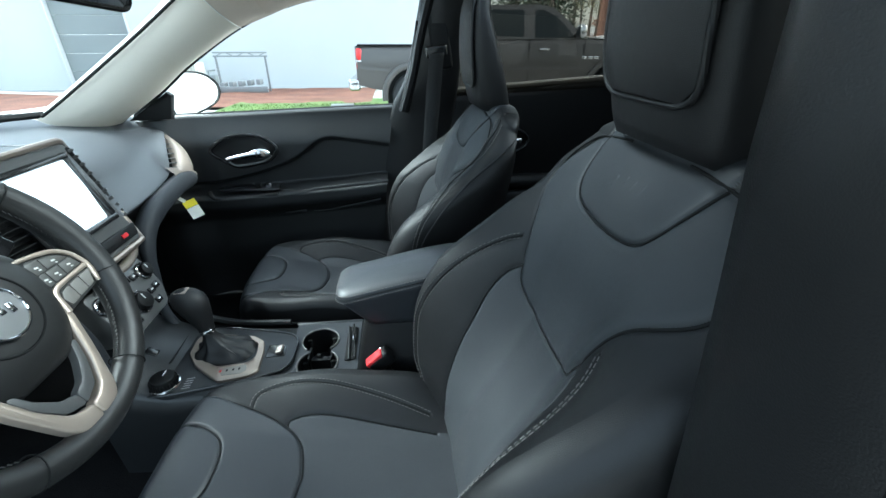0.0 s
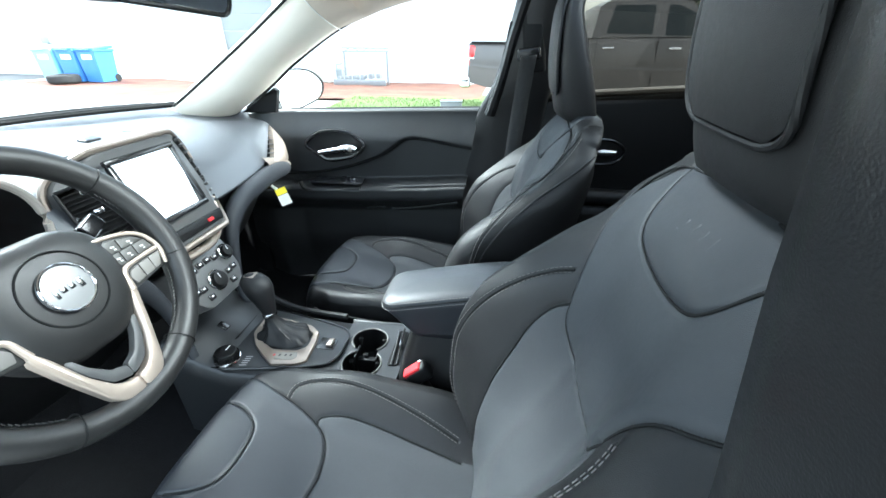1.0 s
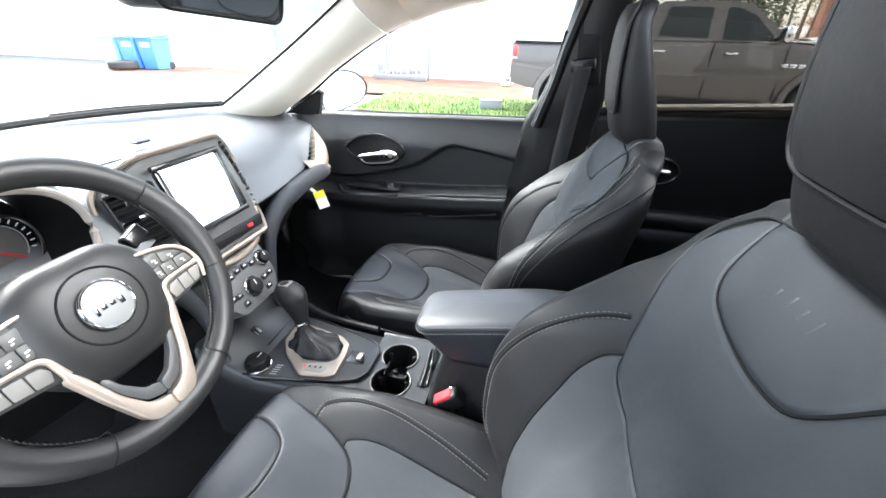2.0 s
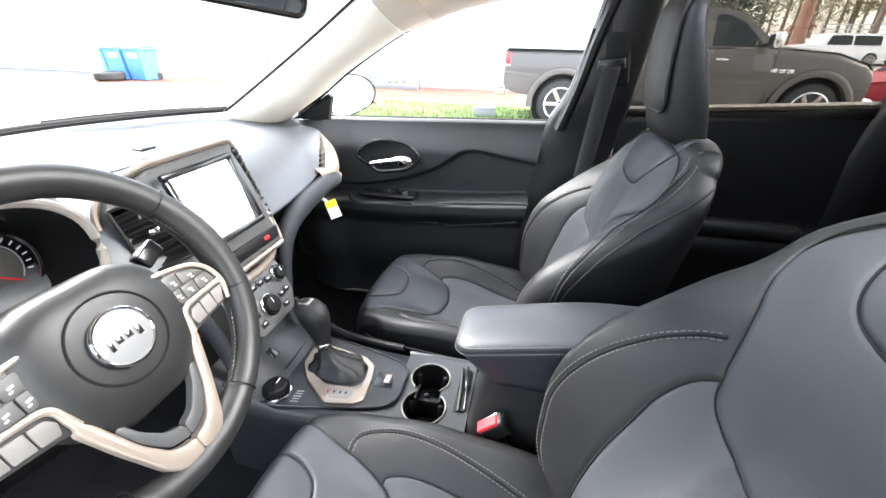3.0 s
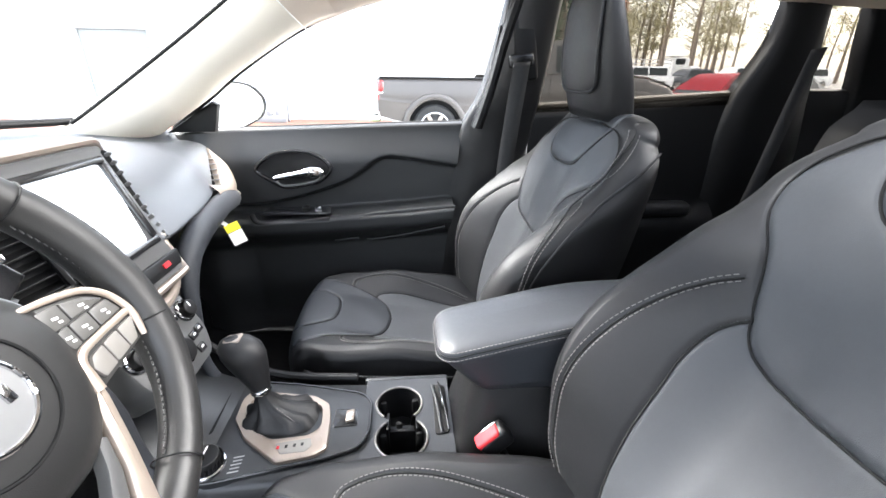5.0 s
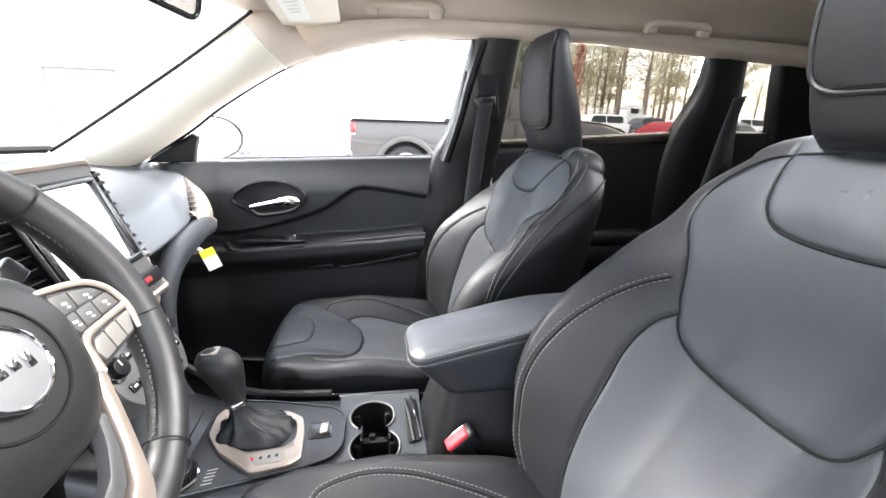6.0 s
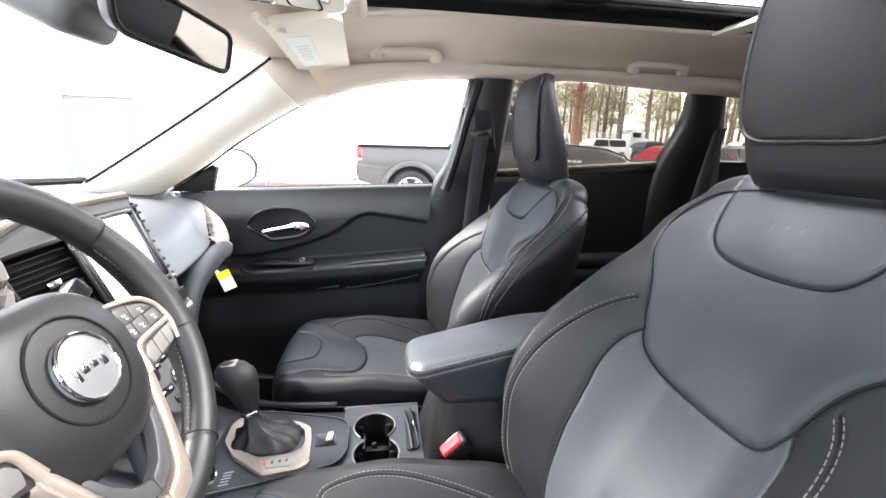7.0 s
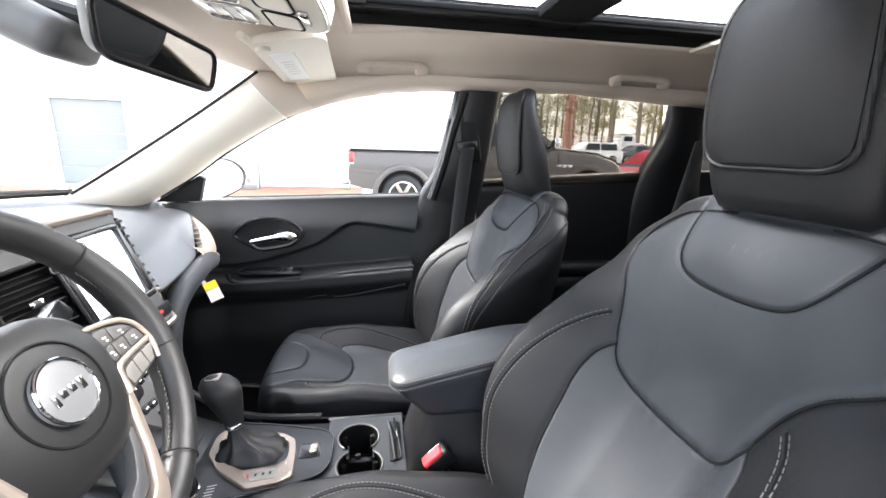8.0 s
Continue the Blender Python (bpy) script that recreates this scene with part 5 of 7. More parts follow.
# back seat
bench = thing("back_seat", "black leather rear bench seat with headrests", "car seat", (0.95, MID, 0.42))
rows = []
for q in np.linspace(0, 1, 24):
    z = 0.60 + 0.62 * q
    xx = 0.98 + 0.20 * q
    rows.append([(xx - 0.05 * math.exp(-(((y - MID) % 0.5 - 0.25) / 0.13) ** 2) + 0.06 * smooth(0.85, 1.0, np.array(q)), y, z) for y in np.linspace(0.12, 1.44, 60)])
rows.append([(x + 0.10, y, z) for x, y, z in rows[-1]])
loft("backrest", rows, LEATHER, bench)
rows = []
for q in np.linspace(0, 1, 14):
    rows.append([(0.50 + 0.52 * q, y, 0.665 - 0.06 * (1 - q) ** 4 - 0.05 * q + 0.012 * math.exp(-(((y - MID) % 0.5 - 0.25) / 0.15) ** 2)) for y in np.linspace(0.12, 1.44, 50)])
rows.insert(0, [(0.51, y, 0.45) for y in np.linspace(0.12, 1.44, 50)])
loft("cushion", rows, LEATHER, bench)
for y in (MID - 0.40, MID, MID + 0.40):
    part("headrest", box((0.10, 0.24, 0.15), pose(1.24, y, 1.285, 0, -12, 0), 0.04, 4), LEATHER, bench)

# ---- overhead things ----
mirror = thing("rear_view_mirror", "black rear-view mirror hung from the windscreen", "mirror", (-0.53, 0.80, 1.50))
a, b = Vector((-0.536, 0.675, 1.452)), Vector((-0.470, 0.925, 1.424))
mx = (b - a).normalized()
mz = Vector((0.80, -0.55, -0.22))
mz = (mz - mx * mz.dot(mx)).normalized()
my = mz.cross(mx)
MM = Matrix.Translation((a + b) / 2) @ Matrix((mx, my, mz)).transposed().to_4x4()
shape = rounded([(-0.128, 0.034), (0.120, 0.036), (0.130, -0.030), (-0.100, -0.036)], 0.022, 7)
rows = [[MM @ Vector((x * s_, y * s_, z)) for x, y in shape + shape[:1]] for s_, z in ((1.0, 0.0), (1.02, -0.006), (0.98, -0.022), (0.80, -0.038), (0.0, -0.042))]
loft("housing", rows, PLASTIC_GREY, mirror, "dark grey plastic housing")
part("rim", tube([MM @ Vector((x, y, 0.001)) for x, y in shape], 0.005, 8, True, up=tuple(mz)), PLASTIC_GLOSS, mirror)
part("mirror_glass", slab([(x * 0.975, y * 0.95) for x, y in shape], 0.003, MM @ pose(0, 0, 0.002)), MIRROR, mirror, "mirror glass")
part("stem", tube([MM @ Vector((0, 0.01, -0.03)), Vector((-0.60, 0.79, 1.475)), Vector((-0.66, MID, 1.49))], 0.016, 10), PLASTIC, mirror)
part("sensor_pod", box((0.14, 0.12, 0.06), pose(-0.66, 0.775, 1.462, 0, 26, 0), 0.022, 4), PLASTIC_GREY, mirror, "dark grey sensor pod")

pod = thing("overhead_console", "beige overhead console with map lamps and chrome rim", "overhead console", (-0.38, MID, 1.54))
pod_shape = rounded([(-0.115, -0.145), (0.110, -0.115), (0.115, 0.0), (0.110, 0.115), (-0.115, 0.145), (-0.120, 0.0)], 0.035, 7)
PM = pose(-0.362, MID + 0.004, 1.537, 180, 8, 0)
rows = [[PM @ Vector((x * s_, y * s_, z)) for x, y in pod_shape + pod_shape[:1]] for s_, z in ((1.06, -0.02), (1.03, 0.006), (0.98, 0.018), (0.90, 0.024), (0.0, 0.026))]
loft("shell", rows, PILLAR, pod)
part("chrome_rim", tube([PM @ Vector((x, y, 0.014)) for x, y in pod_shape], 0.004, 8, True), CHROME, pod, "chrome rim")
for s_ in (-1, 1):
    lamp = part("map_lamp", slab(rounded([(-0.095, 0.012 * s_), (-0.005, 0.012 * s_), (-0.005, 0.098 * s_), (-0.090, 0.116 * s_)], 0.02), 0.006, PM @ pose(0, 0, 0.029), 0.003), LENS, pod, "clear map lamp lens")
    part("lamp_edge", tube([PM @ Vector((x, y, 0.029)) for x, y in rounded([(-0.095, 0.012 * s_), (-0.005, 0.012 * s_), (-0.005, 0.098 * s_), (-0.090, 0.116 * s_)], 0.02)], 0.0018, 6, True), CHROME, lamp)
    for k in range(3):
        part("lamp_rib", box((0.004, 0.055, 0.003), PM @ pose(-0.070 + 0.022 * k, 0.058 * s_, 0.030), 0.001), CHROME, lamp)
    part("lamp_button", slab(rounded([(0.018, 0.010 * s_), (0.070, 0.010 * s_), (0.070, 0.085 * s_), (0.018, 0.095 * s_)], 0.012), 0.006, PM @ pose(0, 0, 0.0285), 0.003), PILLAR, pod)
    part("button_gap", tube([PM @ Vector((x, y, 0.0265)) for x, y in rounded([(0.015, 0.007 * s_), (0.073, 0.007 * s_), (0.073, 0.088 * s_), (0.015, 0.098 * s_)], 0.014)], 0.0018, 6, True), RUBBER, pod)
part("glasses_latch", box((0.016, 0.06, 0.010), PM @ pose(0.085, 0, 0.027), 0.004), CHROME, pod)

visor = thing("sun_visor", "beige folded sun visor with white warning label", "sun visor", (-0.35, 1.18, 1.50))
va, vb, vd = Vector((-0.418, 0.955, 1.497)), Vector((-0.428, 1.380, 1.480)), Vector((-0.272, 0.935, 1.522))
vy = (vb - va).normalized()
vz = (vd - va).cross(vy).normalized()
VM = Matrix.Translation(va) @ Matrix((vy.cross(vz), vy, vz)).transposed().to_4x4()
FLAP = rounded([(0.0, 0.0), (0.0, 0.425), (0.012, 0.440), (0.120, 0.470), (0.142, 0.455), (0.150, 0.02), (0.135, -0.005)], 0.022)
part("flap", slab(FLAP, 0.018, VM @ pose(0, 0, 0.009), 0.006, 3), PILLAR, visor, "beige padded flap")
part("label", box((0.052, 0.270, 0.0012), VM @ pose(0.048, 0.225, -0.0096)), PAPER, visor, "white warning label")
for k in range(6):
    part("label_line", box((0.030 - 0.006 * (k % 2), 0.010, 0.0004), VM @ pose(0.048, 0.16 + 0.025 * k, -0.0104)), FAINT_PRINT, visor)
part("pivot", tube([VM @ Vector((0.006, 0.03, -0.002)), VM @ Vector((-0.004, -0.02, 0.002))], 0.008, 10), PILLAR, visor)
part("clip", drum(0.016, 0.013, 0.012, VM @ pose(0.022, 0.035, -0.012), 20, 0.003), PILLAR, visor, "beige clip")
for gx in (-0.12, 0.68):
    grab = thing("grab_handle", "beige folding grab handle above the door", "grab handle", (gx, 1.36, 1.52))
    for dx in (-0.085, 0.085):
        part("mount", box((0.040, 0.026, 0.034), pose(gx + dx, 1.360, 1.530, 20, 0, 0), 0.010, 3), HEADLINER, grab)
    part("bar", tube(spline([(gx - 0.100, 1.362, 1.530), (gx - 0.085, 1.350, 1.538), (gx - 0.05, 1.347, 1.540), (gx + 0.05, 1.347, 1.540), (gx + 0.085, 1.350, 1.538), (gx + 0.100, 1.362, 1.530)], 6), 0.011, 12), HEADLINER, grab)

# paper tag hung under the dashboard
tag = thing("paper_tag", "yellow and white paper tag hung at the dashboard's end", "tag", (-0.66, 1.32, 0.87))
tn = Vector((0.42, -0.86, 0.28)).normalized()
ty = (Vector((-0.35, 0.0, 1.0)) - tn * Vector((-0.35, 0.0, 1.0)).dot(tn)).normalized()
TM = Matrix.Translation((-0.650, 1.285, 0.872)) @ Matrix((ty.cross(tn), ty, tn)).transposed().to_4x4()
part("tag_top", box((0.036, 0.022, 0.0006), TM @ pose(0, 0.022, 0)), YELLOW, tag, "yellow upper band")
part("tag_card", box((0.036, 0.036, 0.0006), TM @ pose(0, -0.008, 0)), PAPER, tag, "white card")
part("tag_strap", box((0.010, 0.022, 0.0006), TM @ pose(-0.014, 0.042, 0, 0, 0, 30)), PAPER, tag)
# door mirror outside
wing = thing("door_mirror", "white door mirror outside the passenger window", "door mirror", (-0.73, 1.65, 1.1))
rim_pts = spline([(-0.80, 1.100), (-0.815, 1.222), (-0.757, 1.246), (-0.690, 1.234), (-0.650, 1.188), (-0.668, 1.134), (-0.745, 1.104)], 6, True)
WN = Vector((0.90, -0.43, 0.012)).normalized()
WX = Vector((0.43, 0.90, 0))
WC = Vector((-0.735, 1.680, 1.172))
shape = [((x + 0.735) * 1.36, z - 1.172) for x, z in rim_pts]
rows = [[WC + WX * (x * s_) + WN * z + Vector((0, 0, y * s_)) for x, y in shape + shape[:1]] for s_, z in ((0.95, 0.0), (1.0, 0.006), (1.02, -0.02), (0.95, -0.08), (0.6, -0.12), (0.0, -0.13))]
loft("mirror_shell", rows[1:], PAPER, wing, "white painted shell")
WU = WN.cross(WX.normalized())
part("mirror_glass", slab([(x * 0.95, y * 0.95) for x, y in shape], 0.003, Matrix.Translation(WC) @ Matrix((WX.normalized(), WU, WN)).transposed().to_4x4()), MIRROR, wing, "mirror glass")
part("mirror_rim", tube([WC + WX * x + WN * 0.004 + Vector((0, 0, y)) for x, y in shape], 0.0022, 8, True, up=(0.90, -0.43, 0)), RUBBER, wing)
part("mirror_foot", box((0.07, 0.16, 0.04), pose(-0.83, 1.60, 1.10), 0.015, 3), PLASTIC, wing)

# ---- front seats ----
RECLINE = radians(20)
BACK_UP = np.array([math.sin(RECLINE), 0, math.cos(RECLINE)])
BACK_OUT = np.array([-math.cos(RECLINE), 0, math.sin(RECLINE)])
YOKE = spline([(0.0, 0.648), (0.060, 0.648), (0.105, 0.644), (0.145, 0.637), (0.172, 0.620), (0.194, 0.596), (0.204, 0.562), (0.196, 0.534), (0.178, 0.513), (0.155, 0.492), (0.140, 0.470), (0.130, 0.448), (0.118, 0.414), (0.107, 0.390), (0.092, 0.374), (0.068, 0.363), (0.034, 0.360), (0, 0.360)], 6)
FLANK_SEAM = spline([(0.02, 0.012), (0.10, 0.044), (0.20, 0.074), (0.308, 0.094), (0.377, 0.096), (0.450, 0.073), (0.508, 0.044), (0.546, 0.024), (0.594, 0.007), (0.640, -0.006), (0.652, -0.008)], 8)
FLANK_LINE = spline([(0.08, 0.014), (0.20, 0.052), (0.270, 0.071), (0.339, 0.078), (0.425, 0.060), (0.489, 0.033), (0.543, 0.003), (0.596, -0.026), (0.627, -0.043)], 8)
PLATE = spline([(0.128, 0.690), (0.120, 0.640), (0.108, 0.600), (0.094, 0.570), (0.074, 0.551), (0.040, 0.543), (0, 0.541)], 6)
BACK_STITCH = spline([(0.146, 0.450), (0.167, 0.426), (0.186, 0.382), (0.197, 0.305), (0.198, 0.225), (0.188, 0.137), (0.174, 0.060), (0.166, 0.0)], 8)
BACK_INSERT = spline([(0.117, 0.412), (0.133, 0.384), (0.139, 0.335), (0.136, 0.280), (0.130, 0.175), (0.121, 0.060), (0.116, -0.03)], 8)
CUSH_YOKE = spline([(0.156, 0.03), (0.146, 0.06), (0.130, 0.110), (0.113, 0.165), (0.088, 0.215), (0.052, 0.240), (0, 0.249)], 6)
CUSH_PLATE = spline([(0.098, 0.0), (0.090, 0.035), (0.079, 0.075), (0.058, 0.106), (0.030, 0.117), (0, 0.119)], 6)
CUSH_STITCH = spline([(0.122, 0.140), (0.152, 0.150), (0.168, 0.205), (0.162, 0.295), (0.144, 0.385), (0.120, 0.470)], 8)
CUSH_INSERT = spline([(0.094, 0.206), (0.108, 0.214), (0.116, 0.262), (0.106, 0.367), (0.088, 0.480)], 8)
CUSH_FRONT = 0.045


def flip(line):
    return [(-a, b) for a, b in line]


def whole(line):
    """A line on one half and its mirror image, as one polygon."""
    return list(map(tuple, line)) + [(-a, b) for a, b in line[::-1]]


def back_field(u, v):
    """How far the backrest's cover stands out at u across and v up."""
    a = np.abs(u)
    crest = table(v, [-0.08, 0.034, 0.113, 0.174, 0.225, 0.279, 0.338, 0.390, 0.436, 0.480, 0.522, 0.578, 0.70], [0.02, 0.069, 0.127, 0.151, 0.165, 0.166, 0.152, 0.124, 0.093, 0.062, 0.030, 0.012, 0.0])
    w = crest * smooth(0.052, 0.255, a) + 0.016 * np.exp(-((v - 0.16) / 0.13) ** 2) * np.exp(-(a / 0.14) ** 2)
    w += 0.022 * smooth(0.24, 0.50, v) * (1 - smooth(0.10, 0.24, a)) - 0.022 * smooth(0.56, 0.68, v)
    w -= 0.020 * smooth(0.240, 0.280, a)
    yoke, plate = inside(u, v, whole(YOKE)), inside(u, v, whole(PLATE))
    d_yoke = np.minimum(near_line(a, v, YOKE), 9)
    d_plate = near_line(a, v, PLATE)
    d_st, d_in = near_line(a, v, BACK_STITCH), near_line(a, v, BACK_INSERT)
    w += 0.0065 * smooth(-0.004, 0.014, np.where(yoke, d_yoke, -d_yoke)) * (1 - 0.7 * smooth(0.50, 0.62, v)) + 0.0015 * smooth(-0.004, 0.004, np.where(plate, d_plate, -d_plate))
    for d_, deep in ((d_yoke, 0.0030 * (1 - 0.8 * smooth(0.55, 0.60, v))), (d_plate, 0.0028), (d_in, 0.0028), (d_st, 0.0022)):
        w -= deep * np.exp(-(d_ / 0.0030) ** 2) + 0.0011 * np.exp(-d_ / 0.010)
    w -= 0.004 * np.exp(-d_in / 0.020) * smooth(0.095, 0.135, a)
    wr = np.sin(u * 95 + 3 * np.sin(v * 17)) * np.exp(-((v - 0.385) / 0.022) ** 2) * np.exp(-((a - 0.05) / 0.05) ** 2)
    pucker = np.sin(u * 260 + 2 * np.sin(v * 40)) * np.exp(-(d_yoke / 0.012) ** 2) * (v < 0.40)
    soft = np.sin(u * 41 + 5 * v) * np.sin(v * 37 - 9 * u + 1)
    return w + 0.0010 * wr + 0.0005 * pucker + 0.0009 * soft


def cushion_field(u, g):
    """Height of the cushion's cover at u across and g behind its front edge."""
    a = np.abs(u)
    h = table(g, [-0.06, 0.0, 0.04, 0.10, 0.20, 0.32, 0.45, 0.60], [-0.035, -0.004, 0.012, 0.010, -0.018, -0.042, -0.062, -0.085])
    h = h + (0.054 * smooth(0.06, 0.30, g) + 0.008) * smooth(0.07, 0.195, a) * (1 - 0.25 * smooth(0.42, 0.55, g))
    h -= 0.022 * smooth(0.178, 0.214, a)
    yoke, plate = inside(u, g, whole(CUSH_YOKE)), inside(u, g, whole(CUSH_PLATE))
    d_y, d_p = near_line(a, g, CUSH_YOKE), near_line(a, g, CUSH_PLATE)
    d_st, d_in = near_line(a, g, CUSH_STITCH), near_line(a, g, CUSH_INSERT)
    h = h + 0.0035 * smooth(-0.005, 0.005, np.where(yoke, d_y, -d_y)) + 0.001 * smooth(-0.004, 0.004, np.where(plate, d_p, -d_p))
    for d_, deep in ((d_y, 0.0030), (d_p, 0.0028), (d_in, 0.0028), (d_st, 0.0022)):
        h -= deep * np.exp(-(d_ / 0.0030) ** 2) + 0.0011 * np.exp(-d_ / 0.010)
    h = h + 0.0011 * np.sin(u * 37 + 3 * g) * np.sin(g * 33 - 7 * u + 2)
    return h


def split_cover(grid, kinds, names, parent):
    """One cover in panels that meet at their seams."""
    v, f = sheet(grid)
    cols = grid.shape[1]
    for k, (name, mat, label) in enumerate(names):
        mine_all = [q for q in f if kinds[q[0] // cols, q[0] % cols] == k]
        halves = [[q for q in mine_all if (q[0] % cols < cols // 2) == left] for left in (True, False)] if k in (0, 4, 5) else [mine_all]
        for mine in halves:
            panel_of(name, v, mine, mat, parent, label)


def panel_of(name, v, mine, mat, parent, label):
    if mine:
        used = sorted({i for q in mine for i in q})
        at = {i: j for j, i in enumerate(used)}
        raw(name, v[used], [tuple(at[i] for i in q) for q in mine], mat, parent, label)


def stitches(name, rows, place, parent):
    """Short raised threads along lines in the cover's own coordinates."""
    bm = bmesh.new()
    for line in rows:
        p = np.array(line)
        s = np.concatenate([[0], np.cumsum(np.hypot(*np.diff(p, axis=0).T))])
        for at in np.arange(0.003, s[-1] - 0.005, 0.0072):
            a, b = [place(np.interp(q, s, p[:, 0]), np.interp(q, s, p[:, 1])) for q in (at, at + 0.0048)]
            mid = (Vector(a) + Vector(b)) / 2
            turn = (Vector(b) - Vector(a)).to_track_quat("X", "Z").to_matrix().to_4x4()
            bmesh.ops.create_cube(bm, size=1, matrix=Matrix.Translation(mid) @ turn @ Matrix.Diagonal(((Vector(b) - Vector(a)).length, 0.0011, 0.0011, 1)))
    return tagged(part(name, bm, THREAD, parent, "pale grey stitching"), kind="stuff")


def offset_line(line, d):
    p = np.array(line, float)
    t = np.gradient(p, axis=0)
    t /= np.linalg.norm(t, axis=1)[:, None]
    return np.stack([p[:, 0] - t[:, 1] * d, p[:, 1] + t[:, 0] * d], 1)


def front_seat(name, label, base, front, cush_z, inner, stitched, lumbar=0.0):
    """base: foot of the backrest's cover in the middle; front: x of the cushion's front edge; inner: the side towards the console; stitched: whether a seam crosses that shoulder; lumbar: how far the lower back is pumped up."""
    base = np.array(base, float)
    yc = base[1]
    seat = thing(name, label, "car seat", (base[0] - 0.2, yc, 0.40), "front seats")
    ny, nv = 290, 290
    side = 12

    def field(u, v):
        return back_field(u, v) + lumbar * (1 - smooth(0.10, 0.44, v))

    def on_back(u, v, lift=0.0):
        w = float(field(np.array([[u]]), np.array([[v]]))[0, 0]) + lift
        return base + np.array([0, u, 0]) + BACK_UP * v + BACK_OUT * w

    # backrest: front, sides and rolled top in one sheet, split at the seams
    vs = np.concatenate([np.linspace(-0.16, 0.655, nv), np.full(10, 0.655)])
    roll = np.concatenate([np.zeros(nv), np.linspace(9, 90, 10)])
    wide = table(vs, [-0.16, 0.0, 0.10, 0.25, 0.40, 0.50, 0.57, 0.61, 0.635, 0.655], [0.190, 0.208, 0.230, 0.254, 0.264, 0.264, 0.257, 0.246, 0.231, 0.208])

    def back_w(v):
        return float(np.interp(v, [-0.16, 0.30, 0.38, 0.476, 0.596, 0.655], [-0.116, -0.106, -0.097, -0.082, -0.064, -0.050]))

    def on_flank(v, w, s, lift=0.0008):
        """A place on the rolled edge or the flank of the backrest."""
        half = float(np.interp(v, vs[:nv], wide[:nv]))
        r = min(0.046, half * 0.4)
        top = float(field(np.array([[half - r]]), np.array([[v]]))[0, 0])
        if w > top - r:
            q = min(1.0, 1 - (top - w) / r)
            u, out = half - r + (r + lift) * math.sqrt(1 - q * q), lift * q
        else:
            f = (top - r - w) / (top - r - back_w(v))
            u, out = half - 0.030 * max(0.0, f) ** 2.5 + lift, 0.0
        return base + np.array([0, s * u, 0]) + BACK_UP * v + BACK_OUT * (w + out)

    grid = np.zeros((len(vs), ny + 2 * side, 3))
    kinds = np.zeros(grid.shape[:2], int)
    for i, (v, ph, half) in enumerate(zip(vs, roll, wide)):
        r = min(0.046, half * 0.4)
        s = np.linspace(-1, 1, ny) * (half - r)
        vv = np.full(ny, v)
        w = field(s[None], vv[None])[0]
        back = back_w(v)
        half = half - 0.055 * (1 - math.cos(radians(ph)))
        ang = np.linspace(0, 90, 8)[1:]
        flank_q = np.linspace(0, 1, side - 6)[1:]
        eu = np.concatenate([half - r + r * np.sin(np.radians(ang)), half - 0.030 * flank_q ** 2.5])
        ew = np.concatenate([w[-1] - (1 - np.cos(np.radians(ang))) * r, (w[-1] - r) * (1 - flank_q) + back * flank_q])
        us = np.concatenate([-eu[::-1], s, eu])
        ws = np.concatenate([ew[::-1], w, ew])
        rt = 0.030
        dv = rt * math.sin(radians(ph))
        ws = ws - (1 - math.cos(radians(ph))) * (ws - back) if ph else ws
        grid[i] = base + np.outer(us, [0, 1, 0]) + np.outer(v + dv - 0.018 * smooth(0.10, 0.22, np.abs(us)) * smooth(0.56, 0.655, np.full(us.shape, v)), BACK_UP) + np.outer(ws, BACK_OUT)
        a = np.abs(us)
        k = np.where(inside(us, np.full(us.shape, v), whole(YOKE)), 1, 0)
        k = np.where(inside(us, np.full(us.shape, v), whole(PLATE)), 2, k)
        ins = np.interp(v, BACK_INSERT[::-1, 1], BACK_INSERT[::-1, 0])
        k = np.where((k == 0) & (a < ins) & (v < 0.41), 3, k)
        st = np.interp(v, BACK_STITCH[::-1, 1], BACK_STITCH[::-1, 0])
        k = np.where((k == 0) & (a > st), 4, k)
        k[:side + 2], k[-side - 2:] = 4, 4
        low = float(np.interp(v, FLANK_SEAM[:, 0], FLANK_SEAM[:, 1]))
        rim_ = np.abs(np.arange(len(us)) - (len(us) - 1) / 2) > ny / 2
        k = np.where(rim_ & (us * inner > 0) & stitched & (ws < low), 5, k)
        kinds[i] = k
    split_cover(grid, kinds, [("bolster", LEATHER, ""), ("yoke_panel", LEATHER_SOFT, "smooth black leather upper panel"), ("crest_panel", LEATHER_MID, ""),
                              ("insert", LEATHER_SOFT, "smooth black leather insert"), ("side_panel", LEATHER, ""), ("flank", VINYL_AND_SHADE, "matt black vinyl flank")], seat)
    ends = [np.concatenate([grid[i, :1], grid[i, -1:]]) for i in range(len(vs))]
    shell = []
    for i, (e, v) in enumerate(zip(ends, vs)):
        mid = (e[0] + e[1]) / 2 - BACK_OUT * 0.012
        shell.append([e[0], e[0] * 0.75 + e[1] * 0.25 - BACK_OUT * 0.012, mid, e[0] * 0.25 + e[1] * 0.75 - BACK_OUT * 0.012, e[1]])
    loft("back_shell", shell, PLASTIC, seat, "hard black plastic back")
    both = [offset_line(BACK_STITCH, d) for d in (-0.0042, 0.0042)]
    stitches("stitching", both + [flip(r) for r in both], lambda u, v: on_back(u, v, 0.0009), seat)
    # dark sewn seams in the bottom of the grooves
    for line in (YOKE[6:], PLATE[6:], BACK_INSERT[:40], BACK_STITCH):
        for turn in (1, -1):
            part("seam", tube([on_back(turn * u_, v_, 0.0011) for u_, v_ in line[::2]], 0.0017, 6), RUBBER, seat)
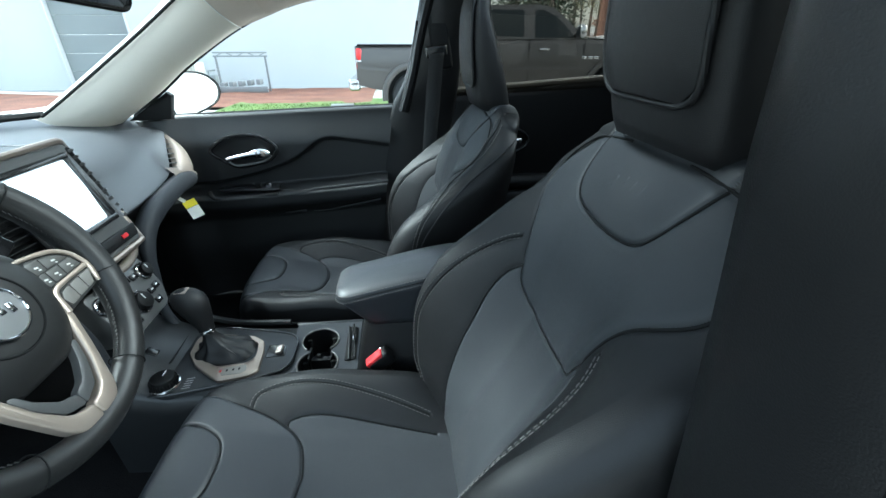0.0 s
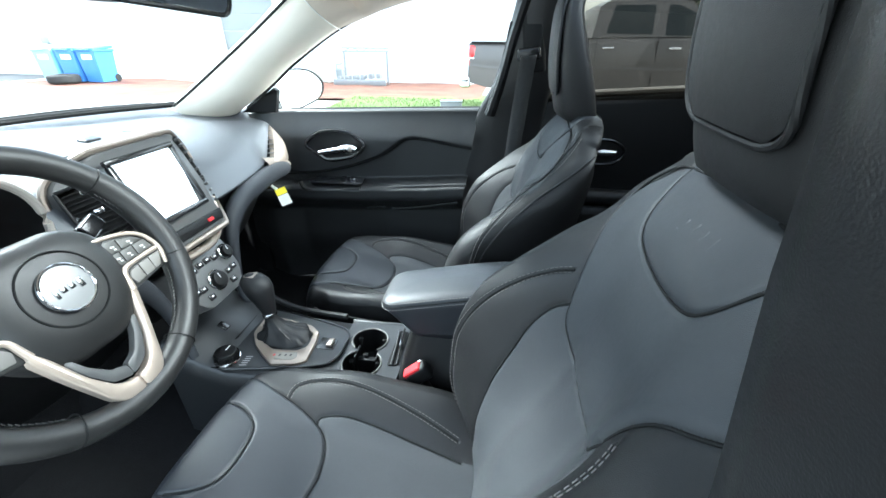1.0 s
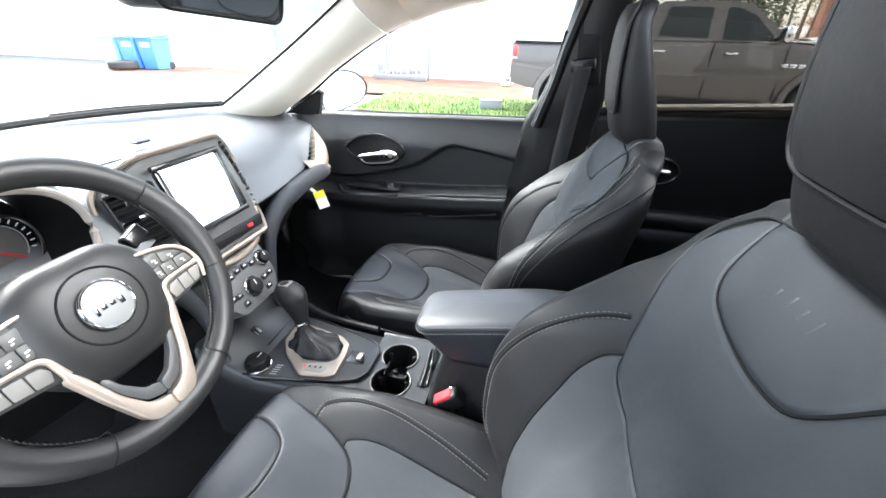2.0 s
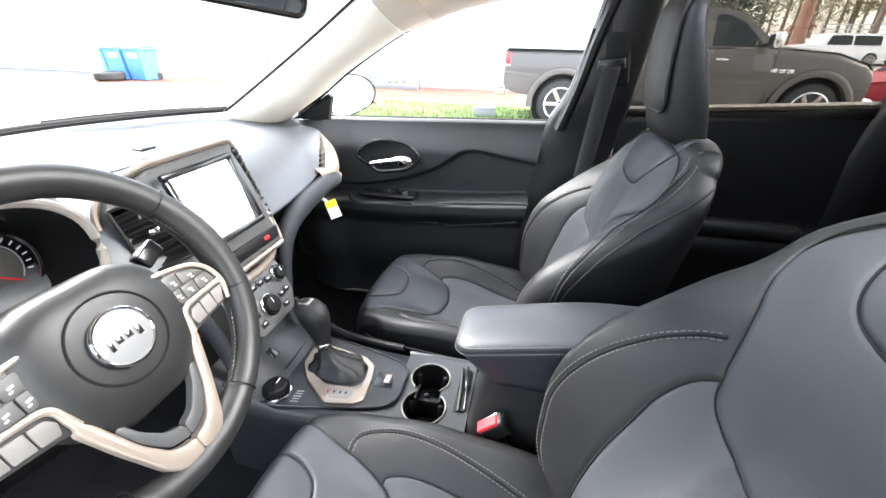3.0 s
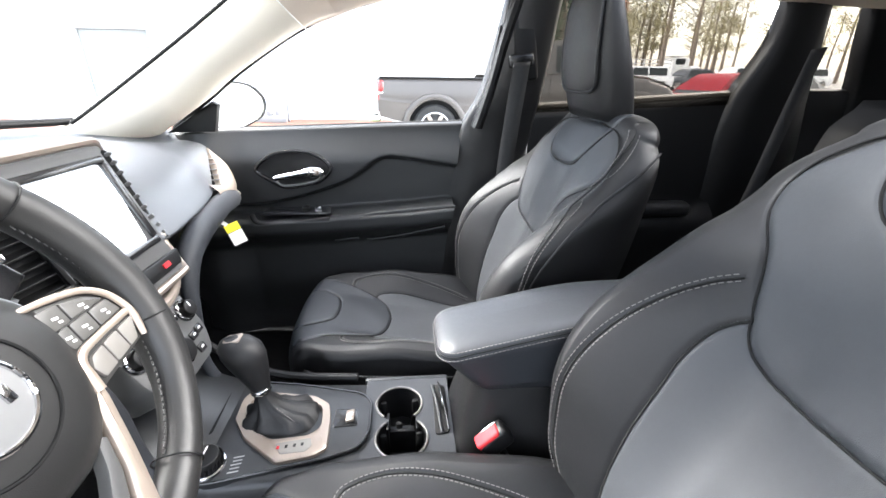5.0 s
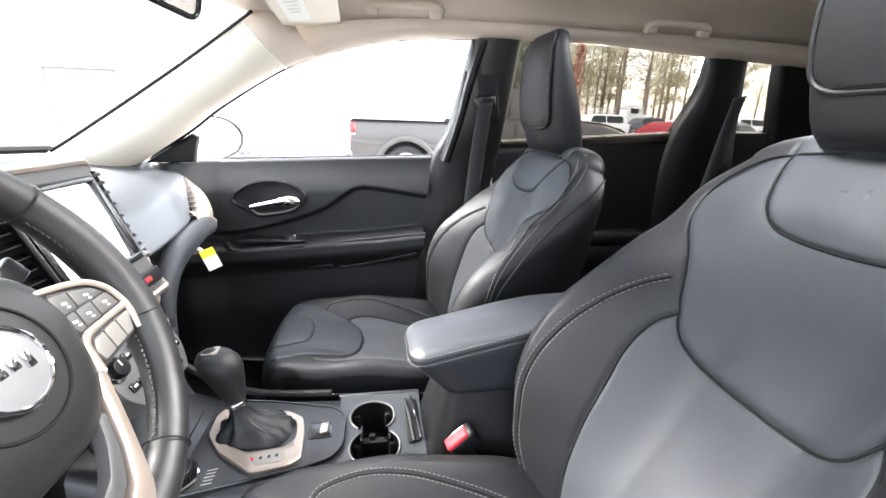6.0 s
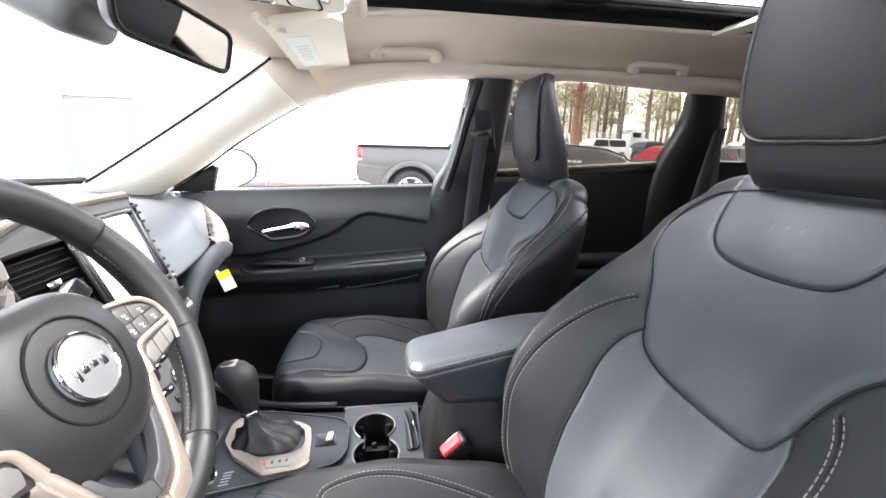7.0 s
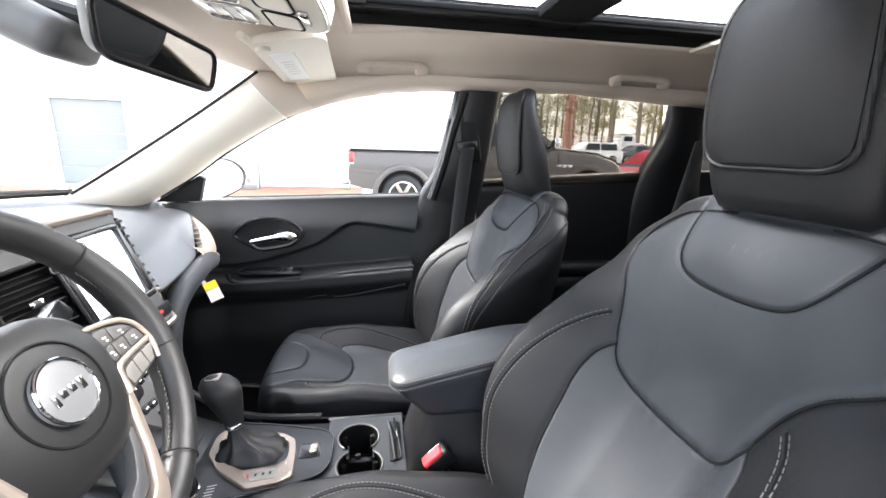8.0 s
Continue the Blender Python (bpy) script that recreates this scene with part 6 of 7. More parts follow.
    # double-stitched seam over the shoulder and a single seam behind it, down the inner flank
    for s in ([inner] if stitched else []):
        part("flank_seam", tube([on_flank(v_, w_, s, 0.0004) for v_, w_ in FLANK_SEAM[::2]], 0.0014, 6), RUBBER, seat)
        part("flank_seam", tube([on_flank(v_, w_, s, 0.0006) for v_, w_ in FLANK_LINE[::2]], 0.0022, 6), LEATHER, seat)
        stitches("flank_stitching", [offset_line(FLANK_SEAM, 0.0042), offset_line(FLANK_SEAM, -0.0042)], lambda v_, w_: on_flank(v_, w_, s, 0.0012), seat)
    # a faint raised mark on the crest panel, as plain bars
    for k, (u, hgt) in enumerate(((0.030, 0.016), (0.012, 0.012), (-0.006, 0.012), (-0.024, 0.016))):
        v_ = 0.604 - 0.006 * (k == 0)
        p, up = on_back(u, v_, -0.0003), Vector(on_back(u, v_ + 0.008) - on_back(u, v_ - 0.008)).normalized()
        out = Vector((0, 1, 0)).cross(up)
        m = Matrix.Translation(p) @ Matrix((out, (0, 1, 0), up)).transposed().to_4x4()
        part("raised_mark", box((0.0005, 0.009, hgt), m, 0.0005), LEATHER_MID, seat)

    # headrest: a wedge that leans forward, with a welted face panel
    rows, ring = [], 40
    for k, v in enumerate(np.linspace(0, 1, 22)):
        lift = 0.652 + 0.250 * v
        f = table(v, [0, 0.12, 0.4, 0.75, 0.92, 1], [0.028, 0.048, 0.086, 0.117, 0.119, 0.106])
        bk = table(v, [0, 0.12, 0.35, 0.60, 0.83, 1], [-0.066, -0.050, -0.012, 0.036, 0.079, 0.086])
        half = table(v, [0, 0.10, 0.4, 0.75, 0.92, 1], [0.092, 0.107, 0.114, 0.104, 0.084, 0.054])
        row = []
        for j in range(ring):
            a = 2 * math.pi * j / ring
            c, s = math.cos(a), math.sin(a)
            pu = math.copysign(abs(c) ** 0.55, c) * half
            t = math.copysign(abs(s) ** 0.55, s)
            pw = (f + bk) / 2 + t * (f - bk) / 2 + (0.008 * (1 - (pu / 0.118) ** 2) * (t > 0.3))
            row.append(base + np.array([0, pu, 0]) + BACK_UP * lift + BACK_OUT * pw)
        rows.append(row + [row[0]])
    rest = loft("headrest", rows, LEATHER, seat, "black leather headrest", caps=True)

    def on_head(u, v):
        f = table(v, [0, 0.12, 0.4, 0.75, 0.92, 1], [0.028, 0.048, 0.086, 0.117, 0.119, 0.106])
        return base + np.array([0, u, 0]) + BACK_UP * (0.652 + 0.250 * v) + BACK_OUT * (float(f) + 0.008 * (1 - (u / 0.118) ** 2) - 0.0005)

    lo = spline([(0.062, 0.94), (0.080, 0.88), (0.092, 0.62), (0.094, 0.32), (0.088, 0.21), (0.066, 0.165), (0.03, 0.158), (0, 0.158)], 6)
    welt = [on_head(u, v) for u, v in list(lo) + [(-a, b) for a, b in lo[::-1][1:]]]
    part("welt", tube(welt, 0.0035, 8), LEATHER, rest)
    pad = []
    for v in np.linspace(0.17, 0.925, 16):
        half = float(np.interp(v, lo[::-1, 1], lo[::-1, 0])) - 0.004
        pad.append([on_head(u, v) + BACK_OUT * (0.0015 + 0.006 * (1 - abs(u / half) ** 4)) for u in np.linspace(-half, half, 17)])
    loft("face_panel", pad, LEATHER, rest)
    for s in (-1, 1):
        foot = base + np.array([0, 0.06 * s, 0]) + BACK_UP * 0.63 - BACK_OUT * 0.02
        part("headrest_post", tube([foot, foot + BACK_UP * 0.06], 0.006, 12), CHROME, seat)

    # cushion
    def on_cush(u, g, lift=0.0):
        h = float(cushion_field(np.array([[u]]), np.array([[g]]))[0, 0]) + lift
        return np.array([front + g, yc + u, cush_z + h])

    ny, ng = 240, 230
    gs = np.concatenate([np.full(9, CUSH_FRONT), np.linspace(CUSH_FRONT, 0.56, ng)])
    tuck = np.concatenate([np.linspace(100, 10, 9), np.zeros(ng)])
    grid = np.zeros((len(gs), ny + 2 * side, 3))
    kinds = np.zeros(grid.shape[:2], int)
    for i, (g, ph) in enumerate(zip(gs, tuck)):
        half = float(table(g, [0, 0.06, 0.12, 0.3, 0.5, 0.6], [0.180, 0.194, 0.206, 0.212, 0.210, 0.204]))
        r = 0.028
        s = np.linspace(-1, 1, ny) * (half - r)
        h = cushion_field(s[None], np.full((1, ny), g))[0]
        low = -0.115
        ang = np.linspace(0, 90, side + 1)[1:]
        eu = half - r + r * np.sin(np.radians(ang))
        ew = h[-1] - (1 - np.cos(np.radians(ang))) * np.where(ang < 89, r, h[-1] - low)
        us, hs = np.concatenate([-eu[::-1], s, eu]), np.concatenate([ew[::-1], h, ew])
        x = front + g
        if ph:
            hs = hs - (1 - math.cos(radians(min(ph, 90)))) * (hs - low) * (0.55 if ph < 95 else 1.0)
            x = front + g - 0.040 * math.sin(radians(min(ph, 90))) + 0.012 * (ph > 95)
        x = x + 0.045 * (np.abs(us) / 0.21) ** 3 * (1 - smooth(CUSH_FRONT, CUSH_FRONT + 0.1, np.array(g)))
        grid[i] = np.stack([np.broadcast_to(x, us.shape), yc + us, cush_z + hs], 1)
        a, gg = np.abs(us), np.full(us.shape, g)
        k = np.where(inside(us, gg + 1e-4, whole(CUSH_YOKE)), 1, 0)
        k = np.where(inside(us, gg + 1e-4, whole(CUSH_PLATE)), 2, k)
        ins = np.interp(g, CUSH_INSERT[:, 1], CUSH_INSERT[:, 0])
        k = np.where((k == 0) & (a < ins) & (g > 0.17), 3, k)
        st = np.interp(g, CUSH_STITCH[:, 1], CUSH_STITCH[:, 0])
        k = np.where((k == 0) & (a > st), 4, k)
        # darker vinyl on the cushion's leather edges, put there to take out their glare
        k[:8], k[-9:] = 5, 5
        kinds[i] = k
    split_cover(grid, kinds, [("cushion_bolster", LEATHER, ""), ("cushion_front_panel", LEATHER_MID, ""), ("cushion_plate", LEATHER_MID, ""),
                              ("cushion_insert", LEATHER_SOFT, ""), ("cushion_side", LEATHER, ""), ("cushion_dulled_edge", VINYL_AND_SHADE, "")], seat)
    both = [offset_line(CUSH_STITCH, d) for d in (-0.0042, 0.0042)]
    stitches("cushion_stitching", both + [flip(r) for r in both], lambda u, g: on_cush(u, g, 0.0009), seat)
    for line in (CUSH_YOKE, CUSH_PLATE[6:], CUSH_INSERT, CUSH_STITCH):
        for turn in (1, -1):
            part("seam", tube([on_cush(turn * u_, max(g_, 0.0), 0.0010) for u_, g_ in line[::2] if g_ > CUSH_FRONT], 0.0017, 6), RUBBER, seat)
    # piping round the cushion's lower edge
    hem = [(front + 0.45, yc - 0.213), (front + 0.25, yc - 0.214), (front + 0.13, yc - 0.209), (front + 0.075, yc - 0.196), (front + 0.034, yc - 0.150), (front + 0.014, yc - 0.08), (front + 0.012, yc)]
    hem = spline(hem, 6)
    hem = list(hem) + [(x, 2 * yc - y) for x, y in hem[::-1][1:]]
    hem_z = lambda x: cush_z - 0.036 - 0.06 * max(0.0, x - front - 0.1)
    part("hem", tube([(x, y, hem_z(x)) for x, y in hem], 0.0035, 8), LEATHER, seat)
    bm = bmesh.new()
    for (xa, ya), (xb, yb) in zip(hem[:-1], hem[1:]):
        for q_ in np.arange(0.0, 1, 0.0068 / max(math.hypot(xb - xa, yb - ya), 0.001)):
            bmesh.ops.create_cube(bm, size=1, matrix=pose(xa + (xb - xa) * q_, yc + ((ya + (yb - ya) * q_) - yc) * 1.012, hem_z(xa) + 0.004, 0, 0, math.degrees(math.atan2(yb - ya, xb - xa))) @ Matrix.Diagonal((0.0046, 0.0012, 0.0012, 1)))
    tagged(part("hem_stitching", bm, THREAD, seat), kind="stuff")
    # plinth, valance and rails
    part("plinth", box((0.44, 0.38, 0.16), pose(front + 0.30, yc, cush_z - 0.175), 0.03, 3), PLASTIC, seat, "hard black plastic seat base")
    for s in (-1, 1):
        part("side_valance", box((0.44, 0.03, 0.10), pose(front + 0.30, yc + 0.205 * s, cush_z - 0.14), 0.014, 3), PLASTIC, seat)
        part("seat_rail", box((0.52, 0.04, 0.05), pose(front + 0.26, yc + 0.19 * s, 0.405), 0.006), PLASTIC, seat)
        part("hinge_cover", drum(0.055, 0.05, 0.03, pose(base[0] + 0.02, yc + 0.236 * s, cush_z - 0.07, 90 * s), 28, 0.008), PLASTIC, seat)
    return seat


front_seat("driver_seat", "black leather driver's bucket seat with grey stitching and headrest", (0.088, 0.457, 0.62), -0.435, 0.735, 1, False, 0.026)
front_seat("passenger_seat", "black leather front passenger bucket seat with grey double stitching", (0.006, 1.153, 0.573), -0.490, 0.705, -1, True)

# ---- outside ----
def blotched(name, c0, c1, size, fine, rough=0.9, bump=0.3):
    """Ground colours that wander at two scales."""
    m, n, l, b = shader(name)
    co = n.new("ShaderNodeTexCoord")
    a, c, mul, mix, bp = n.new("ShaderNodeTexNoise"), n.new("ShaderNodeTexNoise"), n.new("ShaderNodeMath"), n.new("ShaderNodeMix"), n.new("ShaderNodeBump")
    a.inputs["Scale"].default_value, c.inputs["Scale"].default_value = 1 / size, 1 / fine
    a.inputs["Detail"].default_value = 6
    mix.data_type = "RGBA"
    mix.inputs[6].default_value, mix.inputs[7].default_value = (*c0, 1), (*c1, 1)
    mul.operation = "MULTIPLY"
    for t in (a, c):
        l.new(co.outputs["Object"], t.inputs["Vector"])
    l.new(a.outputs["Fac"], mul.inputs[0])
    l.new(c.outputs["Fac"], mul.inputs[1])
    gain = n.new("ShaderNodeMapRange")
    gain.inputs["From Min"].default_value, gain.inputs["From Max"].default_value = 0.12, 0.40
    l.new(mul.outputs[0], gain.inputs["Value"])
    l.new(gain.outputs[0], mix.inputs["Factor"])
    l.new(mix.outputs[2], b.inputs["Base Color"])
    l.new(c.outputs["Fac"], bp.inputs["Height"])
    bp.inputs["Strength"].default_value = bump
    l.new(bp.outputs[0], b.inputs["Normal"])
    b.inputs["Roughness"].default_value = rough
    return m


GROUND = blotched("pale_concrete_ground", (0.25, 0.245, 0.24), (0.38, 0.375, 0.365), 2.5, 0.04)
ASPHALT = blotched("grey_asphalt", (0.06, 0.06, 0.065), (0.11, 0.11, 0.11), 2.0, 0.02)
MULCH = blotched("red_brown_bark", (0.075, 0.026, 0.016), (0.17, 0.07, 0.042), 0.5, 0.03, bump=1.0)
LAWN = blotched("green_grass", (0.045, 0.085, 0.014), (0.10, 0.15, 0.03), 0.6, 0.03, bump=1.0)
WALL = surface("white_painted_wall", (0.57, 0.58, 0.585), 0.8, grain=0.2, grain_size=0.01, tone=0.04, tone_size=1.5)
SIDING = surface("blue_grey_metal_siding", (0.50, 0.57, 0.60), 0.5, tone=0.08, tone_size=0.6)
SHUTTER = surface("pale_grey_garage_door", (0.25, 0.27, 0.268), 0.6, tone=0.05, tone_size=0.8)
KERB = blotched("pale_kerb_concrete", (0.42, 0.41, 0.38), (0.58, 0.57, 0.53), 0.8, 0.02)
CREAM = surface("cream_metal", (0.62, 0.62, 0.56), 0.5)
STEEL = surface("white_painted_steel", (0.20, 0.205, 0.21), 0.45)
BLUE = surface("blue_plastic", (0.07, 0.21, 0.55), 0.45, tone=0.1)
SKYBLUE = surface("light_blue_plastic", (0.25, 0.55, 0.72), 0.45, tone=0.1)
TYRE = surface("tyre_rubber", (0.02, 0.02, 0.02), 0.85, grain=0.4, grain_size=0.01)
TRUCK = surface("granite_grey_metallic_paint", (0.072, 0.065, 0.060), 0.34, metal=0.2, coat=0.25, rough_var=0.04, tone=0.06, tone_size=0.8)
TRUCK_RED = surface("red_car_paint", (0.20, 0.010, 0.018), 0.5, metal=0.0, coat=0.0, spec=0.15, rough_var=0.04)
CAR_WHITE = surface("white_car_paint", (0.72, 0.73, 0.74), 0.3, coat=0.5)
CAR_DARK = surface("dark_car_paint", (0.03, 0.035, 0.045), 0.3, coat=0.5)
LAMP_RED = surface("red_lamp_lens", (0.55, 0.02, 0.02), 0.2, coat=0.5)
LAMP_CLEAR = surface("clear_lamp_lens", (0.7, 0.7, 0.68), 0.15, coat=0.5)
AMBER = surface("amber_lamp_lens", (0.75, 0.30, 0.02), 0.2)
BARK = surface("grey_brown_bark", (0.22, 0.18, 0.15), 0.95, grain=1.0, grain_size=0.03, tone=0.35, tone_size=0.3)
BARK_RED = surface("rust_brown_bark", (0.26, 0.14, 0.10), 0.95, grain=1.0, grain_size=0.03, tone=0.4, tone_size=0.3)
LEAF = surface("spring_leaf", (0.28, 0.255, 0.13), 0.8, tone=0.4, tone_size=1.2)
NEEDLE = surface("dark_fir_needles", (0.030, 0.050, 0.028), 0.85, tone=0.4, tone_size=0.8)
RUST = surface("rust_brown_foliage", (0.30, 0.15, 0.10), 0.9, tone=0.4, tone_size=0.5)

# the yard: one sheet to the horizon that rises gently beyond the parked cars
gx = np.concatenate([[-400, -120, -60], np.linspace(-40, 60, 26), [90, 150, 400]])
gy = np.concatenate([[-400, -100, -40], np.linspace(-20, 70, 24), [100, 160, 400]])


def land(x, y):
    return float(0.9 * smooth(16, 42, y) * smooth(4, 14, x) + 3.0 * smooth(45, 110, y))


structure(loft("ground", [[(x, y, land(x, y)) for y in gy] for x in gx], GROUND), "pale worn concrete yard", "ground")
structure(part("road", box((30, 4.2, 0.02), pose(-30, 14.0, 0.004), 0.0), ASPHALT), "grey asphalt drive along the building", "road")
lawn_rows = [[(x, y, 0.03 + 0.04 * math.sin(math.pi * (y - 7.6) / 3.4) + 0.012 * noise.noise((x, y, 0))) for y in np.linspace(7.6, 11.0, 20)] for x in np.linspace(-3.6, 6.0, 40)]
structure(loft("lawn", lawn_rows, LAWN), "strip of short green grass", "lawn")
bm = bmesh.new()
rnd = random.Random(4)
for k in range(5200):
    x, y = rnd.uniform(-3.5, 2.6), rnd.uniform(7.65, 9.8)
    a, h = rnd.uniform(0, 6.3), rnd.uniform(0.03, 0.09)
    c, s_ = math.cos(a) * 0.012, math.sin(a) * 0.012
    bm.faces.new([bm.verts.new(p) for p in ((x - c, y - s_, 0.03), (x + c, y + s_, 0.03), (x + rnd.uniform(-0.03, 0.03), y + rnd.uniform(-0.03, 0.03), 0.04 + h))])
tagged(part("grass", bm, LAWN, None, "", False), "short green grass blades on the strip", "grass", kind="stuff")
bed_rows = [[(x, y, 0.05 + 0.03 * noise.noise((x * 1.5, y * 1.5, 3))) for y in np.linspace(9.6, 13.4, 24)] for x in np.linspace(-8.2, -0.6, 40)]
structure(loft("planting_bed", bed_rows, MULCH), "bed of red-brown bark mulch", "planting bed")
island = [(-13.6, 10.0), (-9.4, 8.25), (-7.3, 8.0), (-6.6, 9.0), (-7.4, 11.2), (-11.0, 12.4), (-13.4, 11.4)]
structure(part("planting_island", slab(rounded(island, 0.6), 0.12, pose(0, 0, 0.15)), MULCH), "kerbed island of red-brown bark mulch", "planting bed")
edge = rounded(island, 0.7, 6)
structure(part("kerb", tube([(x, y, 0.08) for x, y in edge], 0.11, 8, True, power=0.6), KERB), "pale concrete kerb round the island", "kerb")

# added low dark block, out of view, holds back light on the driver's side
LIGHT_BLOCK = blotched("dark_light_block", (0.030, 0.030, 0.032), (0.060, 0.060, 0.062), 1.2, 0.05)
structure(part("light_block_south", box((14, 0.3, 1.0), pose(0, -2.2, 0.5)), LIGHT_BLOCK), "unseen low dark block that holds back light beside the car", "wall")

# the white building
building = thing("building", "long white painted industrial building with metal siding above", "building", (-14, 14.2, 0))
x0, x1 = -40.0, 1.2
for a, b, z0_, z1_ in ((x0, -9.42, 0, 3.42), (-7.46, x1, 0, 3.42), (-9.42, -7.46, 2.42, 3.42)):
    part("wall", box((b - a, 0.3, z1_ - z0_), pose((a + b) / 2, 14.2, (z0_ + z1_) / 2)), WALL, building, "white painted wall")
part("end_wall", box((0.3, 12, 3.42), pose(x1 - 0.15, 20.35, 1.71)), WALL, building)
part("ledge", box((x1 - x0, 0.16, 0.12), pose((x0 + x1) / 2, 13.99, 3.45), 0.02), WALL, building, "white ledge")
for k in range(60):
    part("siding_panel", box((0.66, 0.05, 2.3), pose(-38.5 + 0.67 * k, 14.02, 4.66), 0.012, 1), SIDING, building)
part("roof", box((x1 - x0 + 0.6, 12.6, 0.15), pose((x0 + x1) / 2, 20.1, 5.9)), SIDING, building)
gd = part("garage_door", box((1.96, 0.06, 0.02), pose(-8.44, 14.16, 0.01)), SHUTTER, building, "closed pale grey garage door")
for k in range(5):
    part("door_section", box((1.95, 0.05, 0.474), pose(-8.44, 14.17, 0.02 + 0.24 + 0.48 * k), 0.010, 1), SHUTTER, gd)
for sx in (-9.44, -7.44):
    part("door_jamb", box((0.05, 0.10, 2.44), pose(sx, 14.03, 1.22), 0.008), WALL, gd)

# louvred cabinet and the white steel rack beside it
unit = thing("louvred_cabinet", "cream metal louvred cabinet by the wall", "cabinet", (-5.75, 13.2, 0))
part("case", box((0.62, 0.5, 0.74), pose(-5.75, 13.3, 0.40), 0.02), CREAM, unit)
for k in range(7):
    part("louvre", box((0.05, 0.05, 0.68), pose(-6.00 + 0.083 * k, 13.03, 0.41), 0.012, 1), CREAM, unit)
part("plinth", box((0.7, 0.55, 0.04), pose(-5.75, 13.3, 0.06)), KERB, unit)
meter = thing("gas_meter", "grey meter with pipes by the wall", "meter", (-5.15, 13.2, 0))
part("body", box((0.22, 0.2, 0.26), pose(-5.12, 13.15, 0.32), 0.04, 3), SHUTTER, meter)
part("pipe", tube([(-5.22, 13.15, 0.04), (-5.22, 13.15, 0.55), (-5.22, 13.6, 0.55)], 0.025, 8), SHUTTER, meter)
rack = thing("steel_rack", "low white steel rack of beams and posts", "rack", (-4.2, 13, 0))
for z in (0.93, 1.02):
    part("beam", box((1.42, 0.05, 0.04), pose(-4.2, 12.9, z), 0.006), SHUTTER, rack)
for k in range(5):
    part("lattice", box((0.24, 0.02, 0.02), pose(-4.75 + 0.28 * k, 12.9, 0.975, 0, 24 if k % 2 else -24, 0)), SHUTTER, rack)
for x in (-4.85, -3.55):
    part("post", box((0.05, 0.05, 0.95), pose(x, 12.9, 0.475), 0.006), STEEL, rack)
for k in range(6):
    part("block", box((0.12, 0.3, 0.14), pose(-4.95 + 0.24 * k, 12.7, 0.20 + 0.02 * k), 0.02), STEEL, rack)
part("skirt", box((1.6, 0.08, 0.16), pose(-4.3, 12.5, 0.12), 0.02), STEEL, rack)
block = thing("white_box", "small white box lying on the grass", "box", (-1.05, 8.5, 0.05))
part("box", box((0.42, 0.22, 0.15), pose(-1.05, 8.5, 0.13, 0, 0, 6), 0.02), STEEL, block)
part("box_lid", box((0.44, 0.24, 0.03), pose(-1.05, 8.5, 0.21, 0, 0, 6), 0.008), STEEL, block)

# bins, old tyre and post on the island


def bin_at(x, y, mat, label):
    b = thing("wheelie_bin", label, "bin", (x, y, 0.15), "bins on the island")
    rows_ = [[(x + sx * w, y + sy * w * 1.05, 0.17 + z) for sx, sy in ((-1, -1), (1, -1), (1, 1), (-1, 1), (-1, -1))] for w, z in ((0.24, 0.0), (0.29, 0.80))]
    ob = loft("body", rows_, mat, b)
    for p in ob.data.polygons:
        p.use_smooth = False
    part("rim", box((0.64, 0.66, 0.05), pose(x, y, 0.96), 0.015), mat, b)
    part("lid", box((0.62, 0.66, 0.07), pose(x, y, 1.02, 4, 0, 0), 0.03, 3), mat, b)
    part("label_panel", box((0.30, 0.01, 0.12), pose(x + 0.02, y - 0.305, 0.80)), PAPER, b)
    part("handle", tube([(x - 0.2, y - 0.36, 0.98), (x + 0.2, y - 0.36, 0.98)], 0.016, 8), mat, b)
    for s_ in (-1, 1):
        part("wheel", drum(0.10, 0.10, 0.05, pose(x + 0.24 * s_, y + 0.25, 0.25, 0, 90, 0), 20, 0.01), TYRE, b)
    return b


bin_at(-12.55, 10.9, SKYBLUE, "light blue plastic wheelie bin with a lid")
bin_at(-11.90, 10.95, BLUE, "dark blue plastic wheelie bin with a lid")
bin_at(-11.30, 11.0, BLUE, "dark blue plastic wheelie bin with a lid")
old = thing("old_tyre", "old grey tyre lying before the bins", "tyre", (-11.85, 10.35, 0.15))
part("tread", tube([(-11.85 + 0.26 * math.cos(a), 10.35 + 0.26 * math.sin(a), 0.28) for a in np.linspace(0, 2 * math.pi, 32, endpoint=False)], 0.11, 12, True, flat=1.0, power=0.7), TYRE, old)
stand = thing("grey_post", "short grey post with a box on top", "post", (-13.1, 11.4, 0.1))
part("pole", tube([(-13.1, 11.4, 0.1), (-13.1, 11.4, 1.15)], 0.04, 8), SHUTTER, stand)
part("post_box", box((0.3, 0.2, 0.22), pose(-13.1, 11.4, 1.22), 0.03), SHUTTER, stand)


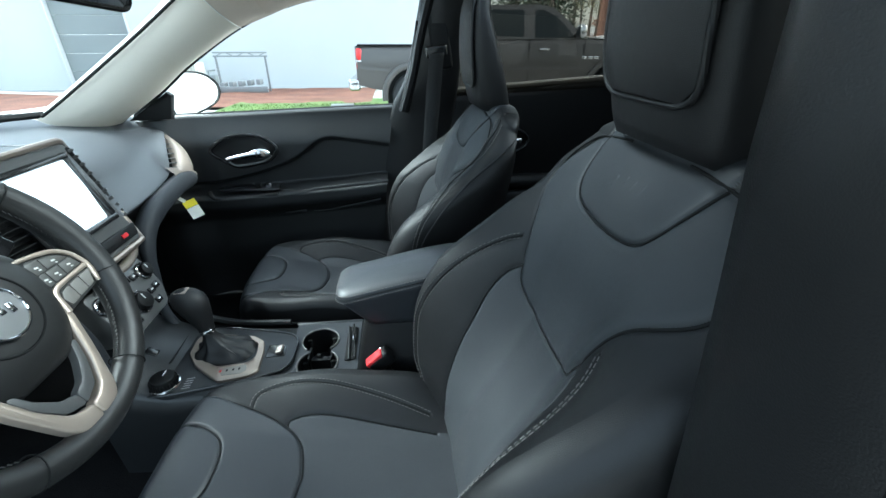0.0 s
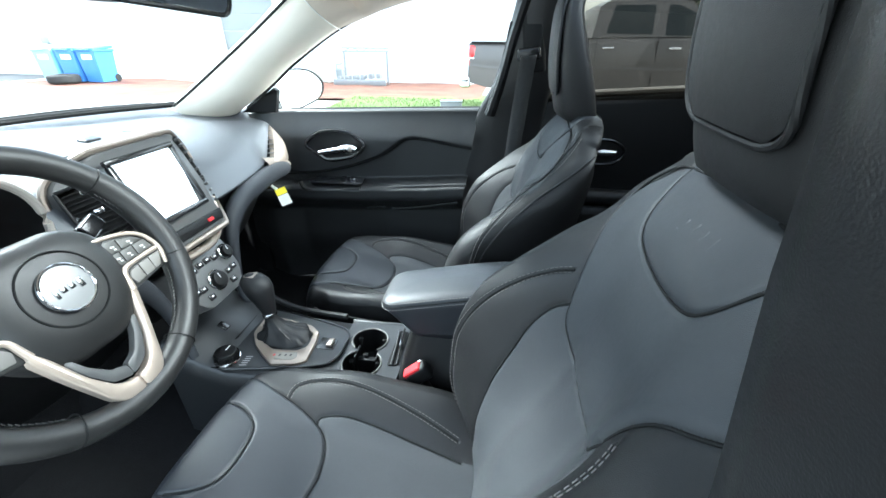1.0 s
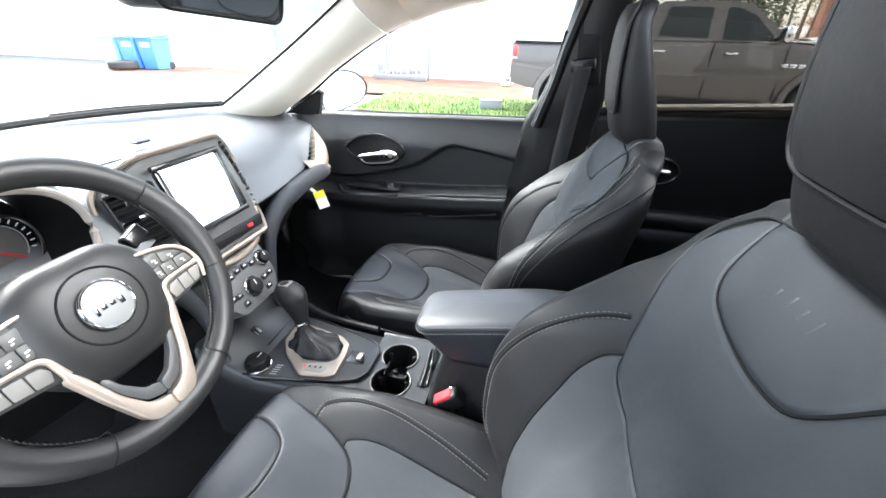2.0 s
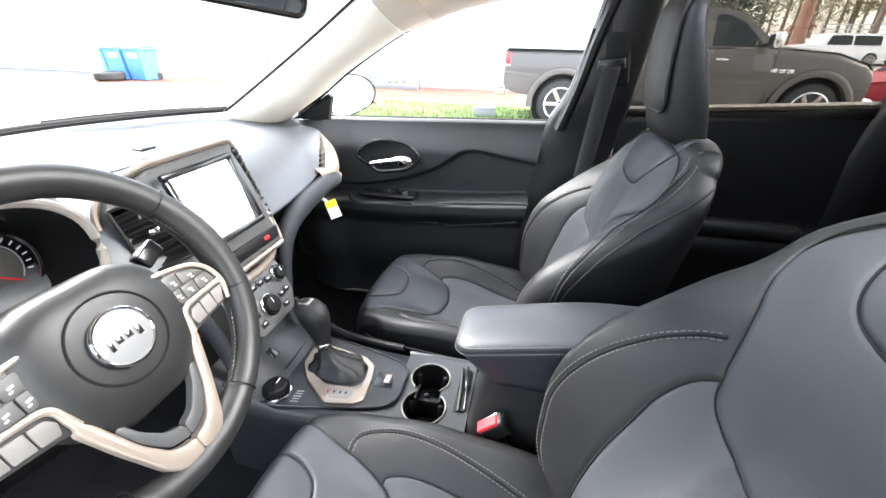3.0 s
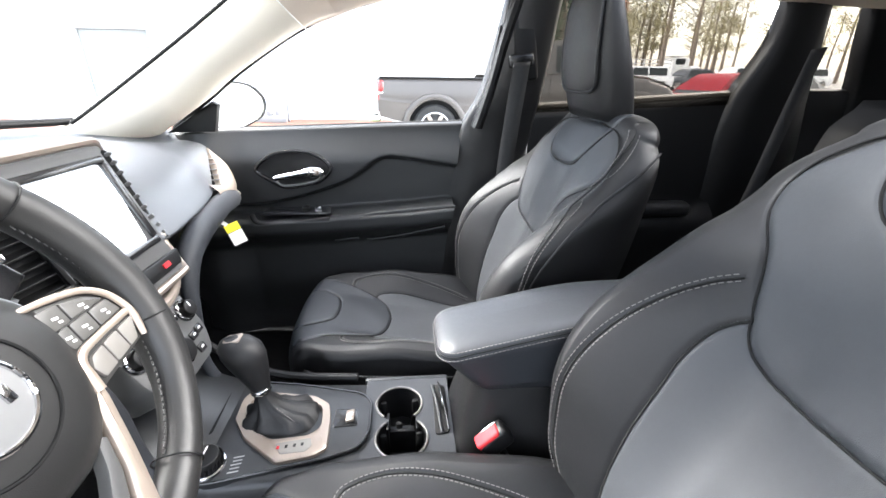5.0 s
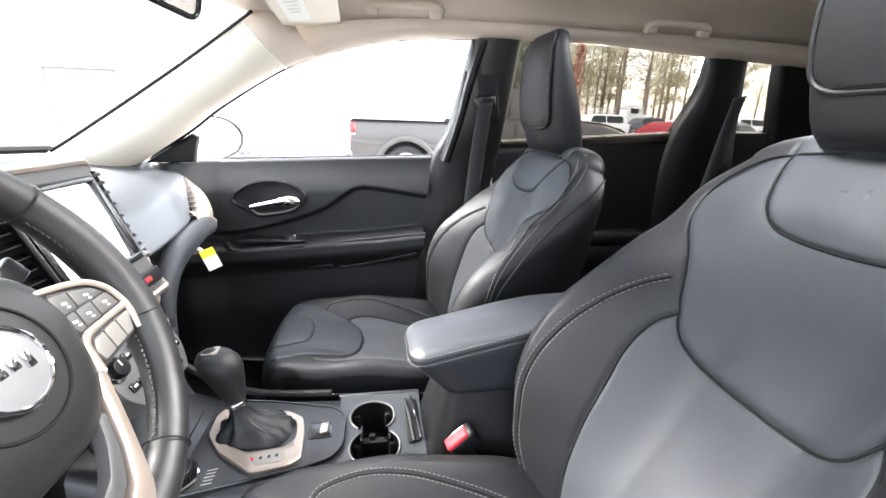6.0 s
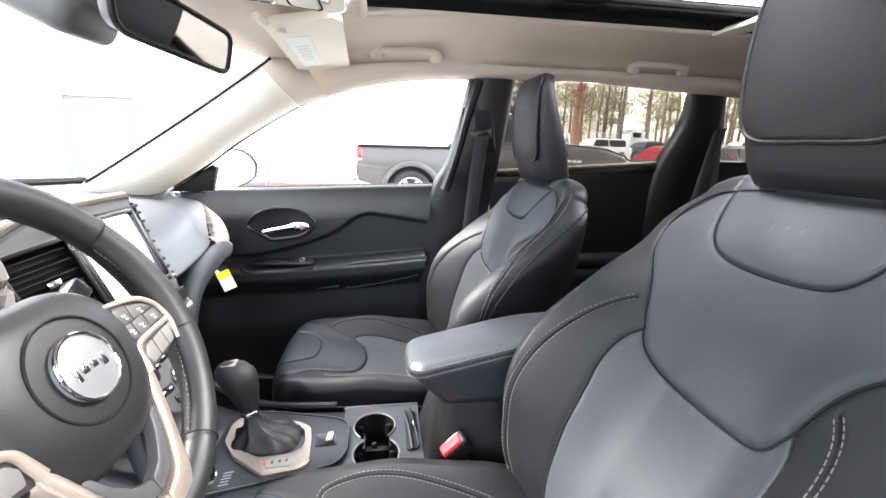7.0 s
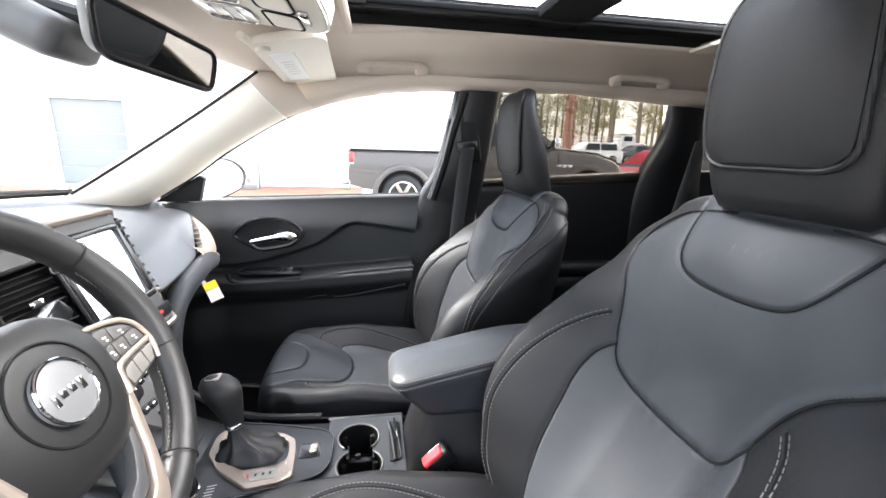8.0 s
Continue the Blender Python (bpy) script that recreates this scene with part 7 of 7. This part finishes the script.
# ---- vehicles ----
def road_wheel(parent, x, y, z, r, w, face_y=-1, spokes=6):
    wh = part("wheel", drum(r * 0.72, r * 0.72, w * 0.9, pose(x, y, z, 90), 36, 0.01), TYRE, parent)
    ang_ = np.linspace(0, 2 * math.pi, 40, endpoint=False)
    part("tyre", tube([(x + (r - 0.09) * math.cos(a), y, z + (r - 0.09) * math.sin(a)) for a in ang_], 0.095, 12, True, up=(0, 1, 0), flat=w / 0.19, power=0.6), TYRE, wh)
    fy = y + face_y * w * 0.48
    part("rim", tube([(x + r * 0.66 * math.cos(a), fy, z + r * 0.66 * math.sin(a)) for a in ang_], 0.018, 8, True, up=(0, 1, 0)), CHROME, wh, "bright alloy rim")
    for k in range(spokes):
        a = 2 * math.pi * k / spokes
        part("spoke", box((r * 0.56, 0.03, r * 0.17), pose(x + r * 0.36 * math.cos(a), fy, z + r * 0.36 * math.sin(a), 0, -math.degrees(a), 0), 0.02, 2), SILVER, wh)
    part("hub_cap", drum(r * 0.17, r * 0.15, 0.03, pose(x, fy + face_y * 0.01, z, 90), 24, 0.006), CHROME, wh)
    return wh


def car_side(name, top, bottom, arches, x0, x1, y, bulge, mat, parent, n=(150, 44)):
    """A body side as a curved sheet from bottom(x) to top(x), with round wheel openings."""
    xs_ = np.linspace(x0, x1, n[0])
    g = []
    for q in np.linspace(0, 1, n[1]):
        g.append([(x, y + bulge * (2 * q - 1.0) ** 2 + 0.02 * (q > 0.93) * (q - 0.93) / 0.07 - 0.006 * math.exp(-((q - 0.45) / 0.03) ** 2), bottom(x) + (top(x) - bottom(x)) * q) for x in xs_])
    v, f = sheet(g)
    keep_f = []
    for qd in f:
        c = v[list(qd)].mean(0)
        if all(math.hypot(c[0] - ax, c[2] - az) > ar for ax, az, ar in arches):
            keep_f.append(qd)
    return raw(name, v, keep_f, mat, parent)


truck = thing("pickup_truck", "dark granite grey crew cab pickup truck with chrome trim", "pickup truck", (2.0, 8.9, 0.05))
TY, TW = 7.9, 2.0
top_t = lambda x: float(np.interp(x, [-0.66, 1.28, 1.34, 3.3, 3.45, 4.2, 4.62, 4.72], [1.24, 1.24, 1.33, 1.35, 1.345, 1.29, 1.16, 1.06]))
bot_t = lambda x: float(np.interp(x, [-0.66, -0.4, 0.3, 4.0, 4.72], [0.62, 0.55, 0.45, 0.45, 0.60]))
RA, FA = (0.32, 0.42, 0.50), (4.02, 0.50, 0.50)
skin = car_side("body_side", top_t, bot_t, (RA, FA), -0.66, 4.72, TY, 0.05, TRUCK, truck)
car_side("far_side", top_t, bot_t, (RA, FA), -0.66, 4.72, TY + TW, -0.05, TRUCK, truck, (60, 16))
hood_rows = [[(x, y, top_t(x) + 0.07 * (1 - ((y - TY - TW / 2) / (TW / 2)) ** 2) ** 0.5) for y in np.linspace(TY + 0.06, TY + TW - 0.06, 13)] for x in np.linspace(3.25, 4.72, 16)]
loft("hood", hood_rows, TRUCK, truck, "grey engine hood")
bed_rows = [[(x, y, 1.15 if TY + 0.15 < y < TY + TW - 0.15 else 1.245) for y in np.linspace(TY + 0.06, TY + TW - 0.06, 21)] for x in np.linspace(-0.66, 1.34, 4)]
loft("bed", bed_rows, PLASTIC, truck, "black lined bed")
part("bed_rail", box((1.95, 0.10, 0.03), pose(0.33, TY + 0.08, 1.255), 0.012), PLASTIC, truck)
part("tailgate", box((0.06, TW - 0.2, 0.62), pose(-0.66, TY + TW / 2, 0.93), 0.02), TRUCK, truck)
part("nose", box((0.12, TW - 0.2, 0.50), pose(4.70, TY + TW / 2, 0.85), 0.05, 3), TRUCK, truck)
part("grille", box((0.06, 1.1, 0.34), pose(4.78, TY + TW / 2, 0.88), 0.04, 3), CHROME, truck, "chrome grille")
part("front_bumper", box((0.24, TW - 0.06, 0.20), pose(4.76, TY + TW / 2, 0.60), 0.06, 4), CHROME, truck, "chrome front bumper")
part("rear_bumper", box((0.20, TW - 0.06, 0.20), pose(-0.74, TY + TW / 2, 0.62), 0.05, 4), CHROME, truck, "chrome rear bumper")
part("tail_lamp", box((0.10, 0.14, 0.34), pose(-0.62, TY + 0.075, 1.035), 0.03, 3), LAMP_RED, truck, "tall red tail lamp")
part("reverse_lens", box((0.104, 0.144, 0.07), pose(-0.62, TY + 0.075, 1.00), 0.02), LAMP_CLEAR, truck)
part("headlamp", box((0.26, 0.12, 0.20), pose(4.56, TY + 0.09, 1.00, 0, 6, 8), 0.05, 3), LAMP_CLEAR, truck, "clear headlamp")
part("turn_lens", box((0.05, 0.126, 0.14), pose(4.46, TY + 0.085, 0.98, 0, 6, 8), 0.02), AMBER, truck, "amber marker lens")
for (ax, az, ar) in (RA, FA):
    part("arch_liner", drum(ar * 0.99, ar * 0.99, 0.5, pose(ax, TY + 0.34, az, 90), 40), RUBBER, truck)
    arc = [(ax + (ar + 0.03) * math.cos(a), TY - 0.005, az + (ar + 0.03) * math.sin(a)) for a in np.linspace(-0.12, math.pi + 0.12, 30)]
    part("arch_flare", tube(arc, 0.055, 10, up=(0, 1, 0), flat=0.8, power=0.8), TRUCK, truck, "broad grey wheel arch flare")
road_wheel(truck, 0.32, TY + 0.10, 0.42, 0.40, 0.26)
road_wheel(truck, 4.02, TY + 0.10, 0.50, 0.40, 0.26)
# cab: pillars, roof and panes
cab_base = [(1.34, 1.33), (1.42, 1.78), (1.58, 1.87), (2.55, 1.885), (2.80, 1.84), (3.42, 1.36)]
cab_rows = []
for q in np.linspace(0, 1, 13):
    w = 2 * q - 1
    cab_rows.append([(x + 0.03 * (1 - w * w) * (i in (3, 4, 5)), TY + TW / 2 + w * (TW / 2 - 0.05 - 0.13 * (z - 1.33) / 0.55), z + 0.02 * (1 - w * w) * (z > 1.7)) for i, (x, z) in enumerate(cab_base)])
loft("cab", cab_rows, TRUCK, truck, "grey cab")
side_pts = [(x, TY + 0.05 + 0.13 * (z - 1.33) / 0.55 + 0.0, z) for x, z in cab_base]
bm = bmesh.new()
bm.faces.new([bm.verts.new(p) for p in side_pts])
part("cab_side", bm, TRUCK, truck)


def truck_pane(pts, name="window", mat=DARK_GLASS, out=0.006):
    bm_ = bmesh.new()
    lo_ = [bm_.verts.new((x, TY + 0.05 + 0.13 * (z - 1.33) / 0.55 - out, z)) for x, z in rounded(pts, 0.03)]
    bm_.faces.new(lo_)
    ret = bmesh.ops.extrude_face_region(bm_, geom=bm_.faces[:])
    bmesh.ops.translate(bm_, vec=(0, 0.02, 0), verts=[g_ for g_ in ret["geom"] if isinstance(g_, bmesh.types.BMVert)])
    return part(name, bm_, mat, truck)


truck_pane([(1.56, 1.40), (2.27, 1.385), (2.27, 1.80), (1.66, 1.80)])
truck_pane([(2.47, 1.37), (3.22, 1.37), (2.86, 1.70), (2.62, 1.80), (2.47, 1.80)])
for x in (1.60, 2.63):
    h = part("door_handle", box((0.18, 0.03, 0.035), pose(x, TY - 0.035, 1.185), 0.012, 3), CHROME, truck, "chrome door handle")
for x in (1.42, 2.37, 3.38):
    part("door_seam", box((0.010, 0.008, 0.80), pose(x, TY + 0.006, 0.93)), RUBBER, truck)
part("side_step", tube([(1.2, TY - 0.03, 0.44), (3.3, TY - 0.03, 0.44)], 0.05, 10), RUBBER, truck)
part("mirror_arm", box((0.08, 0.16, 0.05), pose(3.20, TY - 0.04, 1.40), 0.02), PLASTIC, truck)
part("mirror_shell", box((0.12, 0.24, 0.22), pose(3.20, TY - 0.20, 1.46), 0.05, 3), CHROME, truck, "chrome mirror shell")
for k, (w, x) in enumerate(((0.11, 3.46), (0.11, 3.58), (0.11, 3.70))):
    part("badge_mark", box((w * 0.8, 0.012, 0.055), pose(3.40 + 0.115 * k, TY + 0.010, 1.045), 0.004), CHROME, truck, "plain chrome badge bar")
    part("badge_mark", box((w * 0.8, 0.012, 0.05), pose(3.40 + 0.115 * k, TY + 0.010, 0.975), 0.004), CHROME, truck)
part("badge_mark", box((0.20, 0.012, 0.03), pose(3.83, TY + 0.012, 1.02), 0.003), LAMP_RED, truck)
part("steering_wheel", tube([(2.85 + 0.03 * math.sin(a), TY + 0.45 + 0.18 * math.cos(a), 1.40 + 0.18 * math.sin(a)) for a in np.linspace(0, 6.28, 24, endpoint=False)], 0.016, 8, True, up=(1, 0, 0)), PLASTIC, truck)


def parked_car(name, label, m, mat, length=4.4, high=1.45, suv=False):
    """A car along its own x axis, nose towards -x, with body, cabin, panes, lamps and wheels."""
    c = thing(name, label, "car", (0, 0, 0))
    L = length / 2
    hi = high
    belt_ = 0.62 * hi
    bt = lambda x: float(np.interp(x, [-L, -L + 0.1, -L + 0.9, L - 0.5, L], [0.55 * hi, belt_ - 0.10, belt_, belt_ + 0.02, belt_ - (0.0 if suv else 0.08)]))
    bb = lambda x: float(np.interp(x, [-L, -L + 0.3, L - 0.3, L], [0.32, 0.22, 0.22, 0.34]))
    ar = 0.36
    axs = (-L + 0.85, L - 0.85)
    for y, bg in ((-0.9, 0.06), (0.9, -0.06)):
        car_side("body_side", bt, bb, [(a, 0.33, ar) for a in axs], -L, L, y, bg, mat, c, (70, 18))
    loft("deck", [[(x, y, bt(x) + 0.06 * (1 - (y / 0.88) ** 2)) for y in np.linspace(-0.86, 0.86, 9)] for x in np.linspace(-L, L, 24)], mat, c)
    for s_ in (-1, 1):
        part("end_panel", box((0.10, 1.70, 0.36), pose(s_ * (L - 0.04), 0, 0.55), 0.04, 3), mat, c)
    rf = (-L + 1.35, -L + 2.0, L - (0.55 if suv else 1.15), L - (0.15 if suv else 0.35))
    prof = [(rf[0], belt_), (rf[1], hi - 0.03), ((rf[1] + rf[2]) / 2, hi), (rf[2], hi - 0.05), (rf[3], belt_)]
    loft("cabin", [[(x, w * (0.82 - 0.20 * (z - belt_) / (hi - belt_)), z) for x, z in spline(prof, 5)] for w in np.linspace(-1, 1, 9)], mat, c)
    for s_ in (-1, 1):
        bm_ = bmesh.new()
        bm_.faces.new([bm_.verts.new((x, s_ * (0.82 - 0.20 * (z - belt_) / (hi - belt_)), z)) for x, z in spline(prof, 5)])
        part("cabin_side", bm_, mat, c)
        for a, b in ((0.10, 0.47), (0.50, 0.90)):
            xa, xb = rf[0] + (rf[3] - rf[0]) * a, rf[0] + (rf[3] - rf[0]) * b
            zt = hi - 0.10
            pts = [(xa, belt_ + 0.04), (xb, belt_ + 0.04), (min(xb, rf[2] + 0.05), zt), (max(xa, rf[1] - 0.05), zt)]
            part("window", merge(slab([(x, z) for x, z in rounded(pts, 0.05)], 0.02, Matrix.Translation((0, s_ * 0.80, 0)) @ Matrix(((1, 0, 0, 0), (0, -0.27 * s_, s_ * 1.0, 0.02 * s_ + 0.27 * s_ * belt_), (0, 1, 0, 0), (0, 0, 0, 1))))), DARK_GLASS, c)
        part("head_lamp", box((0.16, 0.30, 0.13), pose(-L + 0.08, s_ * 0.66, 0.66 * belt_ / 0.9 + 0.05), 0.04, 3), LAMP_CLEAR, c)
        part("tail_lamp", box((0.12, 0.30, 0.14), pose(L - 0.05, s_ * 0.68, belt_ - 0.12), 0.03, 3), LAMP_RED, c)
        for a in axs:
            road_wheel(c, a, s_ * 0.80, 0.33, 0.33, 0.20, s_, 5)
    part("windscreen", loft_pane(rf[0] + 0.06, belt_ + 0.05, rf[1] - 0.03, hi - 0.07), DARK_GLASS, c)
    c.matrix_basis = m
    return c


def loft_pane(xa, za, xb, zb):
    bm_ = bmesh.new()
    bm_.faces.new([bm_.verts.new(p) for p in ((xa - 0.02, -0.74, za), (xa - 0.02, 0.74, za), (xb - 0.03, 0.62, zb), (xb - 0.03, -0.62, zb))])
    ret = bmesh.ops.extrude_face_region(bm_, geom=bm_.faces[:])
    bmesh.ops.translate(bm_, vec=(0.02, 0, -0.01), verts=[g_ for g_ in ret["geom"] if isinstance(g_, bmesh.types.BMVert)])
    return bm_


parked_car("parked_car", "dark red coupe parked beyond the truck", pose(8.2, 11.4, 0.02, 0, 0, 8), TRUCK_RED, 4.5, 1.42)
white = parked_car("parked_car", "white estate car parked in a far row", pose(15.9, 30.5, land(15.9, 30.5), 0, 0, 4), CAR_WHITE, 4.9, 1.62, True)
tagged(white, group="cars in the far row")
for x, y in ((25.4, 33.0), (31.5, 34.0)):
    copy_thing(white, pose(x, y, land(x, y), 0, 0, 4))
dark = parked_car("parked_car", "dark car parked in a far row", pose(20.6, 31.6, land(20.6, 31.6), 0, 0, 5), CAR_DARK, 4.6, 1.48)
tagged(dark, group="cars in the far row")
copy_thing(dark, pose(13.0, 15.5, 0.1, 0, 0, 12))
lorry = thing("flatbed_lorry", "white flatbed lorry with rails parked far off", "lorry", (22, 40, land(22, 40)))
lz = land(22, 40)
part("cab", box((1.6, 2.0, 1.6), pose(24.6, 40, lz + 1.5), 0.15, 4), CAR_WHITE, lorry)
part("cab_window", box((0.9, 2.04, 0.5), pose(24.5, 40, lz + 1.95), 0.05), DARK_GLASS, lorry)
part("hood", box((1.3, 1.8, 0.9), pose(25.9, 40, lz + 1.15), 0.15, 4), CAR_WHITE, lorry)
part("flatbed", box((4.6, 2.2, 0.3), pose(21.4, 40, lz + 1.0), 0.03), CAR_WHITE, lorry)
for z in (1.45, 1.75, 2.05):
    part("rail", box((4.5, 0.05, 0.08), pose(21.4, 38.9, lz + z)), CAR_WHITE, lorry)
for k in range(6):
    part("stake", box((0.07, 0.07, 1.0), pose(19.3 + 0.85 * k, 38.9, lz + 1.6)), CAR_WHITE, lorry)
part("roof_rack", box((1.7, 1.9, 0.06), pose(24.4, 40, lz + 2.42)), CAR_WHITE, lorry)
for x in (20.2, 25.6):
    road_wheel(lorry, x, 39.0, lz + 0.45, 0.45, 0.28)


# ---- trees ----
def limb(bm_, p0, p1, r0, r1, seg=7):
    d = Vector(p1) - Vector(p0)
    s = d.orthogonal().normalized()
    t_ = d.cross(s).normalized()
    a = [bm_.verts.new(Vector(p0) + (s * math.cos(k * 6.2832 / seg) + t_ * math.sin(k * 6.2832 / seg)) * r0) for k in range(seg)]
    b = [bm_.verts.new(Vector(p1) + (s * math.cos(k * 6.2832 / seg) + t_ * math.sin(k * 6.2832 / seg)) * r1) for k in range(seg)]
    for k in range(seg):
        bm_.faces.new((a[k], a[(k + 1) % seg], b[(k + 1) % seg], b[k]))


def leaf_cloud(points, size, rnd_, per=1):
    v, f = [], []
    for p in points:
        for _ in range(per):
            q = Vector(p) + Vector((rnd_.gauss(0, 1), rnd_.gauss(0, 1), rnd_.gauss(0, 1))) * size * 0.9
            a = Vector((rnd_.gauss(0, 1), rnd_.gauss(0, 1), rnd_.gauss(0, 1))).normalized() * size * rnd_.uniform(0.5, 1.2)
            b = a.orthogonal().normalized() * size * rnd_.uniform(0.25, 0.6)
            k = len(v)
            v += [q - a, q + b, q + a, q - b]
            f.append((k, k + 1, k + 2, k + 3))
    return v, f


def tree(name, label, height, seed, mat_leaf, bark, spread, leaf=0.13, n=2600, firs=False, trunk_r=0.22, bare=0.3):
    rnd_ = random.Random(seed)
    t = thing(name, label, "tree", (0, 0, 0), "trees behind the yard")
    bm_ = bmesh.new()
    pts = [Vector((0.15 * math.sin(k * 0.9 + seed) * k / 8, 0.15 * math.cos(k * 1.3 + seed) * k / 8, height * k / 8)) for k in range(9)]
    for k in range(8):
        limb(bm_, pts[k], pts[k + 1], trunk_r * (1 - k / 8.6), trunk_r * (1 - (k + 1) / 8.6))
    tips = []
    for k in range(46 if firs else 30):
        h = rnd_.uniform(bare, 0.98)
        at = pts[min(7, int(h * 8))].lerp(pts[min(8, int(h * 8) + 1)], h * 8 - int(h * 8))
        a = rnd_.uniform(0, 6.28)
        reach = spread * ((1.02 - h) if firs else (0.45 + 0.55 * math.sin(math.pi * min(1, h)))) * rnd_.uniform(0.6, 1.1)
        end = at + Vector((math.cos(a) * reach, math.sin(a) * reach, reach * (-0.25 if firs else rnd_.uniform(0.25, 0.9))))
        limb(bm_, at, end, trunk_r * 0.28 * (1.1 - h), 0.012, 5)
        for q in np.linspace(0.25, 1, 5):
            tips.append(at.lerp(end, q))
        for _ in range(3):
            b0 = at.lerp(end, rnd_.uniform(0.3, 0.9))
            b1 = b0 + Vector((rnd_.gauss(0, 1), rnd_.gauss(0, 1), rnd_.gauss(0.2, 0.6))) * reach * 0.25
            limb(bm_, b0, b1, 0.014, 0.005, 4)
            tips.append(b1)
    part("trunk", bm_, bark, t, "", True, 80)
    cloud = [rnd_.choice(tips) + Vector((rnd_.gauss(0, 1), rnd_.gauss(0, 1), rnd_.gauss(0, 0.6))) * 0.16 * spread for _ in range(n)]
    v, f = leaf_cloud(cloud, leaf, rnd_)
    tagged(raw("crown", v, f, mat_leaf, t, "", False), kind="stuff")
    return t


rnd = random.Random(11)
kinds_ = [tree("tree", "tall sparse tree with yellow-green spring leaves", 12, 3, LEAF, BARK, 3.0, 0.11, 3600, bare=0.22, trunk_r=0.2),
          tree("tree", "tall slender tree with thin yellow-green leaves", 14, 8, LEAF, BARK, 2.4, 0.10, 3000, bare=0.25, trunk_r=0.24),
          tree("tree", "dark green fir with drooping boughs", 12, 5, NEEDLE, BARK, 3.4, 0.16, 4200, True, 0.26, 0.08),
          tree("tree", "rust-brown ivy-clad tree trunk with thin boughs", 10, 9, RUST, BARK_RED, 0.7, 0.12, 3000, True, 0.42, 0.05)]
kinds_[0].matrix_basis = pose(24, 50, land(24, 50))
kinds_[1].matrix_basis = pose(30, 52, land(30, 52))
kinds_[2].matrix_basis = pose(12.2, 36, land(12.2, 36))
kinds_[3].matrix_basis = pose(14.6, 31.5, land(14.6, 31.5))
copy_thing(kinds_[2], pose(10.2, 39, land(10.2, 39), 0, 0, 70))
copy_thing(kinds_[2], pose(15.5, 46, land(15.5, 46), 0, 0, 130))
for k in range(34):
    x, y = rnd.uniform(17, 74), rnd.uniform(46, 76)
    copy_thing(kinds_[k % 2], pose(x, y, land(x, y), 0, 0, rnd.uniform(0, 360)))
for k in range(16):
    x, y = rnd.uniform(52, 92), rnd.uniform(10, 44)
    copy_thing(kinds_[k % 2], pose(x, y, land(x, y), 0, 0, rnd.uniform(0, 360)))
for x, y in ((21.5, 37), (27.5, 42), (33, 38), (39, 44), (46, 40)):
    copy_thing(kinds_[1], pose(x, y, land(x, y), 0, 0, 40 * x))
lamp_post = thing("street_lamp", "tall grey street lamp with a curved arm", "street lamp", (16.6, 34, land(16.6, 34)))
part("pole", tube([(15.9, 34, 0.3), (15.9, 34, 7.0)], 0.09, 10), SHUTTER, lamp_post)
part("arm", tube(spline([(15.9, 34, 6.9), (15.5, 34, 7.4), (14.4, 34, 7.5)], 5), 0.05, 8), SHUTTER, lamp_post)
